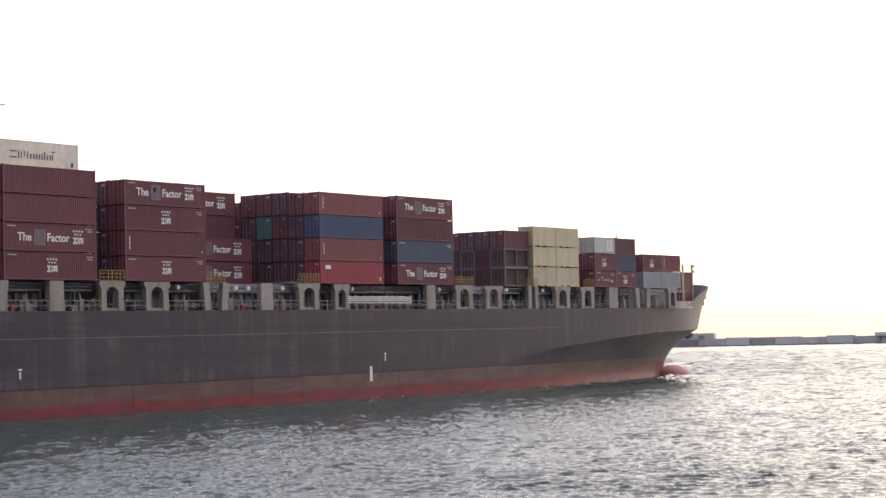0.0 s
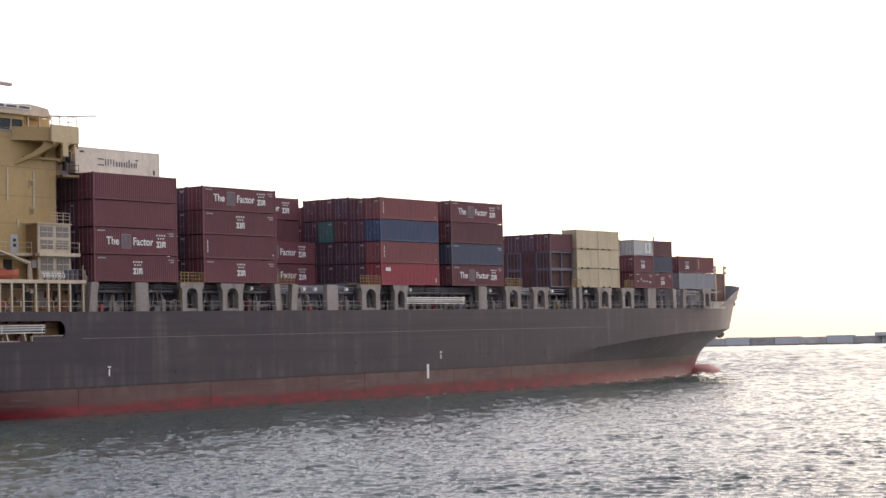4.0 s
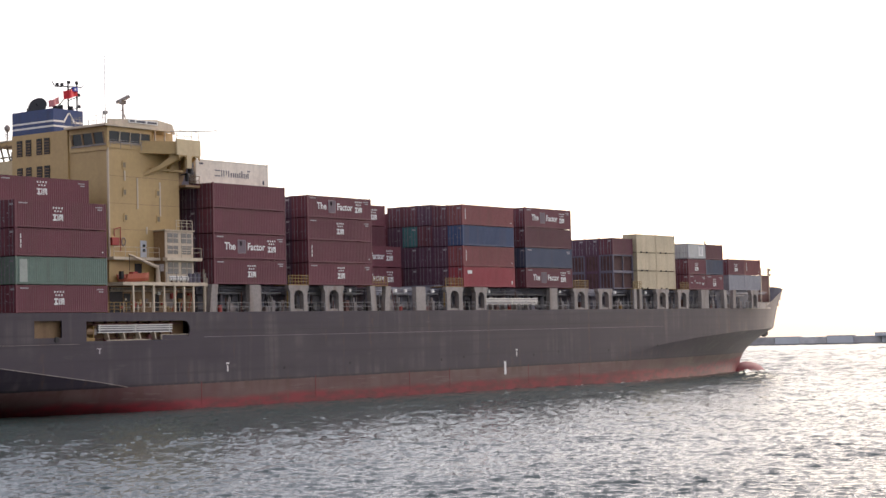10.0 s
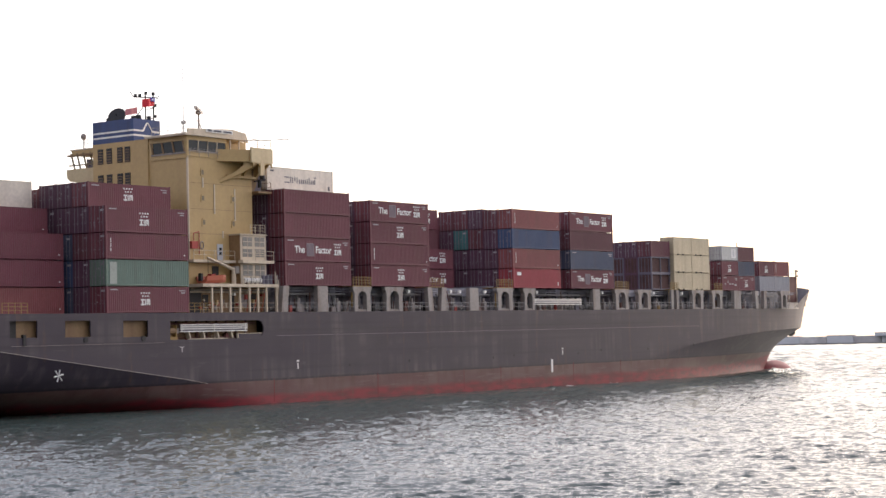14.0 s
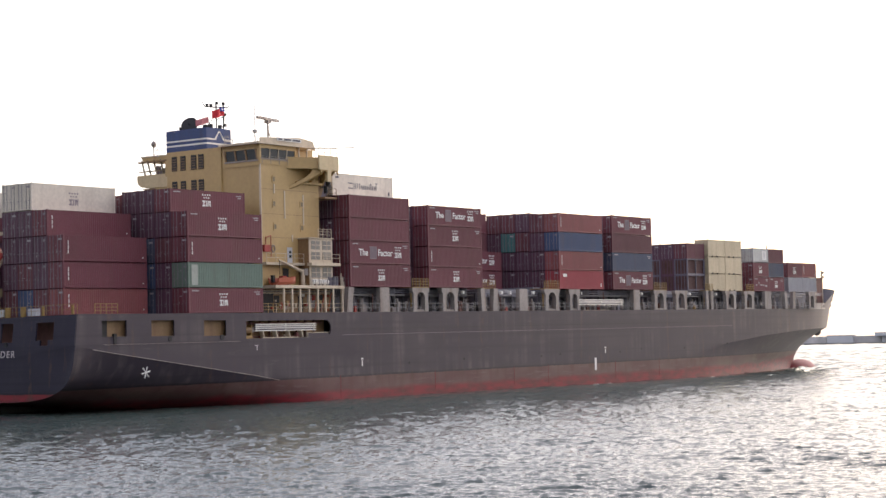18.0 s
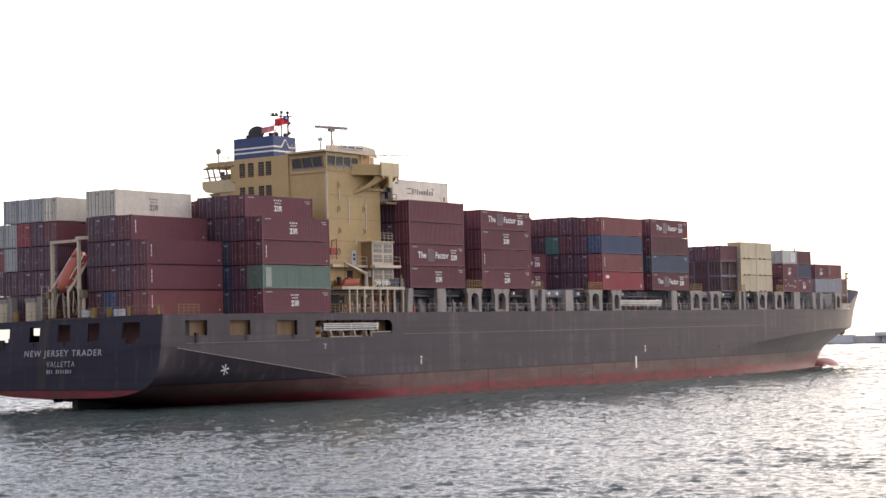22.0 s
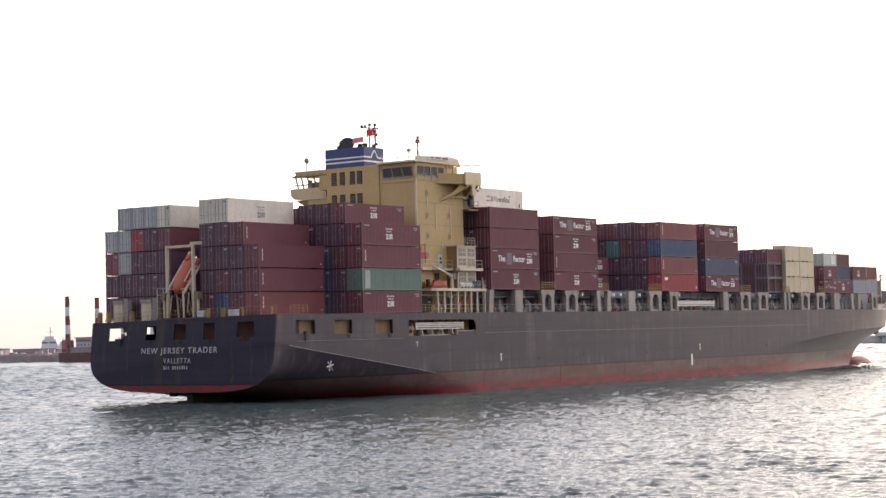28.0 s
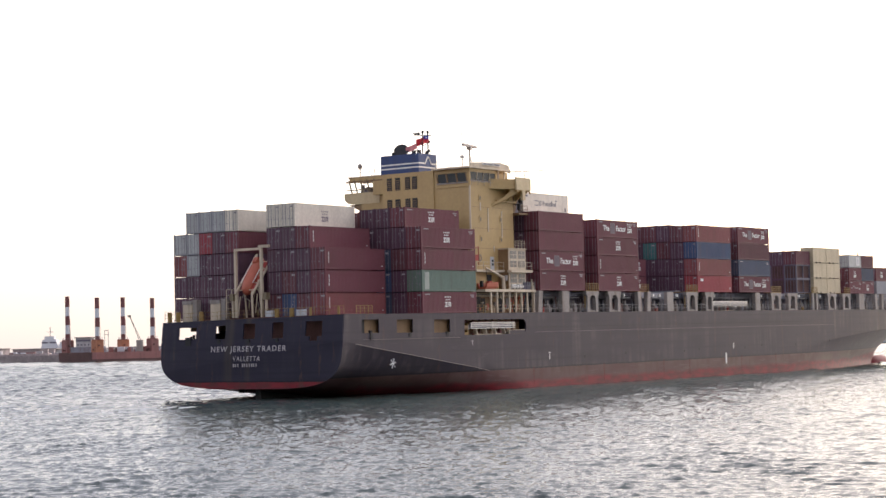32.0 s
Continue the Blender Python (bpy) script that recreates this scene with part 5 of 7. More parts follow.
badge(s[4], 5.3, 0.75, material=M_ROD, tag="k")
seat_marks(s[4:])
stack(-25.5, -2.7, AFT, (2.81, 2.81, 2.81, 2.81, 2.98), ["brown", "dark", "dark", "dark", "white"], stencils=True, width=SB_W)
for k, c in enumerate((["dark", "dark", "dark", "maroon", "white"], ["dark", "dark", "dark", "dark", "silver"], ["dark", "dark", "dark", "red", "silver"],
                       ["dark", "dark", "silver", "silver", "silver"], ["dark", "dark", "rust", "silver"])):
    stack(-25.5, 4.4 + 2.27 * k, AFT, 2.79, c, stencils=True, width=PORT_W)
# bays ahead of the house
s = stack(16.12, row_y(0), Z1, 2.82, ["maroon", "maroon", "maroon", "maroon"])
badge(s[0], 5.5)
slogan(s[1])
for b in s[:2]:
    small_marks(b, 2.82)
s = stack(16.12, row_y(1), Z1, 2.82, ["dark", "dark", "dark", "dark", "white"], stencils=True)
a = -FT40 / 2
for k, bar in enumerate([(a + 3.1, a + 4.0, 1.62, 1.74), (a + 3.1, a + 4.0, 1.0, 1.12), (a + 4.2, a + 4.32, 1.0, 1.74), (a + 4.55, a + 4.67, 1.0, 1.74), (a + 4.95, a + 5.07, 1.2, 1.74), (a + 5.35, a + 5.47, 1.0, 1.74),
                         (a + 5.75, a + 5.93, 1.0, 1.5), (a + 6.15, a + 6.33, 1.0, 1.5), (a + 6.5, a + 6.66, 1.0, 1.5), (a + 6.88, a + 7.04, 1.0, 1.5), (a + 7.24, a + 7.38, 1.0, 1.6),
                         (a + 7.58, a + 7.74, 1.0, 1.8), (a + 7.95, a + 8.12, 1.0, 1.5), (a + 8.32, a + 8.48, 1.0, 1.5), (a + 8.62, a + 8.78, 1.0, 1.6), (a + 8.6, a + 9.0, 1.75, 1.9)]):
    part("logo_bar", mark_mesh("monitor%d" % k, [bar], M_MARKB), None, s[4], "slate-blue logo bar")
part("number_bar", mark_mesh("monitor_n", [(a + 0.6, a + 1.2, 2.2, 2.4), (a + 11.2, a + 11.5, 0.4, 0.9)], M_MARKD), None, s[4])
stack(16.12, row_y(2), Z1, 2.82, ["dark"] * 4, stencils=True)
fill(16.12, range(3, 12), Z1, 2.82, 4)
s = stack(32.35, row_y(0), Z1, 2.67, ["maroon"] * 4)
badge(s[0], 5.4), badge(s[2], 5.4), slogan(s[3])
for k, b in enumerate(s):
    small_marks(b, 2.67, 1 if k == 1 else 0)
stack(32.35, row_y(1), Z1, 2.67, ["dark", "dark", "dark", "dark"], stencils=True)
fill(32.35, range(2, 12), Z1, 2.67, 4)
s = stack(48.3, row_y(3), Z1, 2.79, ["maroon", "maroon"])
for b in s:
    slogan(b)
s = stack(48.3, row_y(4), Z1, 2.79, ["maroon", "maroon", "brown", "maroon"])
slogan(s[3])
fill(48.3, range(5, 12), Z1, 2.79, 4)
s = stack(64.2, row_y(0), Z1, 2.74, ["red", "rust", "blue", "rust"], stencils=True)
small_marks(s[1], 2.74, 1), small_marks(s[3], 2.74, 1)
part("number_bar", mark_mesh("red_n", [(a + 0.9, a + 1.9, 1.75, 2.2), (a + 11.4, a + 11.6, 0.4, 0.9)], M_MARK), None, s[0])
stack(64.2, row_y(1), Z1, 2.74, ["dark", "dark", "dark", "brown"], stencils=True)
stack(64.2, row_y(2), Z1, 2.8, ["dark", "dark", "brown", "dark"], stencils=True)
stack(64.2, row_y(3), Z1, 2.8, ["dark", "dark", "teal", "brown"], stencils=True)
stack(64.2, row_y(4), Z1, 2.8, ["brown", "dark", "dark", "brown"], stencils=True)
stack(64.2, row_y(5), Z1, 2.6, ["maroon", "brown", "maroon", "maroon"], stencils=True)
stack(64.2, row_y(6), Z1, 2.6, ["brown", "dark", "maroon", "brown"], stencils=True)
fill(64.2, range(7, 12), Z1, 2.74, 1)
s = stack(79.3, row_y(0), Z1, 2.8, ["maroon", "navy", "brown", "maroon"], stencils=True)
slogan(s[0]), slogan(s[3])
for b in s[:2] + s[3:]:
    small_marks(b, 2.8)
stack(79.3, row_y(1), Z1, 2.8, ["dark", "dark", "dark", "dark"], stencils=True)
fill(79.3, range(2, 4), Z1, 2.8, 4)
fill(79.3, range(4, 11), Z1, 2.8, 1)
stack(79.3, row_y(11), Z1, 2.7, ["rust", "maroon", "maroon", "rust"], detail=1)


def open_rack(x0, y_out, z, h, colour, post):
    """A rack container: corner posts and rails round a set-back block, painted dark as the shaded inside."""
    ob = tagged(new("rack_container"), "dark open-sided rack container with grey posts, stacked on deck", "container", group="containers on the ship")
    L2, W2 = FT20 / 2, BOX_W / 2
    for sx in (-1, 1):
        for sy in (-1, 1):
            part_box("post", (*sorted((sx * L2, sx * (L2 - 0.22))), *sorted((sy * W2, sy * (W2 - 0.22))), 0, h), post, ob)
    for sy in (-1, 1):
        for z0, z1 in ((0.0, 0.22), (h - 0.2, h)):
            part_box("rail", (-L2 + 0.22, L2 - 0.22, *sorted((sy * W2, sy * (W2 - 0.15))), z0, z1), post, ob)
    for sx in (-1, 1):
        for z0, z1 in ((0.0, 0.2), (h - 0.18, h)):
            part_box("end_rail", (*sorted((sx * L2, sx * (L2 - 0.15))), -W2 + 0.22, W2 - 0.22, z0, z1), post, ob)
    part_box("middle_post", (-0.08, 0.08, -W2 + 0.02, -W2 + 0.2, 0.22, h - 0.2), post, ob)
    # filler block; the darkness inside the rack is its colour
    part_box("cargo", (-L2 + 0.1, L2 - 0.1, -W2 + 0.3, W2 - 0.1, 0.02, h - 0.1), M_BARGED, ob)
    for y in (-0.6, 0.0, 0.6):
        part_box("lashing_bar", (-L2 + 0.03, -L2 + 0.1, y - 0.04, y + 0.04, 0.2, h - 0.18), post, ob)
    return aboard(ob, Matrix.Translation((x0 + L2, y_out + W2, z)))


for k in range(8):
    for j, c in enumerate(("dark", "brown")):
        open_rack(105.3, row_y(k, -13.7), Z1 + 2.6 * j, 2.6, c, M_RACK if k % 2 == 0 else M_BOX["dark"])
    stack(105.3, row_y(k, -13.7), Z1 + 5.2, 2.55, ["dark" if k % 3 else "brown"], FT20, stencils=True)
fill(99.2, range(8, 11), Z1, 2.6, 3, FT40, -13.7)
for d in (0, 6.13):
    stack(111.75 + d, row_y(0, -14.2), Z1, 2.83, ["cream"] * 3, FT20, detail=1)
fill(111.75, range(1, 3), Z1, 2.7, 2, FT40, -14.2)
for k in (1, 2, 3):      # dark lift pockets and twist locks along the joints of the cream stack
    for d in (1.3, 3.0, 7.4, 9.1):
        lock = tagged(new("twist_lock"), "dark twist lock between cream containers", "twist lock", group="twist locks on the cream stack")
        part_box("lock_body", (-0.18, 0.18, -0.06, 0.06, -0.1, 0.1), M_BLACK, lock)
        aboard(lock, Matrix.Translation((111.75 + d, -14.24, Z1 + 2.83 * (k - 1) + (0.12 if k == 1 else 0.03))))
fill(111.75, range(3, 11), Z1, 2.7, 2, FT40, -14.2)
for d, c in ((0, ["maroon", "maroon", "silver"]), (6.13, ["maroon", "navy", "brown"])):
    s = stack(128.4 + d, row_y(0, -14.2), Z1, 2.49, c, FT20, stencils=True)
    small_marks(s[0], 2.49, 0, FT20)
    if d == 0:
        badge(s[1], 2.2, 0.6, FT20, 0.85)
        part("lettering_bar", mark_mesh("c7bars", [(-2.2, -1.75, 1.0, 1.2), (-1.1, -0.8, 1.25, 1.6), (-0.5, 0.15, 1.0, 1.2), (0.45, 1.1, 1.0, 1.2), (1.5, 2.2, 0.8, 1.1)], M_STENCIL), None, s[0], "white lettering bars")
        part("round_logo", mark_mesh("c7logo", [(0.6, 2.2, 0.45, 2.05)], M_MARK), None, s[2], "pale logo plate")
        part("round_logo_core", mark_mesh("c7logoc", [(1.1, 1.7, 0.7, 1.8)], M_HAZY), None, s[2])
    else:
        badge(s[0], 2.2, 0.6, FT20, 0.85)
    stack(128.4 + d, row_y(1, -14.2), Z1, 2.49, ["maroon", "brown", "white" if d == 0 else "brown"], FT20, detail=1)
fill(128.4, range(2, 11), Z1, 2.5, 2, FT40, -14.2)
for d, c in ((0, ["grey", "maroon"]), (6.13, ["grey", "rust"])):
    s = stack(145.0 + d, row_y(0, -13.0), Z1, 2.66, c, FT20, stencils=True)
    if d == 0:
        badge(s[1], 2.2, 0.6, FT20, 0.85)
    else:
        small_marks(s[1], 2.66, 1, FT20)
    stack(145.0 + d, row_y(1, -13.0), Z1, 2.66, ["grey", "maroon"], FT20, detail=1)
fill(145.0, range(2, 10), Z1, 2.6, 1, FT40, -13.0)


# ---- deck fittings ----
def build_fittings():
    gaps = ((16.4, 21.9), (23.8, 28.9), (32.0, 35.3), (38.6, 44.3), (47.9, 53.5), (55.5, 60.2), (63.8, 66.8), (69.4, 85.3), (87.2, 91.9), (95.6, 98.8), (102.5, 109.2),
            (111.7, 116.4), (120.0, 123.3), (126.8, 131.2), (133.7, 139.4), (143.5, 149.5))
    for x0, x1 in gaps:
        rails(ship, (x0 + 0.1, -14.85, DECK), (x1 - 0.1, -14.85, DECK), M_RAIL, step=1.6, name="deck_rail", r=0.035)
        # passage fittings seen between the stools
        bm = bmesh.new()
        tube(bm, (x0, -13.4, DECK + 2.15), (x1, -13.4, DECK + 2.15), 0.12, 6)
        tube(bm, (x0, -13.1, DECK + 0.5), (x1, -13.1, DECK + 0.5), 0.16, 6)
        part("deck_pipe", bm, M_RAIL, ship)
        n = int((x1 - x0) / 1.5)
        for k in range(n):
            x = x0 + (k + 0.5) * (x1 - x0) / n
            bm = bmesh.new()
            if k % 3 == 1:
                prism(bm, [(x - 0.1, DECK), (x + 0.1, DECK), (x + 0.5, 13.3), (x + 0.3, 13.3)], "y", -12.9, -12.7)
            else:
                box(bm, x - 0.09, x + 0.09, -12.6, -12.2, DECK, 12.4)
            part("coaming_stay", bm, M_COAM if k % 2 else M_RAIL, ship)
        if n > 2:
            bm = bmesh.new()
            x = x0 + 0.6 * (x1 - x0)
            box(bm, x, x + 0.55, -13.9, -13.3, DECK, DECK + rng.uniform(0.8, 1.3))
            tube(bm, (x + 0.25, -13.6, DECK + 0.8), (x + 0.25, -13.6, DECK + 1.7), 0.15, 8)
            part("ventilator", bm, M_PED, ship)
    for x in (40.4, 49.6, 51.7, 57.6, 70.5, 88.5, 104.2, 113.5):
        part_box("floodlight", (x, x + 0.42, -14.5, -14.2, 12.75, 13.15), M_WHITE, ship, "white floodlight box")
    for x, z, m in ((17.4, 11.2, M_REDP), (50.8, 11.0, M_REDP), (75.6, 11.3, M_REDP), (106.0, 11.1, M_YRAIL)):
        part_box("hydrant", (x, x + 0.4, -14.4, -14.1, DECK, z), m, ship)
    # pipes, lashing rods and ladders along the side passage
    for y, z, r in ((-12.9, DECK + 0.35, 0.12), (-12.75, DECK + 0.75, 0.08), (-13.3, 12.95, 0.1), (-13.7, 13.2, 0.07)):
        bm = bmesh.new()
        tube(bm, (15.5, y, z), (158, y, z), r, 6)
        part("deck_pipe", bm, M_RAIL if z < 12 else M_COAM, ship, "stained pipe along the side passage")
    for k in range(150):
        x = 16.5 + k * 0.93 + rng.uniform(-0.4, 0.4)
        y = rng.uniform(-14.2, -12.7)
        lean = rng.choice((0, 0, 0.15, -0.2, 0.7, -0.7))
        bm = bmesh.new()
        tube(bm, (0, 0, 0), (lean, 0, rng.uniform(1.2, 2.7)), rng.uniform(0.03, 0.07), 5)
        part("lashing_rod", bm, rng.choice((M_RAIL, M_DECK, M_DARK, M_ROD, M_PED)), ship).location = (x, y, DECK)
    for k in range(34):
        x, w, h = 17 + k * 4.1 + rng.uniform(-1, 1), rng.uniform(0.4, 1.0), rng.uniform(0.5, 1.5)
        part_box("deck_locker", (x, x + w, -13.7, -13.2, DECK, DECK + h), rng.choice((M_DECK, M_PED, M_COAM, M_DARK)), ship)
    # lashing platforms with yellow cages over the stools
    for x0, x1 in ((28.75, 32.25), (44.6, 47.6), (60.05, 63.95), (91.9, 95.85), (109.1, 111.6), (124.2, 126.9)):
        floor_p = part_box("lashing_platform", (x0, x1, -14.9, -12.4, HATCH, HATCH + 0.08), M_YRAIL, ship, "yellow railed lashing platform")
        rails(floor_p, (x0, -14.85, HATCH + 0.08), (x1, -14.85, HATCH + 0.08), M_YRAIL, bars=(0.35, 0.7, 1.05), step=0.55, name="cage", r=0.035)
        bm = bmesh.new()
        box(bm, x0 + 0.1, x0 + 0.3, -14.6, -14.4, HATCH - 2.6, HATCH)
        for k in range(7):
            box(bm, x0 + 0.1, x0 + 0.6, -14.62, -14.58, HATCH - 2.4 + k * 0.35, HATCH - 2.34 + k * 0.35)
        part("ladder", bm, M_YRAIL, floor_p)
        # the cross structure between the bays
        for z in (13.6,):
            part_box("cross_beam", (x0 + 1.0, x1 - 1.0, -12.3, 12.3, z, z + 0.25), M_COAM, ship)
    # stowed gangways
    for x0, x1, z0, y in ((69.2, 82.0, 11.2, -14.95), (-1.2, 9.6, 8.36, -14.7)):
        way = part_box("gangway", (x0, x1, y, y + 0.7, z0, z0 + 0.1), M_STEEL, ship, "stowed aluminium gangway")
        for z in (0.28, 0.5, 0.72):
            part_box("side_rail", (x0, x1, y - 0.02, y + 0.05, z0 + z, z0 + z + 0.11), M_STEEL, way)
        part_box("back_plate", (x0 + 0.2, x1 - 0.2, y + 0.3, y + 0.34, z0 + 0.1, z0 + 0.8), M_RACK, way)
        for k in range(3):
            x = x0 + 0.3 + k * (x1 - x0 - 0.6) / 2
            part_box("stanchion", (x - 0.05, x + 0.05, y + 0.06, y + 0.12, z0 + 0.1, z0 + 0.85), M_STEEL, way)
        for k in range(4):
            x = x0 + 1.5 + k * (x1 - x0 - 4) / 3
            part_box("cradle", (x, x + 0.16, y, y + 0.6, z0 - 0.75, z0), M_CREAM if x0 < 0 else M_PED, way, top=(-0.25, -0.25, 0, 0))
        part_box("foot_bar", (x0 + 1.2, x0 + 7.5, y, y + 0.1, z0 - 0.85, z0 - 0.72), M_CREAM, way)
    winch = part_box("gangway_winch", (-2.9, -1.5, -14.5, -13.8, 7.3, 7.9), M_YRAIL, ship, "yellow gangway winch")
    for x in (-2.8, -1.7):
        part_box("cheek", (x, x + 0.14, -14.5, -13.9, 7.9, 9.1), M_YRAIL, winch)
    bm = bmesh.new()
    tube(bm, (-2.65, -14.2, 8.5), (-1.7, -14.2, 8.5), 0.36, 12)
    part("drum", bm, M_BUFFD, winch)
    part_box("motor", (-1.5, -1.15, -14.45, -14.0, 8.2, 8.8), M_PED, winch)
    sill = part_box("recess_sill", (7.7, 11.6, -15.0, -14.82, 7.56, 8.05), M_HULL, ship, "grey stepped sill of the gangway recess")
    part_box("edge", (7.7, 11.7, -15.03, -14.78, 8.05, 8.11), M_CREAM, sill)
    part_box("edge", (7.62, 7.7, -15.03, -14.78, 7.56, 8.11), M_CREAM, sill)
    for k in range(9):
        part_box("recess_frame", (-2.4 + 1.6 * k, -2.28 + 1.6 * k, -13.75, -13.5, 7.3, 10.1), M_DECK, ship)
    for z, m in ((9.28, M_BARGE), (9.05, M_BUFFD), (7.75, M_DECK)):
        bm = bmesh.new()
        tube(bm, (-2.9, -13.9, z), (11.8, -13.9, z), 0.07, 5)
        part("recess_pipe", bm, m, ship)
    for x, w, h, m in ((0.4, 0.5, 0.5, M_REDP), (2.2, 0.8, 0.4, M_BUFFD), (4.6, 0.4, 0.7, M_CREAM), (6.6, 0.5, 0.9, M_BARGE), (8.6, 0.35, 0.6, M_PED)):
        part_box("recess_locker", (x, x + w, -14.2, -13.8, 7.26, 7.26 + h), m, ship)
    part_box("mooring_door", (-25.0, -23.9, -14.4, -14.36, 7.3, 10.1), M_DARK, ship)
    # hull marks, scuppers, welds
    SY = -SIDE - 0.012
    part_box("draught_mark", (73.05, 73.55, SY, -SIDE + 0.02, 1.7, 3.5), M_MARK, ship, "white draught bar")
    for x, z0, z1 in ((17.8, 3.85, 4.55), (76.1, 4.1, 4.75)):
        part_box("tug_mark", (x, x + 0.2, SY, -SIDE + 0.02, z0, z1), M_MARK, ship, "white hull mark")
        part_box("tug_mark", (x - 0.12, x + 0.34, SY, -SIDE + 0.02, z1 + 0.12, z1 + 0.3), M_MARK, ship)
    for k in range(6):
        an = math.pi * k / 3 + 0.2
        bm = bmesh.new()
        tube(bm, (-19.0, -15.02, 4.25), (-19.0 + 0.62 * math.cos(an), -15.0, 4.25 + 0.62 * math.sin(an)), 0.05, 4, 0.09)
        part("mark_stroke", bm, M_MARK, ship, "white stroke of a star-shaped hull mark")
    bm = bmesh.new()
    prism(bm, [(-1.8, 6.8), (-1.0, 6.8), (-1.25, 6.65), (-1.25, 6.2), (-1.4, 6.2), (-1.4, 6.65)], "y", SY, -SIDE + 0.02)
    part("pilot_mark", bm, M_STENCIL, ship)
    for x, z in ((27.5, 4.0), (39.6, 4.2), (58.5, 4.1), (63.6, 4.3), (80.5, 4.2), (87.0, 4.5), (101.0, 4.4), (116.0, 4.8)):
        bm = bmesh.new()
        y = -SIDE if x < 100 else -bow_breadth(x, z)
        tube(bm, (x, y - 0.03, z), (x, y + 0.1, z), 0.17, 10)
        part("scupper", bm, M_BLACK, ship)
    for x in (-15.3, -7.1):
        bm = bmesh.new()
        tube(bm, (x, -15.06, 7.75), (x, -14.9, 7.75), 0.3, 12)
        part("fairlead", bm, M_BLACK, ship, "black round fairlead")
    part_box("roller", (-23.6, -23.2, -15.1, -14.8, 7.3, 8.4), M_BLACK, ship)
    for z, x0, x1, m in ((7.72, 14.2, 118, M_ROD), (8.4, 14.2, 112, M_DARK), (7.26, -25, -4, M_PED)):
        part_box("plate_seam", (x0, x1, -SIDE - 0.025, -SIDE + 0.02, z, z + 0.035), m, ship)
    for x in (13.6, 33.0, 51.5, 60.2, 79.0, 92.5):      # butt welds of the shell plating
        part_box("butt_weld", (x, x + 0.07, -SIDE - 0.015, -SIDE + 0.02, 0.2, 2.9), M_BOOT, ship)


build_fittings()


def build_after_deck():
    part("lettering", lettering("NEW JERSEY TRADER", 12.4, 0.92, RAKE @ Matrix.Translation((STERN - 0.012, 6.25, 5.95)) @ TO_STERN, M_STENCIL, 0.014, 1.25), None, ship, "ship's name in white capitals")
    part("lettering", lettering("VALLETTA", 4.5, 0.62, RAKE @ Matrix.Translation((STERN - 0.012, 2.5, 4.98)) @ TO_STERN, M_STENCIL, 0.004, 1.25), None, ship, "white port of registry")
    for k in range(11):
        y = 2.4 - 0.375 * k
        if k != 3:
            part_box("number_bar", (STERN - 0.76, STERN - 0.7, y - (0.12 if k % 4 else 0.2), y, 4.25, 4.68), M_STENCIL, ship)
    for y in (5.2, 0.3, -4.4):
        bm = bmesh.new()
        tube(bm, (STERN - 0.47, y - 0.2, 7.5), (STERN - 0.1, y - 0.2, 7.5), 0.26, 12)
        part("fairlead", bm, M_BLACK, ship, "black round fairlead")
    part_box("fairlead_post", (STERN - 0.5, STERN - 0.2, 9.8, 10.7, 7.0, 8.1), M_BLACK, ship)
    # railings and posts round the stern
    x = STERN + 0.15
    rails(ship, (x, -14.8, DECK), (x, 14.8, DECK - 0.36), M_YRAIL, step=2.2, name="stern_rail", r=0.02)
    rails(ship, (x + 0.1, 14.85, DECK), (-13.0, 14.85, DECK), M_RAIL, step=1.9, name="quarter_rail", r=0.025)
    rails(ship, (-26.0, -14.85, DECK), (-22.8, -14.85, DECK), M_YRAIL, bars=(0.35, 0.7, 1.05), step=0.8, name="quarter_rail", r=0.03)
    for y in (-3.8, -6.2, -9.2, -13.6, 8.9, 12.9, 14.4):
        bm = bmesh.new()
        tube(bm, (x + 0.5, y, DECK - 0.4), (x + 0.5, y, DECK + 0.95), 0.3 if y > -7 else 0.16, 10)
        part("bollard", bm, M_YRAIL, ship, "yellow bollard")
    for y in (-2.6, -7.6):
        part_box("locker", (x + 0.4, x + 1.0, y - 0.6, y + 0.6, DECK, DECK + 0.75), M_HAZY, ship)
    for y0, y1 in ((10.8, 12.3), (5.9, 7.5)):
        hut = part_box("vent_house", (-27.6, -26.3, y0, y1, DECK - 0.4, 12.35), M_CREAM, ship, "cream vent housing")
        part_box("hood", (-27.7, -26.2, y0 - 0.05, y1 + 0.05, 12.35, 12.8), M_PED, hut)
        part_box("trunk", (-27.4, -26.6, y0 - 0.75, y0 - 0.02, DECK - 0.4, 12.95), M_PED, hut)
    bm = bmesh.new()
    prism(bm, [(-27.3, 1.6), (-27.3, 0.1), (-25.0, -1.5), (-6.0, -2.5), (-6.0, 0.2)], "y", -0.45, 0.45)
    part("skeg", bm, M_DARK, ship, "dark skeg under the counter")
    # lugs under the counter
    for y in (2.25, 1.55):
        part_box("counter_lug", (-28.3, -27.8, y - 0.13, y + 0.13, 1.0, 1.9), M_BLACK, ship, top=(0, 0.3, 0, 0))


build_after_deck()


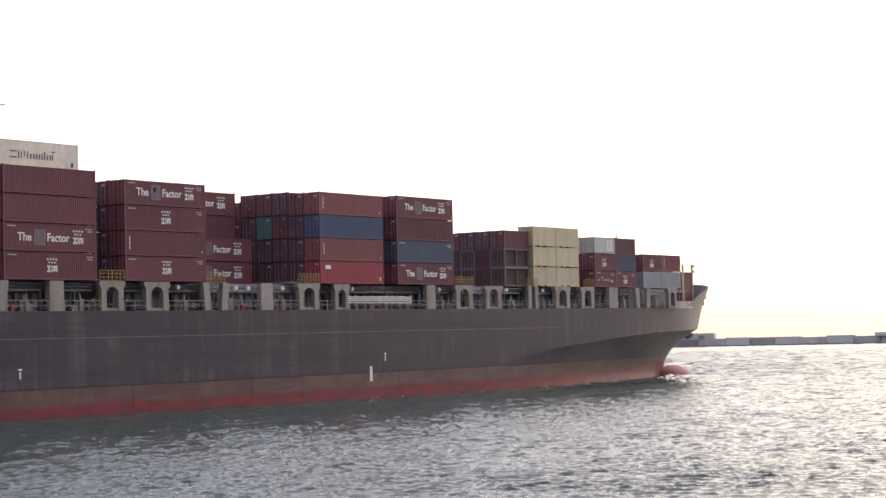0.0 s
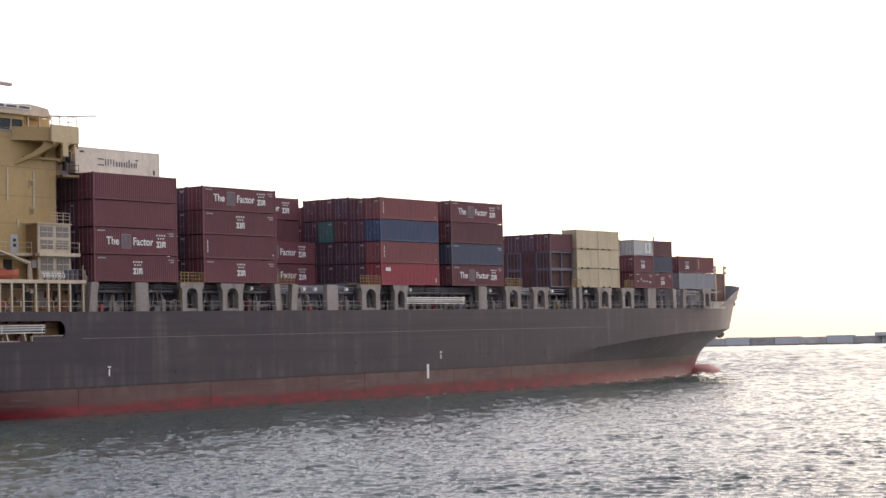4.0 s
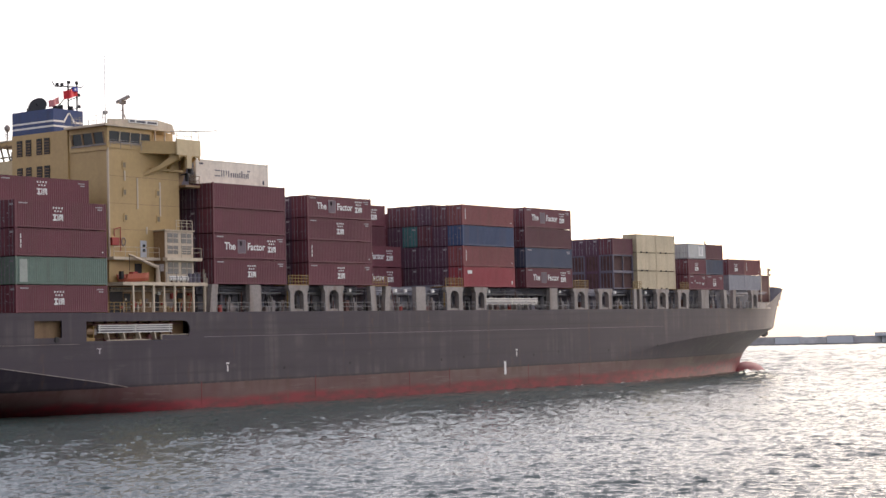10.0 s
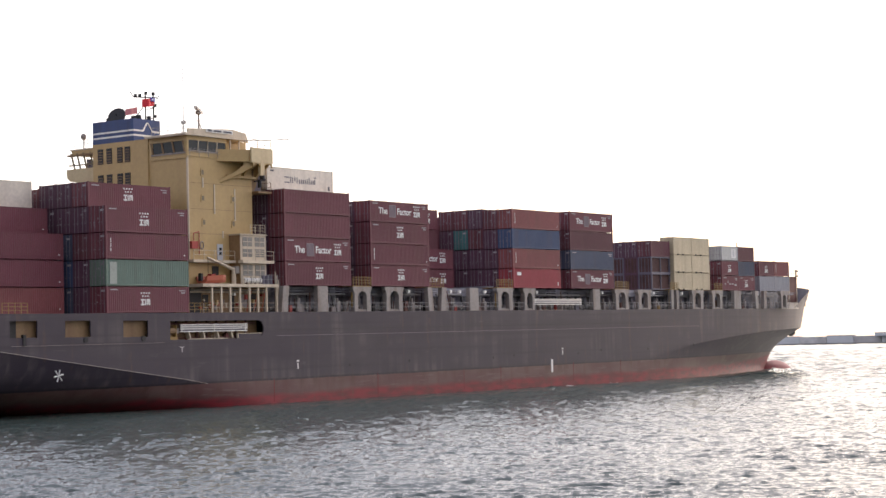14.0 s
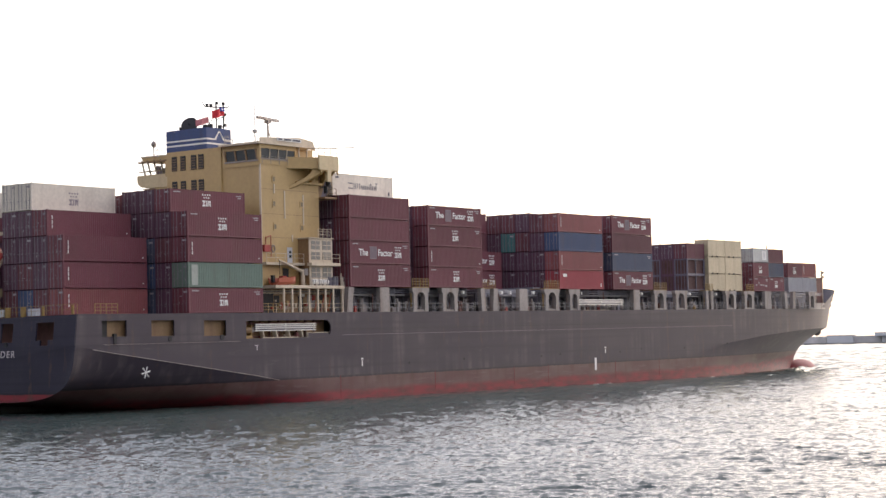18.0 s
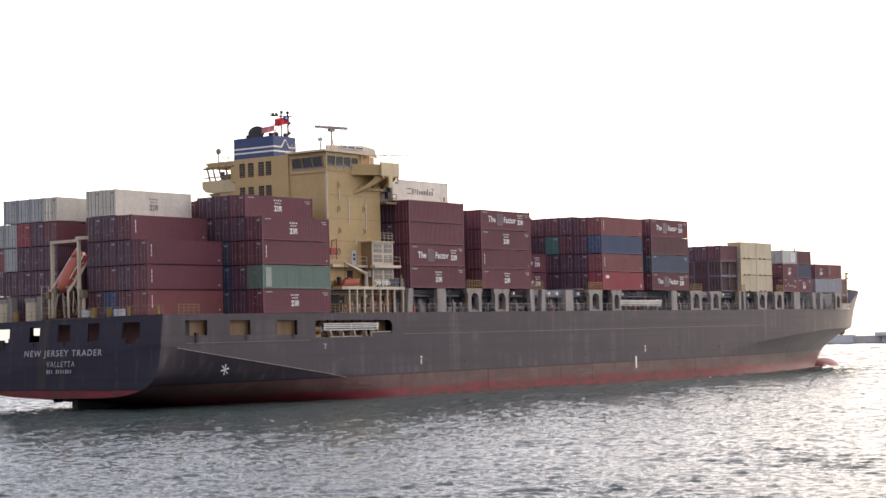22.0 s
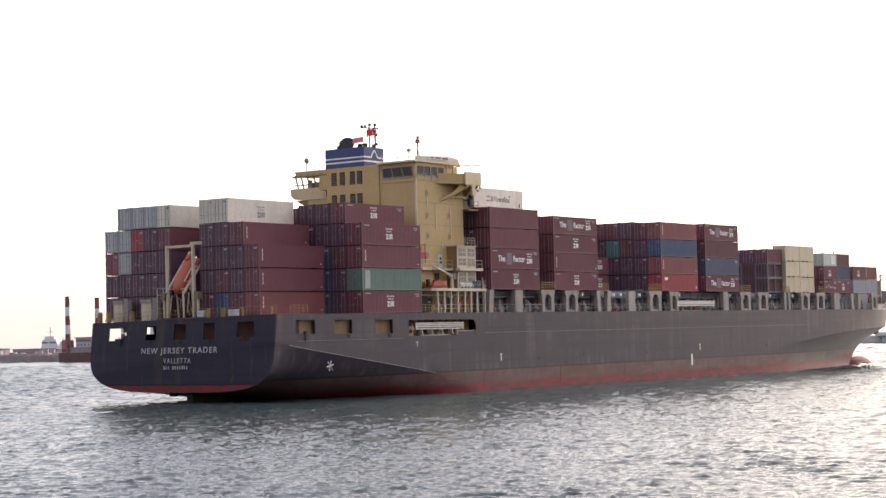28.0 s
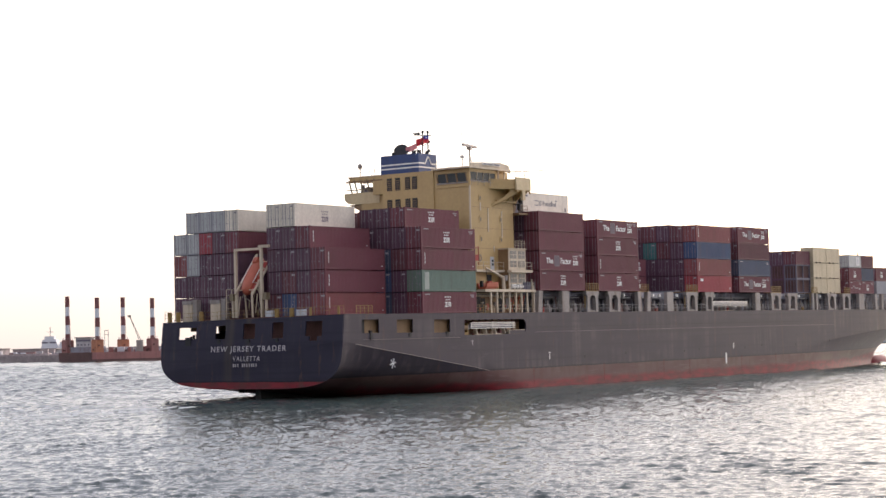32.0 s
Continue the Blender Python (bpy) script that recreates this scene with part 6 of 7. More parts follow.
def build_lifeboat():
    # launching frame and ramp
    davit = tagged(new("lifeboat_davit"), "cream steel free-fall lifeboat launching frame at the stern", "davit")
    for y in (3.5, -0.8):
        bm = bmesh.new()
        box(bm, -27.3, -26.95, y - 0.15, y + 0.15, DECK, 18.9 if y > 0 else 19.3)
        part("leg", bm, M_CREAM, davit)
        bm = bmesh.new()
        tube(bm, (-28.3, 2.6, 13.4) if y > 0 else (-27.8, 0.2, 13.4), (-24.0, 2.6, 18.5) if y > 0 else (-24.0, 0.2, 17.7), 0.17, 6)
        part("ramp_beam", bm, M_CREAM, davit)
        bm = bmesh.new()
        tube(bm, (-26.2, y * 0.6 + 0.5, DECK), (-26.6, 2.6 if y > 0 else 0.2, 15.2), 0.13, 6)
        tube(bm, (-28.0, y * 0.6 + 0.5, DECK), (-27.9, 2.6 if y > 0 else 0.2, 13.7), 0.14, 6)
        part("brace", bm, M_CREAM, davit)
    part_box("crossbar", (-27.3, -26.95, -0.8, 3.65, 18.9, 19.2), M_CREAM, davit)
    part_box("crossbar", (-27.35, -26.85, -2.05, -0.5, 19.15, 19.5), M_CREAM, davit)
    bm = bmesh.new()
    for k in range(5):
        tube(bm, (-27.6 + 0.75 * k, 2.6, 13.9 + 0.9 * k), (-27.6 + 0.75 * k, 0.2, 13.9 + 0.9 * k), 0.07, 5)
    part("ramp_rungs", bm, M_CREAM, davit)
    rails(davit, (-28.1, 4.3, DECK), (-26.0, 4.3, DECK), M_CREAM, bars=(0.6, 1.2, 2.0, 2.8, 3.6), step=0.9, name="access_ladder", r=0.04)
    r = random.Random(6)
    for k in range(12):
        bm = bmesh.new()
        y, z = r.uniform(-1.2, 3.4), DECK + r.uniform(0, 3.0)
        tube(bm, (r.uniform(-28.0, -26.3), y, z), (r.uniform(-28.0, -26.3), y + r.uniform(-1.4, 1.4), z + r.uniform(0.6, 2.6)), r.uniform(0.04, 0.1), 5)
        part("strut", bm, r.choice((M_CREAM, M_DULL, M_PED)), davit)
    for y in (-1.6, 3.9):
        part_box("winch_box", (-27.6, -26.9, y - 0.3, y + 0.3, 12.6, 13.5), M_DULL, davit)
        part_box("winch_stand", (-27.4, -27.1, y - 0.12, y + 0.12, DECK, 12.6), M_CREAM, davit)
    aboard(davit, Matrix.Identity(4))
    boat = tagged(new("lifeboat"), "orange enclosed free-fall lifeboat tilted bow down on its ramp", "lifeboat")
    bm = bmesh.new()
    n = 16
    rows = []
    for j in range(15):
        u = j / 14
        xx = -2.9 + 5.8 * u
        w = 0.82 * (max(0.0, 1 - abs(2 * u - 0.95) ** 2.6)) ** 0.6 + 0.03
        hgt = 1.0 * (max(0.0, 1 - abs(2 * u - 0.95) ** 3)) ** 0.6 + 0.03
        rows.append([bm.verts.new((xx, w * math.copysign(abs(math.cos(a)) ** 0.75, math.cos(a)), hgt * math.copysign(abs(math.sin(a)) ** 0.85, math.sin(a)))) for a in [2 * math.pi * i / n for i in range(n)]])
    for r0, r1 in zip(rows, rows[1:]):
        for i in range(n):
            bm.faces.new((r0[i], r0[(i + 1) % n], r1[(i + 1) % n], r1[i]))
    bm.faces.new(rows[0])
    bm.faces.new(rows[-1][::-1])
    part("hull", bm, M_ORANGE, boat, "orange fibreglass hull", smooth=True)
    bm = bmesh.new()
    box(bm, 1.2, 2.5, -0.42, 0.42, 0.6, 1.15, top=(0.25, -0.35, 0.12, -0.12))
    part("helm_hood", bm, M_ORANGE, boat)
    part_box("stripe", (-2.2, 2.2, -1.1, 1.1, -0.08, 0.08), M_REDP, boat)
    for sgn in (-1, 1):
        part_box("grab_rail", (-1.6, 1.8, sgn * 0.98 - 0.04, sgn * 0.98 + 0.04, 0.52, 0.6), M_WHITE, boat)
    aboard(boat, Matrix.Translation((-26.0, 1.4, 15.7)) @ Matrix.Rotation(radians(-51), 4, "Y"))
    # rescue boat, crane and rafts on the boat deck
    boat = tagged(new("rescue_boat"), "small open orange rescue boat on the boat deck", "boat")
    bm = bmesh.new()
    rows = []
    for j in range(11):
        u = j / 10
        w = 0.85 * min(1.0, 1.15 - max(0, u - 0.45) ** 2 * 3.2)
        rows.append([bm.verts.new((-1.9 + 3.8 * u, yy * w, zz + 0.22 * u * u)) for yy, zz in ((-1, 0.85), (-0.92, 0.35), (-0.5, 0.0), (0.5, 0.0), (0.92, 0.35), (1, 0.85), (0.75, 0.8), (0.6, 0.4), (-0.6, 0.4), (-0.75, 0.8))])
    for r0, r1 in zip(rows, rows[1:]):
        for i in range(10):
            bm.faces.new((r0[i], r0[(i + 1) % 10], r1[(i + 1) % 10], r1[i]))
    bm.faces.new(rows[0])
    bm.faces.new(rows[-1][::-1])
    part("hull", bm, M_ORANGE, boat)
    part_box("console", (-0.6, 0.1, -0.3, 0.3, 0.4, 1.1), M_REDP, boat)
    part_box("outboard", (-2.2, -1.85, -0.2, 0.2, 0.3, 1.15), M_BLACK, boat)
    aboard(boat, Matrix.Translation((5.3, -13.6, 13.66)))
    crane = tagged(new("deck_crane"), "small cream boat crane with a slanting jib", "crane")
    bm = bmesh.new()
    tube(bm, (0, 0, 0), (0, 0, 1.9), 0.28, 10, 0.22)
    part("pedestal", bm, M_CREAM, crane)
    bm = bmesh.new()
    tube(bm, (0.1, 0, 1.6), (-4.3, 0, 2.95), 0.2, 6, 0.1)
    part("jib", bm, M_CREAM, crane)
    part_box("winch", (0.0, 0.6, -0.35, 0.35, 1.2, 2.0), M_PED, crane)
    bm = bmesh.new()
    tube(bm, (-4.2, 0, 2.9), (-4.2, 0, 1.2), 0.03, 5)
    part("fall", bm, M_BLACK, crane)
    aboard(crane, Matrix.Translation((8.75, -13.55, 13.66)))
    for k in range(2):
        raft = tagged(new("life_raft"), "white life raft canister in its cradle on deck", "life raft", group="life rafts")
        bm = bmesh.new()
        tube(bm, (-0.68, 0, 0.42), (0.68, 0, 0.42), 0.32, 12)
        part("canister", bm, M_WHITE, raft)
        for xx in (-0.4, 0.4):
            part_box("cradle", (xx - 0.06, xx + 0.06, -0.34, 0.34, 0, 0.2), M_PED, raft)
            bm = bmesh.new()
            tube(bm, (xx - 0.03, 0, 0.42), (xx + 0.03, 0, 0.42), 0.335, 12)
            part("strap", bm, M_MARKD, raft)
        aboard(raft, Matrix.Translation((10.55 + 1.5 * k, -14.0, 13.66)))
    for k in range(3):
        drum = tagged(new("storage_drum"), "dark grey storage drum beside the life rafts", "drum", group="drums on the boat deck")
        bm = bmesh.new()
        tube(bm, (0, 0, 0), (0, 0, 0.94), 0.29, 12)
        part("shell", bm, M_RACK, drum)
        bm = bmesh.new()
        tube(bm, (0, 0, 0.94), (0, 0, 0.99), 0.3, 12)
        part("lid", bm, M_RACK, drum)
        aboard(drum, Matrix.Translation((13.1 + 0.65 * k, -14.0, 13.66)))


build_lifeboat()


# ---- bow fittings ----
def build_bow():
    tower = part_box("fore_platform", (164.5, 167.6, -9.5, -6.9, 11.2, 16.4), M_DECK, ship, "rust-stained forward platform")
    for xx, yy in ((164.4, -9.6), (167.6, -9.6), (167.6, -6.9)):
        part_box("post", (xx, xx + 0.25, yy, yy + 0.25, 11.2, 17.7), M_CREAM, tower)
    rails(tower, (164.5, -9.6, 16.5), (167.7, -9.6, 16.5), M_CREAM, bars=(0.5, 1.1), step=1.0, name="platform_rail")
    for z in (16.3, 17.2):
        part_box("lamp_box", (167.5, 167.9, -9.9, -9.6, z, z + 0.4), M_CREAM, tower)
    bm = bmesh.new()
    tube(bm, (0, 0, 0), (0, 0, 1.0), 0.12, 6, 0.05)
    mast = part("fore_light", bm, M_BLACK, ship)
    mast.location = (139.8, -11.4, Z1 + 7.47)
    for y in (-5.0, -2.0, 2.0, 5.0):
        bm = bmesh.new()
        tube(bm, (172, y, 11.2), (172, y, 12.3), 0.4, 10)
        tube(bm, (172.0, y - 0.8, 12.0), (172.0, y + 0.8, 12.0), 0.55, 10)
        part("mooring_winch", bm, M_COAM, ship)
    for sgn in (-1, 1):
        y = sgn * (bow_breadth(171.0, 5.9) + 0.2)
        bm = bmesh.new()
        box(bm, 170.9, 171.4, y - 0.25, y + 0.25, 5.6, 7.0)
        prism(bm, [(169.8, 6.3), (172.4, 6.3), (172.2, 5.8), (171.1, 5.4), (170.0, 5.8)], "y", y - 0.3, y + 0.3)
        part("anchor", bm, M_BLACK, ship, "black anchor housed at the bow")
        bm = bmesh.new()
        y = sgn * (bow_breadth(172.0, 11.2))
        tube(bm, (172.0, y - 0.1, 11.2), (172.0, y + 0.1, 11.2), 0.3, 12)
        part("fairlead", bm, M_BLACK, ship)
    for k in range(1):
        part_box("name_bar", (173.0, 173.4, -bow_breadth(173.0, 12.3) - 0.05, -bow_breadth(173.4, 12.3), 12.0, 12.6), M_MARK, ship)


build_bow()


# ---- bow wave and wake, riding with the ship ----
def scatter_foam(name, label, spots):
    """Flat ragged flakes of foam, each with a little thickness."""
    bm = bmesh.new()
    r = random.Random(8)
    for x, y, z, s, stretch in spots:
        n = 7
        a0 = r.uniform(0, 6.28)
        ring = [(x + stretch * s * math.cos(a0 + 6.283 * i / n) * r.uniform(0.5, 1.2), y + s * math.sin(a0 + 6.283 * i / n) * r.uniform(0.5, 1.2)) for i in range(n)]
        ring.sort(key=lambda p: math.atan2(p[1] - y, p[0] - x))
        lo = [bm.verts.new((*p, z - 0.1)) for p in ring]
        hi = [bm.verts.new((x + (p[0] - x) * 0.8, y + (p[1] - y) * 0.8, z + 0.03)) for p in ring]
        for i in range(n):
            bm.faces.new((lo[i], lo[(i + 1) % n], hi[(i + 1) % n], hi[i]))
        bm.faces.new(hi)
    ob = tagged(new(name, mesh_of(name, bm, M_FOAM)), label, "foam", kind="stuff")
    return aboard(ob, TRIM.inverted())


def build_waves():
    r = random.Random(21)
    spots = []
    for _ in range(170):
        x = r.uniform(70, 175)
        spots.append((x, -bow_breadth(x, 0.2) - 0.08 - abs(r.gauss(0, 0.12)), 0.03, r.uniform(0.02, 0.06), r.uniform(6, 16)))
    for _ in range(45):
        x = r.uniform(120, 176)
        spots.append((x, -bow_breadth(x, 0.3) - abs(r.gauss(0, 0.35)), 0.03, r.uniform(0.04, 0.14), r.uniform(2, 5)))
    for _ in range(60):
        spots.append((r.gauss(175.5, 1.6), r.uniform(-3.0, 3.0), 0.05, r.uniform(0.1, 0.35), r.uniform(1.2, 2.2)))
    scatter_foam("bow_foam", "white flecks of foam along the waterline", spots)
    spots = []
    for _ in range(420):
        d = r.uniform(34, 110)
        lane = r.choice((-9.5, -9, -6.5, 0, 3, 8, 10.5))
        spots.append((-18 - d, lane * (1 + d * 0.012) + r.gauss(0, 0.35 + d * 0.008), 0.17, r.uniform(0.03, 0.1), r.uniform(5, 18)))
    scatter_foam("wake_foam", "broken streaks of foam in the wake", spots)
    # low rolling crests off the bow, in the water's own surface
    bm = bmesh.new()
    for side in (-1, 1):
        for q, (off, amp, lag) in enumerate(((1.0, 0.5, 0), (4.6, 0.36, 9), (8.6, 0.24, 20))):
            rows = []
            for i in range(60):
                u = i / 59
                x = 189 - lag - 52 * u
                y0 = max(0.2, bow_breadth(min(x, 172), 0.0) if x < 172 else 0.2) + off + 4.0 * u
                swell = amp * math.sin(math.pi * min(1, u * 1.1)) ** 0.7 * (1 + 0.35 * math.sin(i * 1.7 + q) + 0.2 * math.sin(i * 3.1))
                rows.append([bm.verts.new((x + 0.3 * math.sin(i * 2.3 + j), side * (y0 + (j - 4) * 0.42), -0.16 + swell * math.exp(-((j - 4) / 1.9) ** 2) * (1 + 0.15 * math.sin(3 * j + i)))) for j in range(9)])
            for r0, r1 in zip(rows, rows[1:]):
                for j in range(8):
                    bm.faces.new((r0[j], r0[j + 1], r1[j + 1], r1[j]))
    for q, (y0, y1, amp) in enumerate(((-11, -19, 0.3), (-4, -9, 0.22), (2, 1, 0.2), (9, 13, 0.26))):      # ridges left astern
        rows = []
        for i in range(70):
            u = i / 69
            rise = amp * min(1, 6 * u) * (1 - 0.6 * u) * (1 + 0.45 * math.sin(i * 1.3 + q) + 0.3 * math.sin(i * 2.9))
            rows.append([bm.verts.new((-27 - 75 * u + 0.5 * math.sin(i * 2.1 + j), y0 + (y1 - y0) * u + (j - 4) * 0.5 + 0.5 * math.sin(i * 0.9 + q), -0.12 + rise * math.exp(-((j - 4) / 1.9) ** 2))) for j in range(9)])
        for r0, r1 in zip(rows, rows[1:]):
            for j in range(8):
                bm.faces.new((r0[j], r0[j + 1], r1[j + 1], r1[j]))
    ob = tagged(new("bow_wave", mesh_of("bow_wave", bm, water.data.materials[0], smooth=True)), "low dark waves rolling off the stem and left astern", "wave", kind="stuff")
    aboard(ob, TRIM.inverted())


build_waves()


# ---- flags ----
def flag(name, label, w, h, material, canton=None):
    ob = tagged(new(name), label, "flag")
    strips = 8
    for k in range(strips):
        bm = bmesh.new()
        x0, x1 = -w * k / strips, -w * (k + 1) / strips
        y0, y1 = 0.14 * w * math.sin(k * 0.95) * k / strips, 0.14 * w * math.sin((k + 1) * 0.95) * (k + 1) / strips
        d0, d1 = -0.06 * k, -0.06 * (k + 1)
        vs = [(x0, y0, d0), (x1, y1, d1), (x1, y1, h + d1), (x0, y0, h + d0)]
        lo = [bm.verts.new(v) for v in vs]
        hi = [bm.verts.new((v[0], v[1] + 0.02, v[2])) for v in vs]
        for i in range(4):
            bm.faces.new((lo[i], lo[(i + 1) % 4], hi[(i + 1) % 4], hi[i]))
        bm.faces.new(lo[::-1])
        bm.faces.new(hi)
        part("cloth", bm, material, ob)
    if canton:
        bm = bmesh.new()
        box(bm, -0.42 * w, -0.02, -0.09, 0.08, 0.5 * h, 0.96 * h)
        part("canton", bm, canton, ob, "blue corner with a white disc")
        bm = bmesh.new()
        tube(bm, (-0.22 * w, -0.1, 0.73 * h), (-0.22 * w, 0.09, 0.73 * h), 0.13 * h, 10)
        part("disc", bm, M_WHITE, ob)
    bm = bmesh.new()
    tube(bm, (0.03, 0.01, -1.1), (0.03, 0.01, h + 0.15), 0.025, 5)
    part("halyard", bm, M_BLACK, ob)
    return ob


FLAGS = ((flag("courtesy_flag", "red flag with a blue corner flying from the mast", 2.1, 0.95, M_FLAGR, M_FLAGB), (9.15, -1.2, 35.05)),
         (flag("house_flag", "faded pink flag flying over the funnel", 1.8, 0.75, M_FLAGP), (6.5, -1.0, 33.95)))


# ---- far shores ----
def build_shores():
    # breakwater in caissons of uneven height and tone
    base = bmesh.new()
    prism(base, [(80, 1191), (178, 1152), (222, 1134), (374, 1059), (801, 854), (805, 868), (377, 1074), (224, 1149), (80, 1208)], "z", -3, 0.8)
    wall = tagged(new("breakwater", mesh_of("breakwater", base, M_ROCK)), "long pale concrete breakwater across the harbour mouth", "breakwater", kind="structure")
    line = ((80, 1193), (178, 1154), (222, 1136), (374, 1062), (801, 857))
    r = random.Random(4)
    pieces = []
    for (xa, ya), (xb, yb) in zip(line, line[1:]):
        n = max(1, round(math.hypot(xb - xa, yb - ya) / 17))
        for k in range(n):
            pieces.append((xa + (xb - xa) * k / n, ya + (yb - ya) * k / n, xa + (xb - xa) * (k + 1) / n, ya + (yb - ya) * (k + 1) / n))
    for k, (xa, ya, xb, yb) in enumerate(pieces):
        h = r.choice((4.75, 4.9, 4.95, 5.1)) + (0.3 if k % 5 == 2 else 0)
        bm = bmesh.new()
        prism(bm, [(xa + 0.2, ya), (xb - 0.2, yb), (xb + 4, yb + 9), (xa + 4, ya + 9)], "z", 0.7, h)
        c = part("caisson", bm, r.choice((M_CONC, M_CONC, M_HAZY, M_COAM)), wall)
        if k % 2 == 0:
            bm = bmesh.new()
            prism(bm, [(xa + 0.4, ya + 2.0), (xb - 0.4, yb + 2.0), (xb + 3, yb + 8), (xa + 3, ya + 8)], "z", h, h + 0.6)
            part("parapet", bm, M_CONC, c)
    bm = bmesh.new()
    prism(bm, [(133, 1177), (172, 1161), (175, 1171), (137, 1187)], "z", 4.6, 8.65)
    shed = tagged(new("harbour_shed", mesh_of("harbour_shed", bm, M_CONC)), "flat-roofed grey shed on the breakwater", "building")
    for k in range(4):
        xa = 137 + k * 8.4
        part_box("door", (xa, xa + 3.6, 1175.6 - (xa - 133) * 0.41 - 2.0, 1175.4 - (xa - 133) * 0.41, 4.7, 7.2), M_COAM, shed)
    bm = bmesh.new()
    prism(bm, [(263, 1111), (270, 1107), (273, 1113), (266, 1117)], "z", 4.6, 6.9)
    tagged(new("breakwater_hut", mesh_of("breakwater_hut", bm, M_HAZY)), "small pale hut on the breakwater", "building")
    # far quay with its edge, sheds and a pale ship behind
    bm = bmesh.new()
    prism(bm, [(-900, 1100), (-60, 1045), (-60, 1500), (-900, 1500)], "z", -2, 3.9)
    quay = tagged(new("quay", mesh_of("quay", bm, M_QUAY)), "low brown stone quay along the far shore", "quay", kind="structure")
    for k in range(14):
        xa = -420 + k * 21
        ya = 1100 - (xa + 900) * 55 / 840
        part_box("fender_wall", (xa, xa + 20.4, ya + 1.5, ya + 12, 3.9, 4.6 + 0.3 * (k % 3)), M_QUAY, quay)
    r = random.Random(12)
    for k in range(46):
        x, w = -330 + k * 4.1 + r.uniform(-2, 2), r.uniform(1.5, 6.5)
        y = 1064 + r.uniform(2, 30)
        pile = tagged(new("goods_pile"), "weathered pile of goods stacked on the quay", "cargo", group="goods on the quay")
        part_box("stack", (x, x + w, y, y + 3, 3.8, 4.6 + r.uniform(0.6, 3.0)), r.choice((M_QUAY, M_PED, M_CONC, M_BARGE, M_RACK, M_HAZY)), pile)
        part_box("cover", (x - 0.2, x + w * 0.6, y - 0.2, y + 3.2, 3.8, 4.4 + r.uniform(0.3, 1.4)), r.choice((M_QUAY, M_COAM, M_DECK)), pile)
    for k, (x, y, w, d, h) in enumerate(((-262, 1100, 26, 20, 7.6), (-236, 1102, 30, 16, 7.2), (-300, 1104, 30, 22, 8.2), (-205, 1120, 40, 16, 7.6), (-150, 1120, 46, 16, 7.4))):
        ob = tagged(new("quay_shed"), "long low pale shed behind the quay", "building", group="sheds on the quay")
        part_box("wall", (x, x + w, y, y + d, 3.8, h), M_CONC if k % 2 else M_QUAY, ob)
        part_box("roof", (x - 0.5, x + w + 0.5, y - 0.5, y + d + 0.5, h, h + 0.5), M_PED, ob)
    ob = tagged(new("moored_vessel"), "pale grey vessel moored behind the quay", "vessel")
    bm = bmesh.new()
    prism(bm, [(-262, 5), (-232, 5), (-228, 8.6), (-262, 8.2)], "y", 1140, 1150)
    part("hull", bm, M_HAZY, ob)
    part_box("wheelhouse", (-254, -243, 1141, 1149, 8.0, 13.6), M_HAZY, ob, top=(1, -1.5, 0, 0))
    part_box("bridge", (-252, -246, 1142, 1148, 13.6, 15.6), M_HAZY, ob)
    bm = bmesh.new()
    tube(bm, (-249, 1145, 15.5), (-249, 1145, 21.5), 0.25, 6)
    tube(bm, (-251, 1145, 18.5), (-247, 1145, 18.5), 0.15, 5)
    part("mast", bm, M_PED, ob)
    part_box("after_house", (-242.5, -236.0, 1141, 1149, 8.0, 11.8), M_HAZY, ob, top=(0.5, -0.5, 0, 0))
    part_box("funnel", (-239.5, -237.2, 1143, 1147, 11.8, 15.0), M_CONC, ob, top=(0.3, -0.4, 0, 0))
    for x0, x1 in ((-253.5, -249.5), (-248.5, -244.5)):
        part_box("window_row", (x0, x1, 1140.8, 1141, 11.2, 12.2), M_RACK, ob)


build_shores()


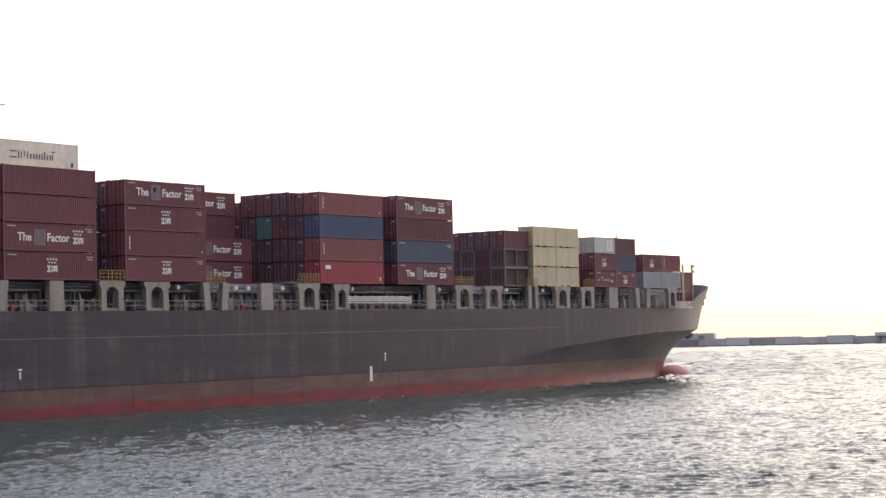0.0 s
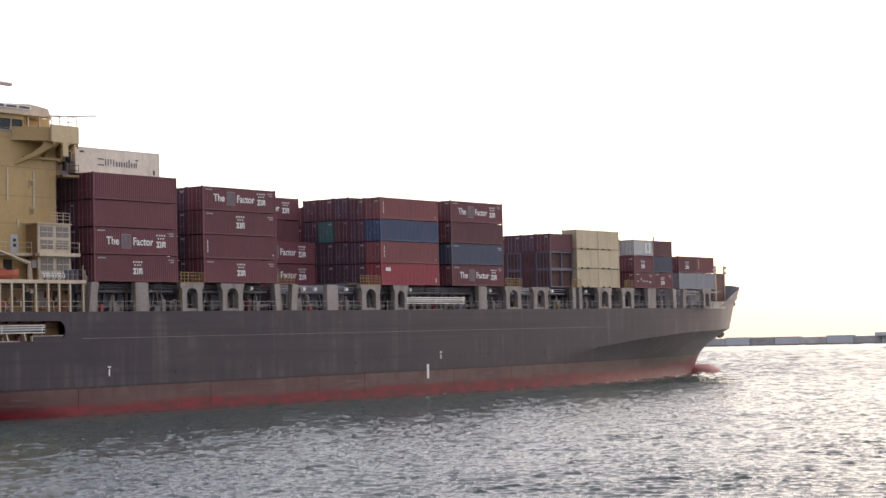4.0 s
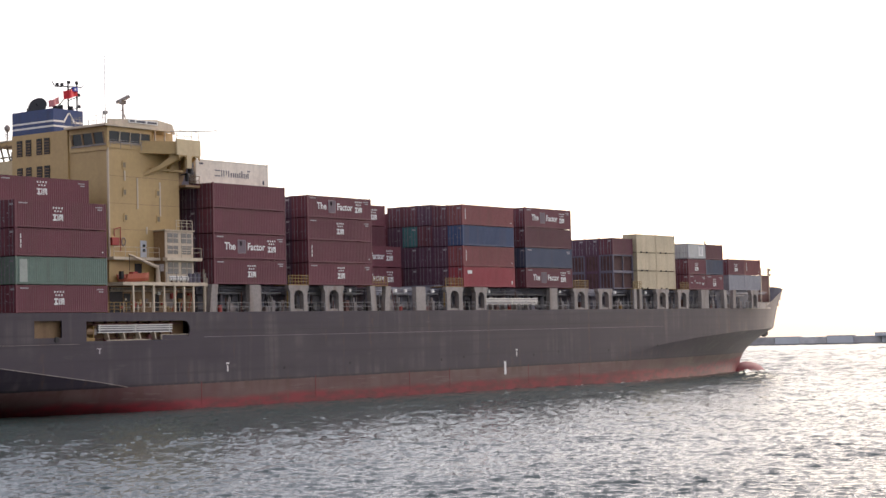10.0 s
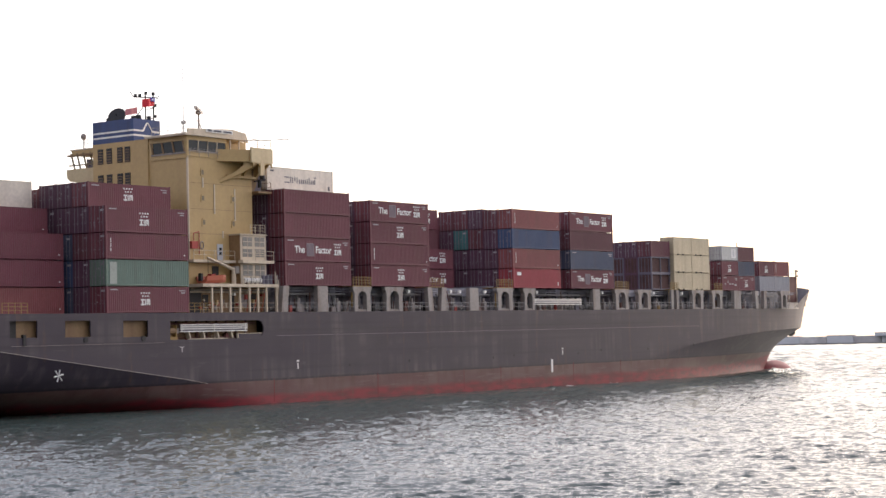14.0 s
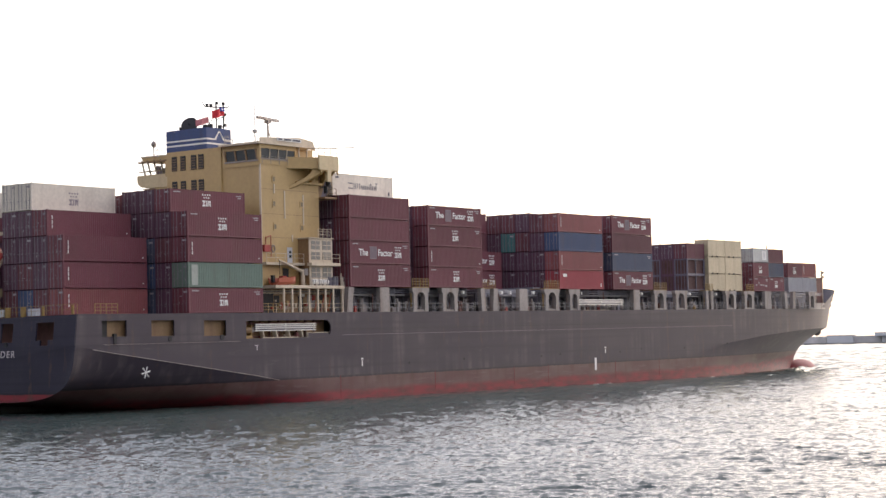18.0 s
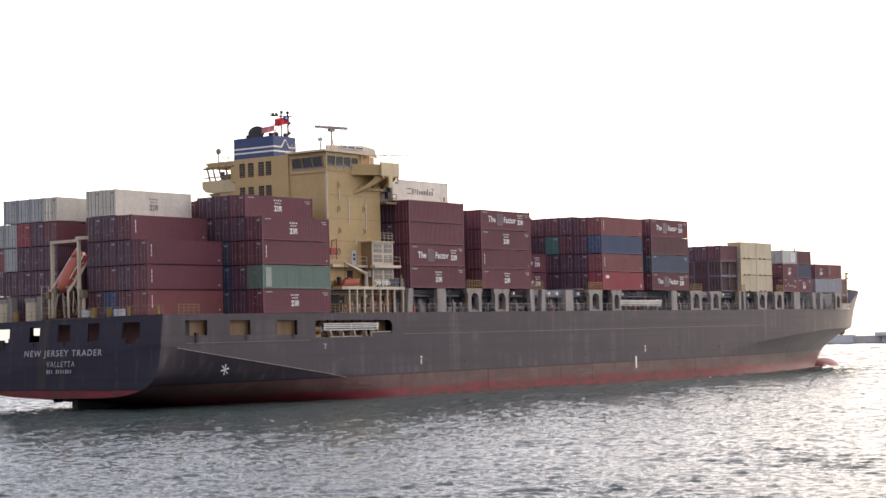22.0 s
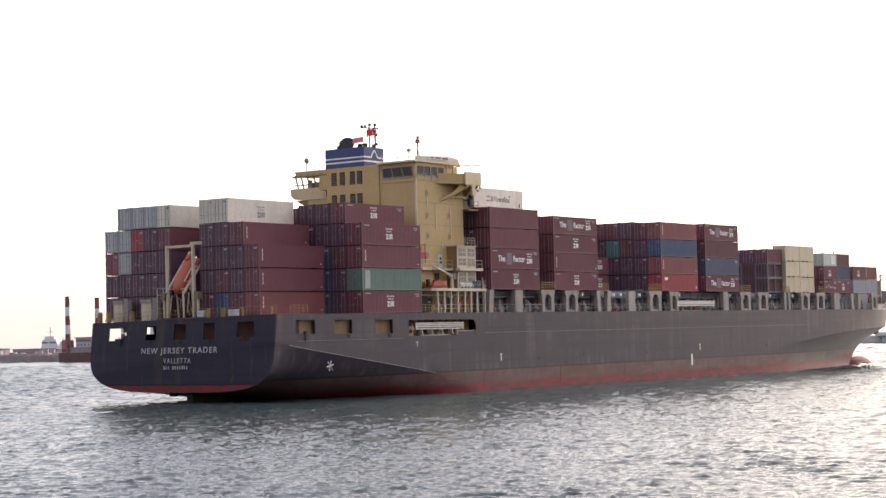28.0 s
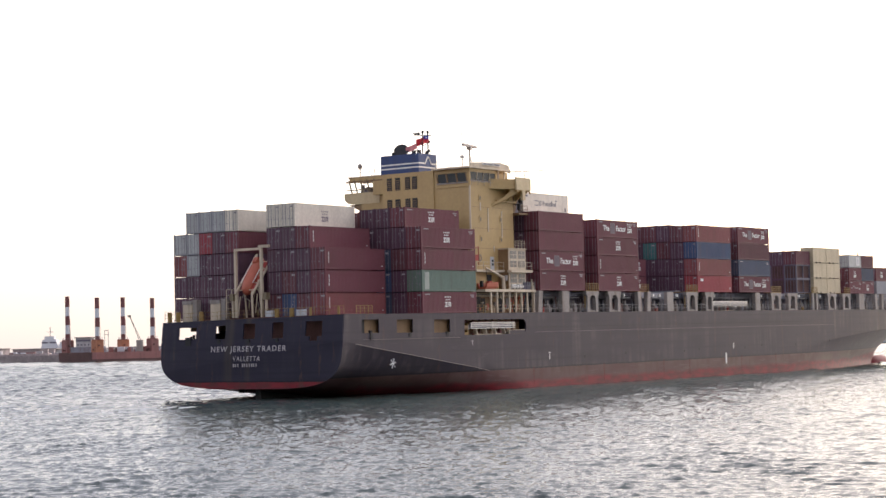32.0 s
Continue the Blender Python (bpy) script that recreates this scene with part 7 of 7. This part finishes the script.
def build_jackup():
    """A work barge on four banded legs."""
    ob = tagged(new("jackup_barge"), "red work barge standing on four red-and-white banded legs", "barge")
    A, B, C, D = (-208.9, 1005), (-188.6, 985), (-182.6, 1030), (-162.7, 1010)
    bm = bmesh.new()
    prism(bm, [(-213.5, 1005.2), (-188.4, 980.4), (-158.3, 1009.8), (-183, 1034.6)], "z", 0.3, 5.2)
    part("hull", bm, M_BARGE, ob, "red-lead barge hull")
    bm = bmesh.new()
    prism(bm, [(-213.7, 1005.0), (-188.4, 980.1), (-158.1, 1009.6), (-183, 1034.8)], "z", -1.0, 1.4)
    part("boot_band", bm, M_BARGED, ob)
    bm = bmesh.new()
    prism(bm, [(-213.9, 1004.9), (-191.5, 983.2), (-191.2, 983.5), (-213.6, 1005.3)], "z", 1.4, 5.25)
    part("fender_side", bm, M_BARGED, ob, "dark tyre-fendered end")
    for (x, y), paint, low in zip((A, B, C, D), (M_BARGE, M_HAZEORANGE, M_HAZEORANGE, M_BARGE), (-0.4, 1.2, 0.0, 1.3)):
        bm = bmesh.new()
        s = 3.4
        prism(bm, [(x - s, y), (x, y - s), (x + s, y), (x, y + s)], "z", 5.2, 11.9)
        house = part("jack_house", bm, paint, ob, "orange jacking house" if paint is M_HAZEORANGE else "dull red jacking house")
        for k in range(3):
            part_box("access_plate", (x - 2.2 + 1.5 * k, x - 1.4 + 1.5 * k, y - 2.9, y - 0.5, 6.2 + 1.2 * k, 7.0 + 1.2 * k), M_BARGED, house)
        for sx in (-2.4, 2.4):
            bm = bmesh.new()
            tube(bm, (x + sx, y, 11.9), (x + sx, y, 13.4), 0.14, 5)
            tube(bm, (x + sx, y - 2.4, 12.9), (x, y - 2.4, 12.9), 0.1, 5)
            part("house_rail", bm, M_PED, house)
        part_box("top_rail", (x - 2.6, x + 2.6, y - 2.6, y + 2.6, 11.9, 12.3), M_BARGE, house)
        z = 12.0
        # white bands in pale grey, haze included in the colour
        for k, (z1, m) in enumerate(((15.2, M_HAZERED), (20.1, M_HAZY), (25.2, M_HAZERED), (30.2, M_HAZY), (36.0, M_HAZERED))):
            bm = bmesh.new()
            tube(bm, (x, y, z), (x, y, z1 - low), 1.25, 14)
            part("leg_band", bm, m, ob)
            z = z1 - low
        bm = bmesh.new()
        tube(bm, (x + 1.6, y, 11.9), (x + 1.35, y, 24), 0.12, 5)
        part("hose", bm, M_BARGE, ob)
    part_box("deckhouse", (-203.0, -194.6, 998, 1006, 5.2, 13.0), M_CONC, ob, "grey deckhouse with dark windows")
    part_box("deckhouse_roof", (-203.6, -194.0, 997.4, 1006.6, 13.0, 13.7), M_PED, ob)
    part_box("window_band", (-202.8, -194.8, 997.8, 998, 11.3, 12.3), M_RACK, ob, "dark bridge windows")
    for z in (6.6, 9.0):
        for k in range(4):
            part_box("window", (-202.2 + k * 1.9, -201.3 + k * 1.9, 997.9, 998, z, z + 0.8), M_RACK, ob)
    part_box("lower_deckhouse", (-205.5, -192.5, 996.5, 998.5, 5.2, 8.2), M_COAM, ob, "grey lower deckhouse")
    r = random.Random(7)
    for k in range(40):
        x = r.uniform(-207, -164)
        y = 1003 + r.uniform(-4, 4) if x < -186 else 1000 + (x + 186) * 0.4 + r.uniform(-2, 4)
        part_box("deck_gear", (x, x + r.uniform(0.6, 2.6), y, y + 1.5, 5.2, 5.2 + r.uniform(0.8, 3.4)), r.choice((M_PED, M_BARGED, M_CONC, M_BARGE, M_COAM, M_HAZY)), ob)
    for x in (-206.5, -191.0):
        bm = bmesh.new()
        tube(bm, (x, 1000, 5.2), (x, 1000, 17.5), 0.12, 5)
        part("deck_mast", bm, M_PED, ob)
    crane = part_box("crane_cab", (-170.6, -167.4, 1003, 1007, 5.2, 11.5), M_PED, ob)
    bm = bmesh.new()
    for dx in (-0.5, 0.5):
        tube(bm, (-168.6 + dx, 1005, 11.0), (-174.4, 1005 + dx, 24.6), 0.16, 5)
    for k in range(9):
        u = k / 9
        tube(bm, (-168.9 - 5.4 * u, 1004.6, 11 + 13.4 * u), (-168.5 - 5.8 * u, 1005.4, 12 + 13.4 * u), 0.1, 4)
    part("crane_jib", bm, M_PED, ob, "lattice crane jib")
    part_box("crane_head", (-175.4, -173.8, 1004.4, 1005.6, 24.2, 25.2), M_BLACK, ob)
    for x in (-182, -177.5):
        part_box("container_hut", (x, x + 3.8, 1008, 1011, 5.2, 8.0), M_HAZY, ob)
    bm = bmesh.new()
    for x in (-186.5, -184.5):
        tube(bm, (x, 995, 5.2), (x, 995, 17.2), 0.15, 5)
    tube(bm, (-186.7, 995, 17.0), (-184.3, 995, 17.0), 0.2, 5)
    tube(bm, (-186.7, 995, 14.8), (-184.3, 995, 14.8), 0.12, 5)
    part("gantry", bm, M_PED, ob)


build_jackup()


# ---- everything that moves ----
SCANNER_AT = Vector((9.4, -8.0, 33.85))


def motions():
    for ob, m in ABOARD:
        walk(ob, [(t, v @ m) for t, v in VOYAGE])
    # the scanner is broadside to the quay at 9.45 s and turns clockwise, half a turn in 1.274 s
    eye_side = math.degrees(math.atan2(190.0, -42.0)) - 54.47 + 90
    walk(scanner, [(k * 0.5, Matrix.Translation(SCANNER_AT) @ Matrix.Rotation(radians(eye_side - (k * 0.5 - 9.45) * 180 / 1.274), 4, "Z")) for k in range(65)])
    for j, (ob, at) in enumerate(FLAGS):
        rows = []
        for k in range(33):
            x, y, heading = (np.interp(k, [c[0] for c in COURSE], [c[i] for c in COURSE]) for i in (1, 2, 3))
            v = Matrix.Translation((x, y, 0)) @ Matrix.Rotation(radians(heading), 4, "Z") @ TRIM
            swing = 14 * math.sin(k * 1.9 + j) + 8 * math.sin(k * 0.7)
            rows.append((k, v @ Matrix.Translation(at) @ Matrix.Rotation(radians(swing), 4, "Z") @ Matrix.Rotation(radians(5 * math.sin(k * 2.3)), 4, "Y")))
        walk(ob, rows)
    drift = Vector((-0.35, -0.28, 0))
    walk(water, [(t, Matrix.Translation(drift * (t - 16))) for t in (0, 8, 16, 24, 32)])


motions()
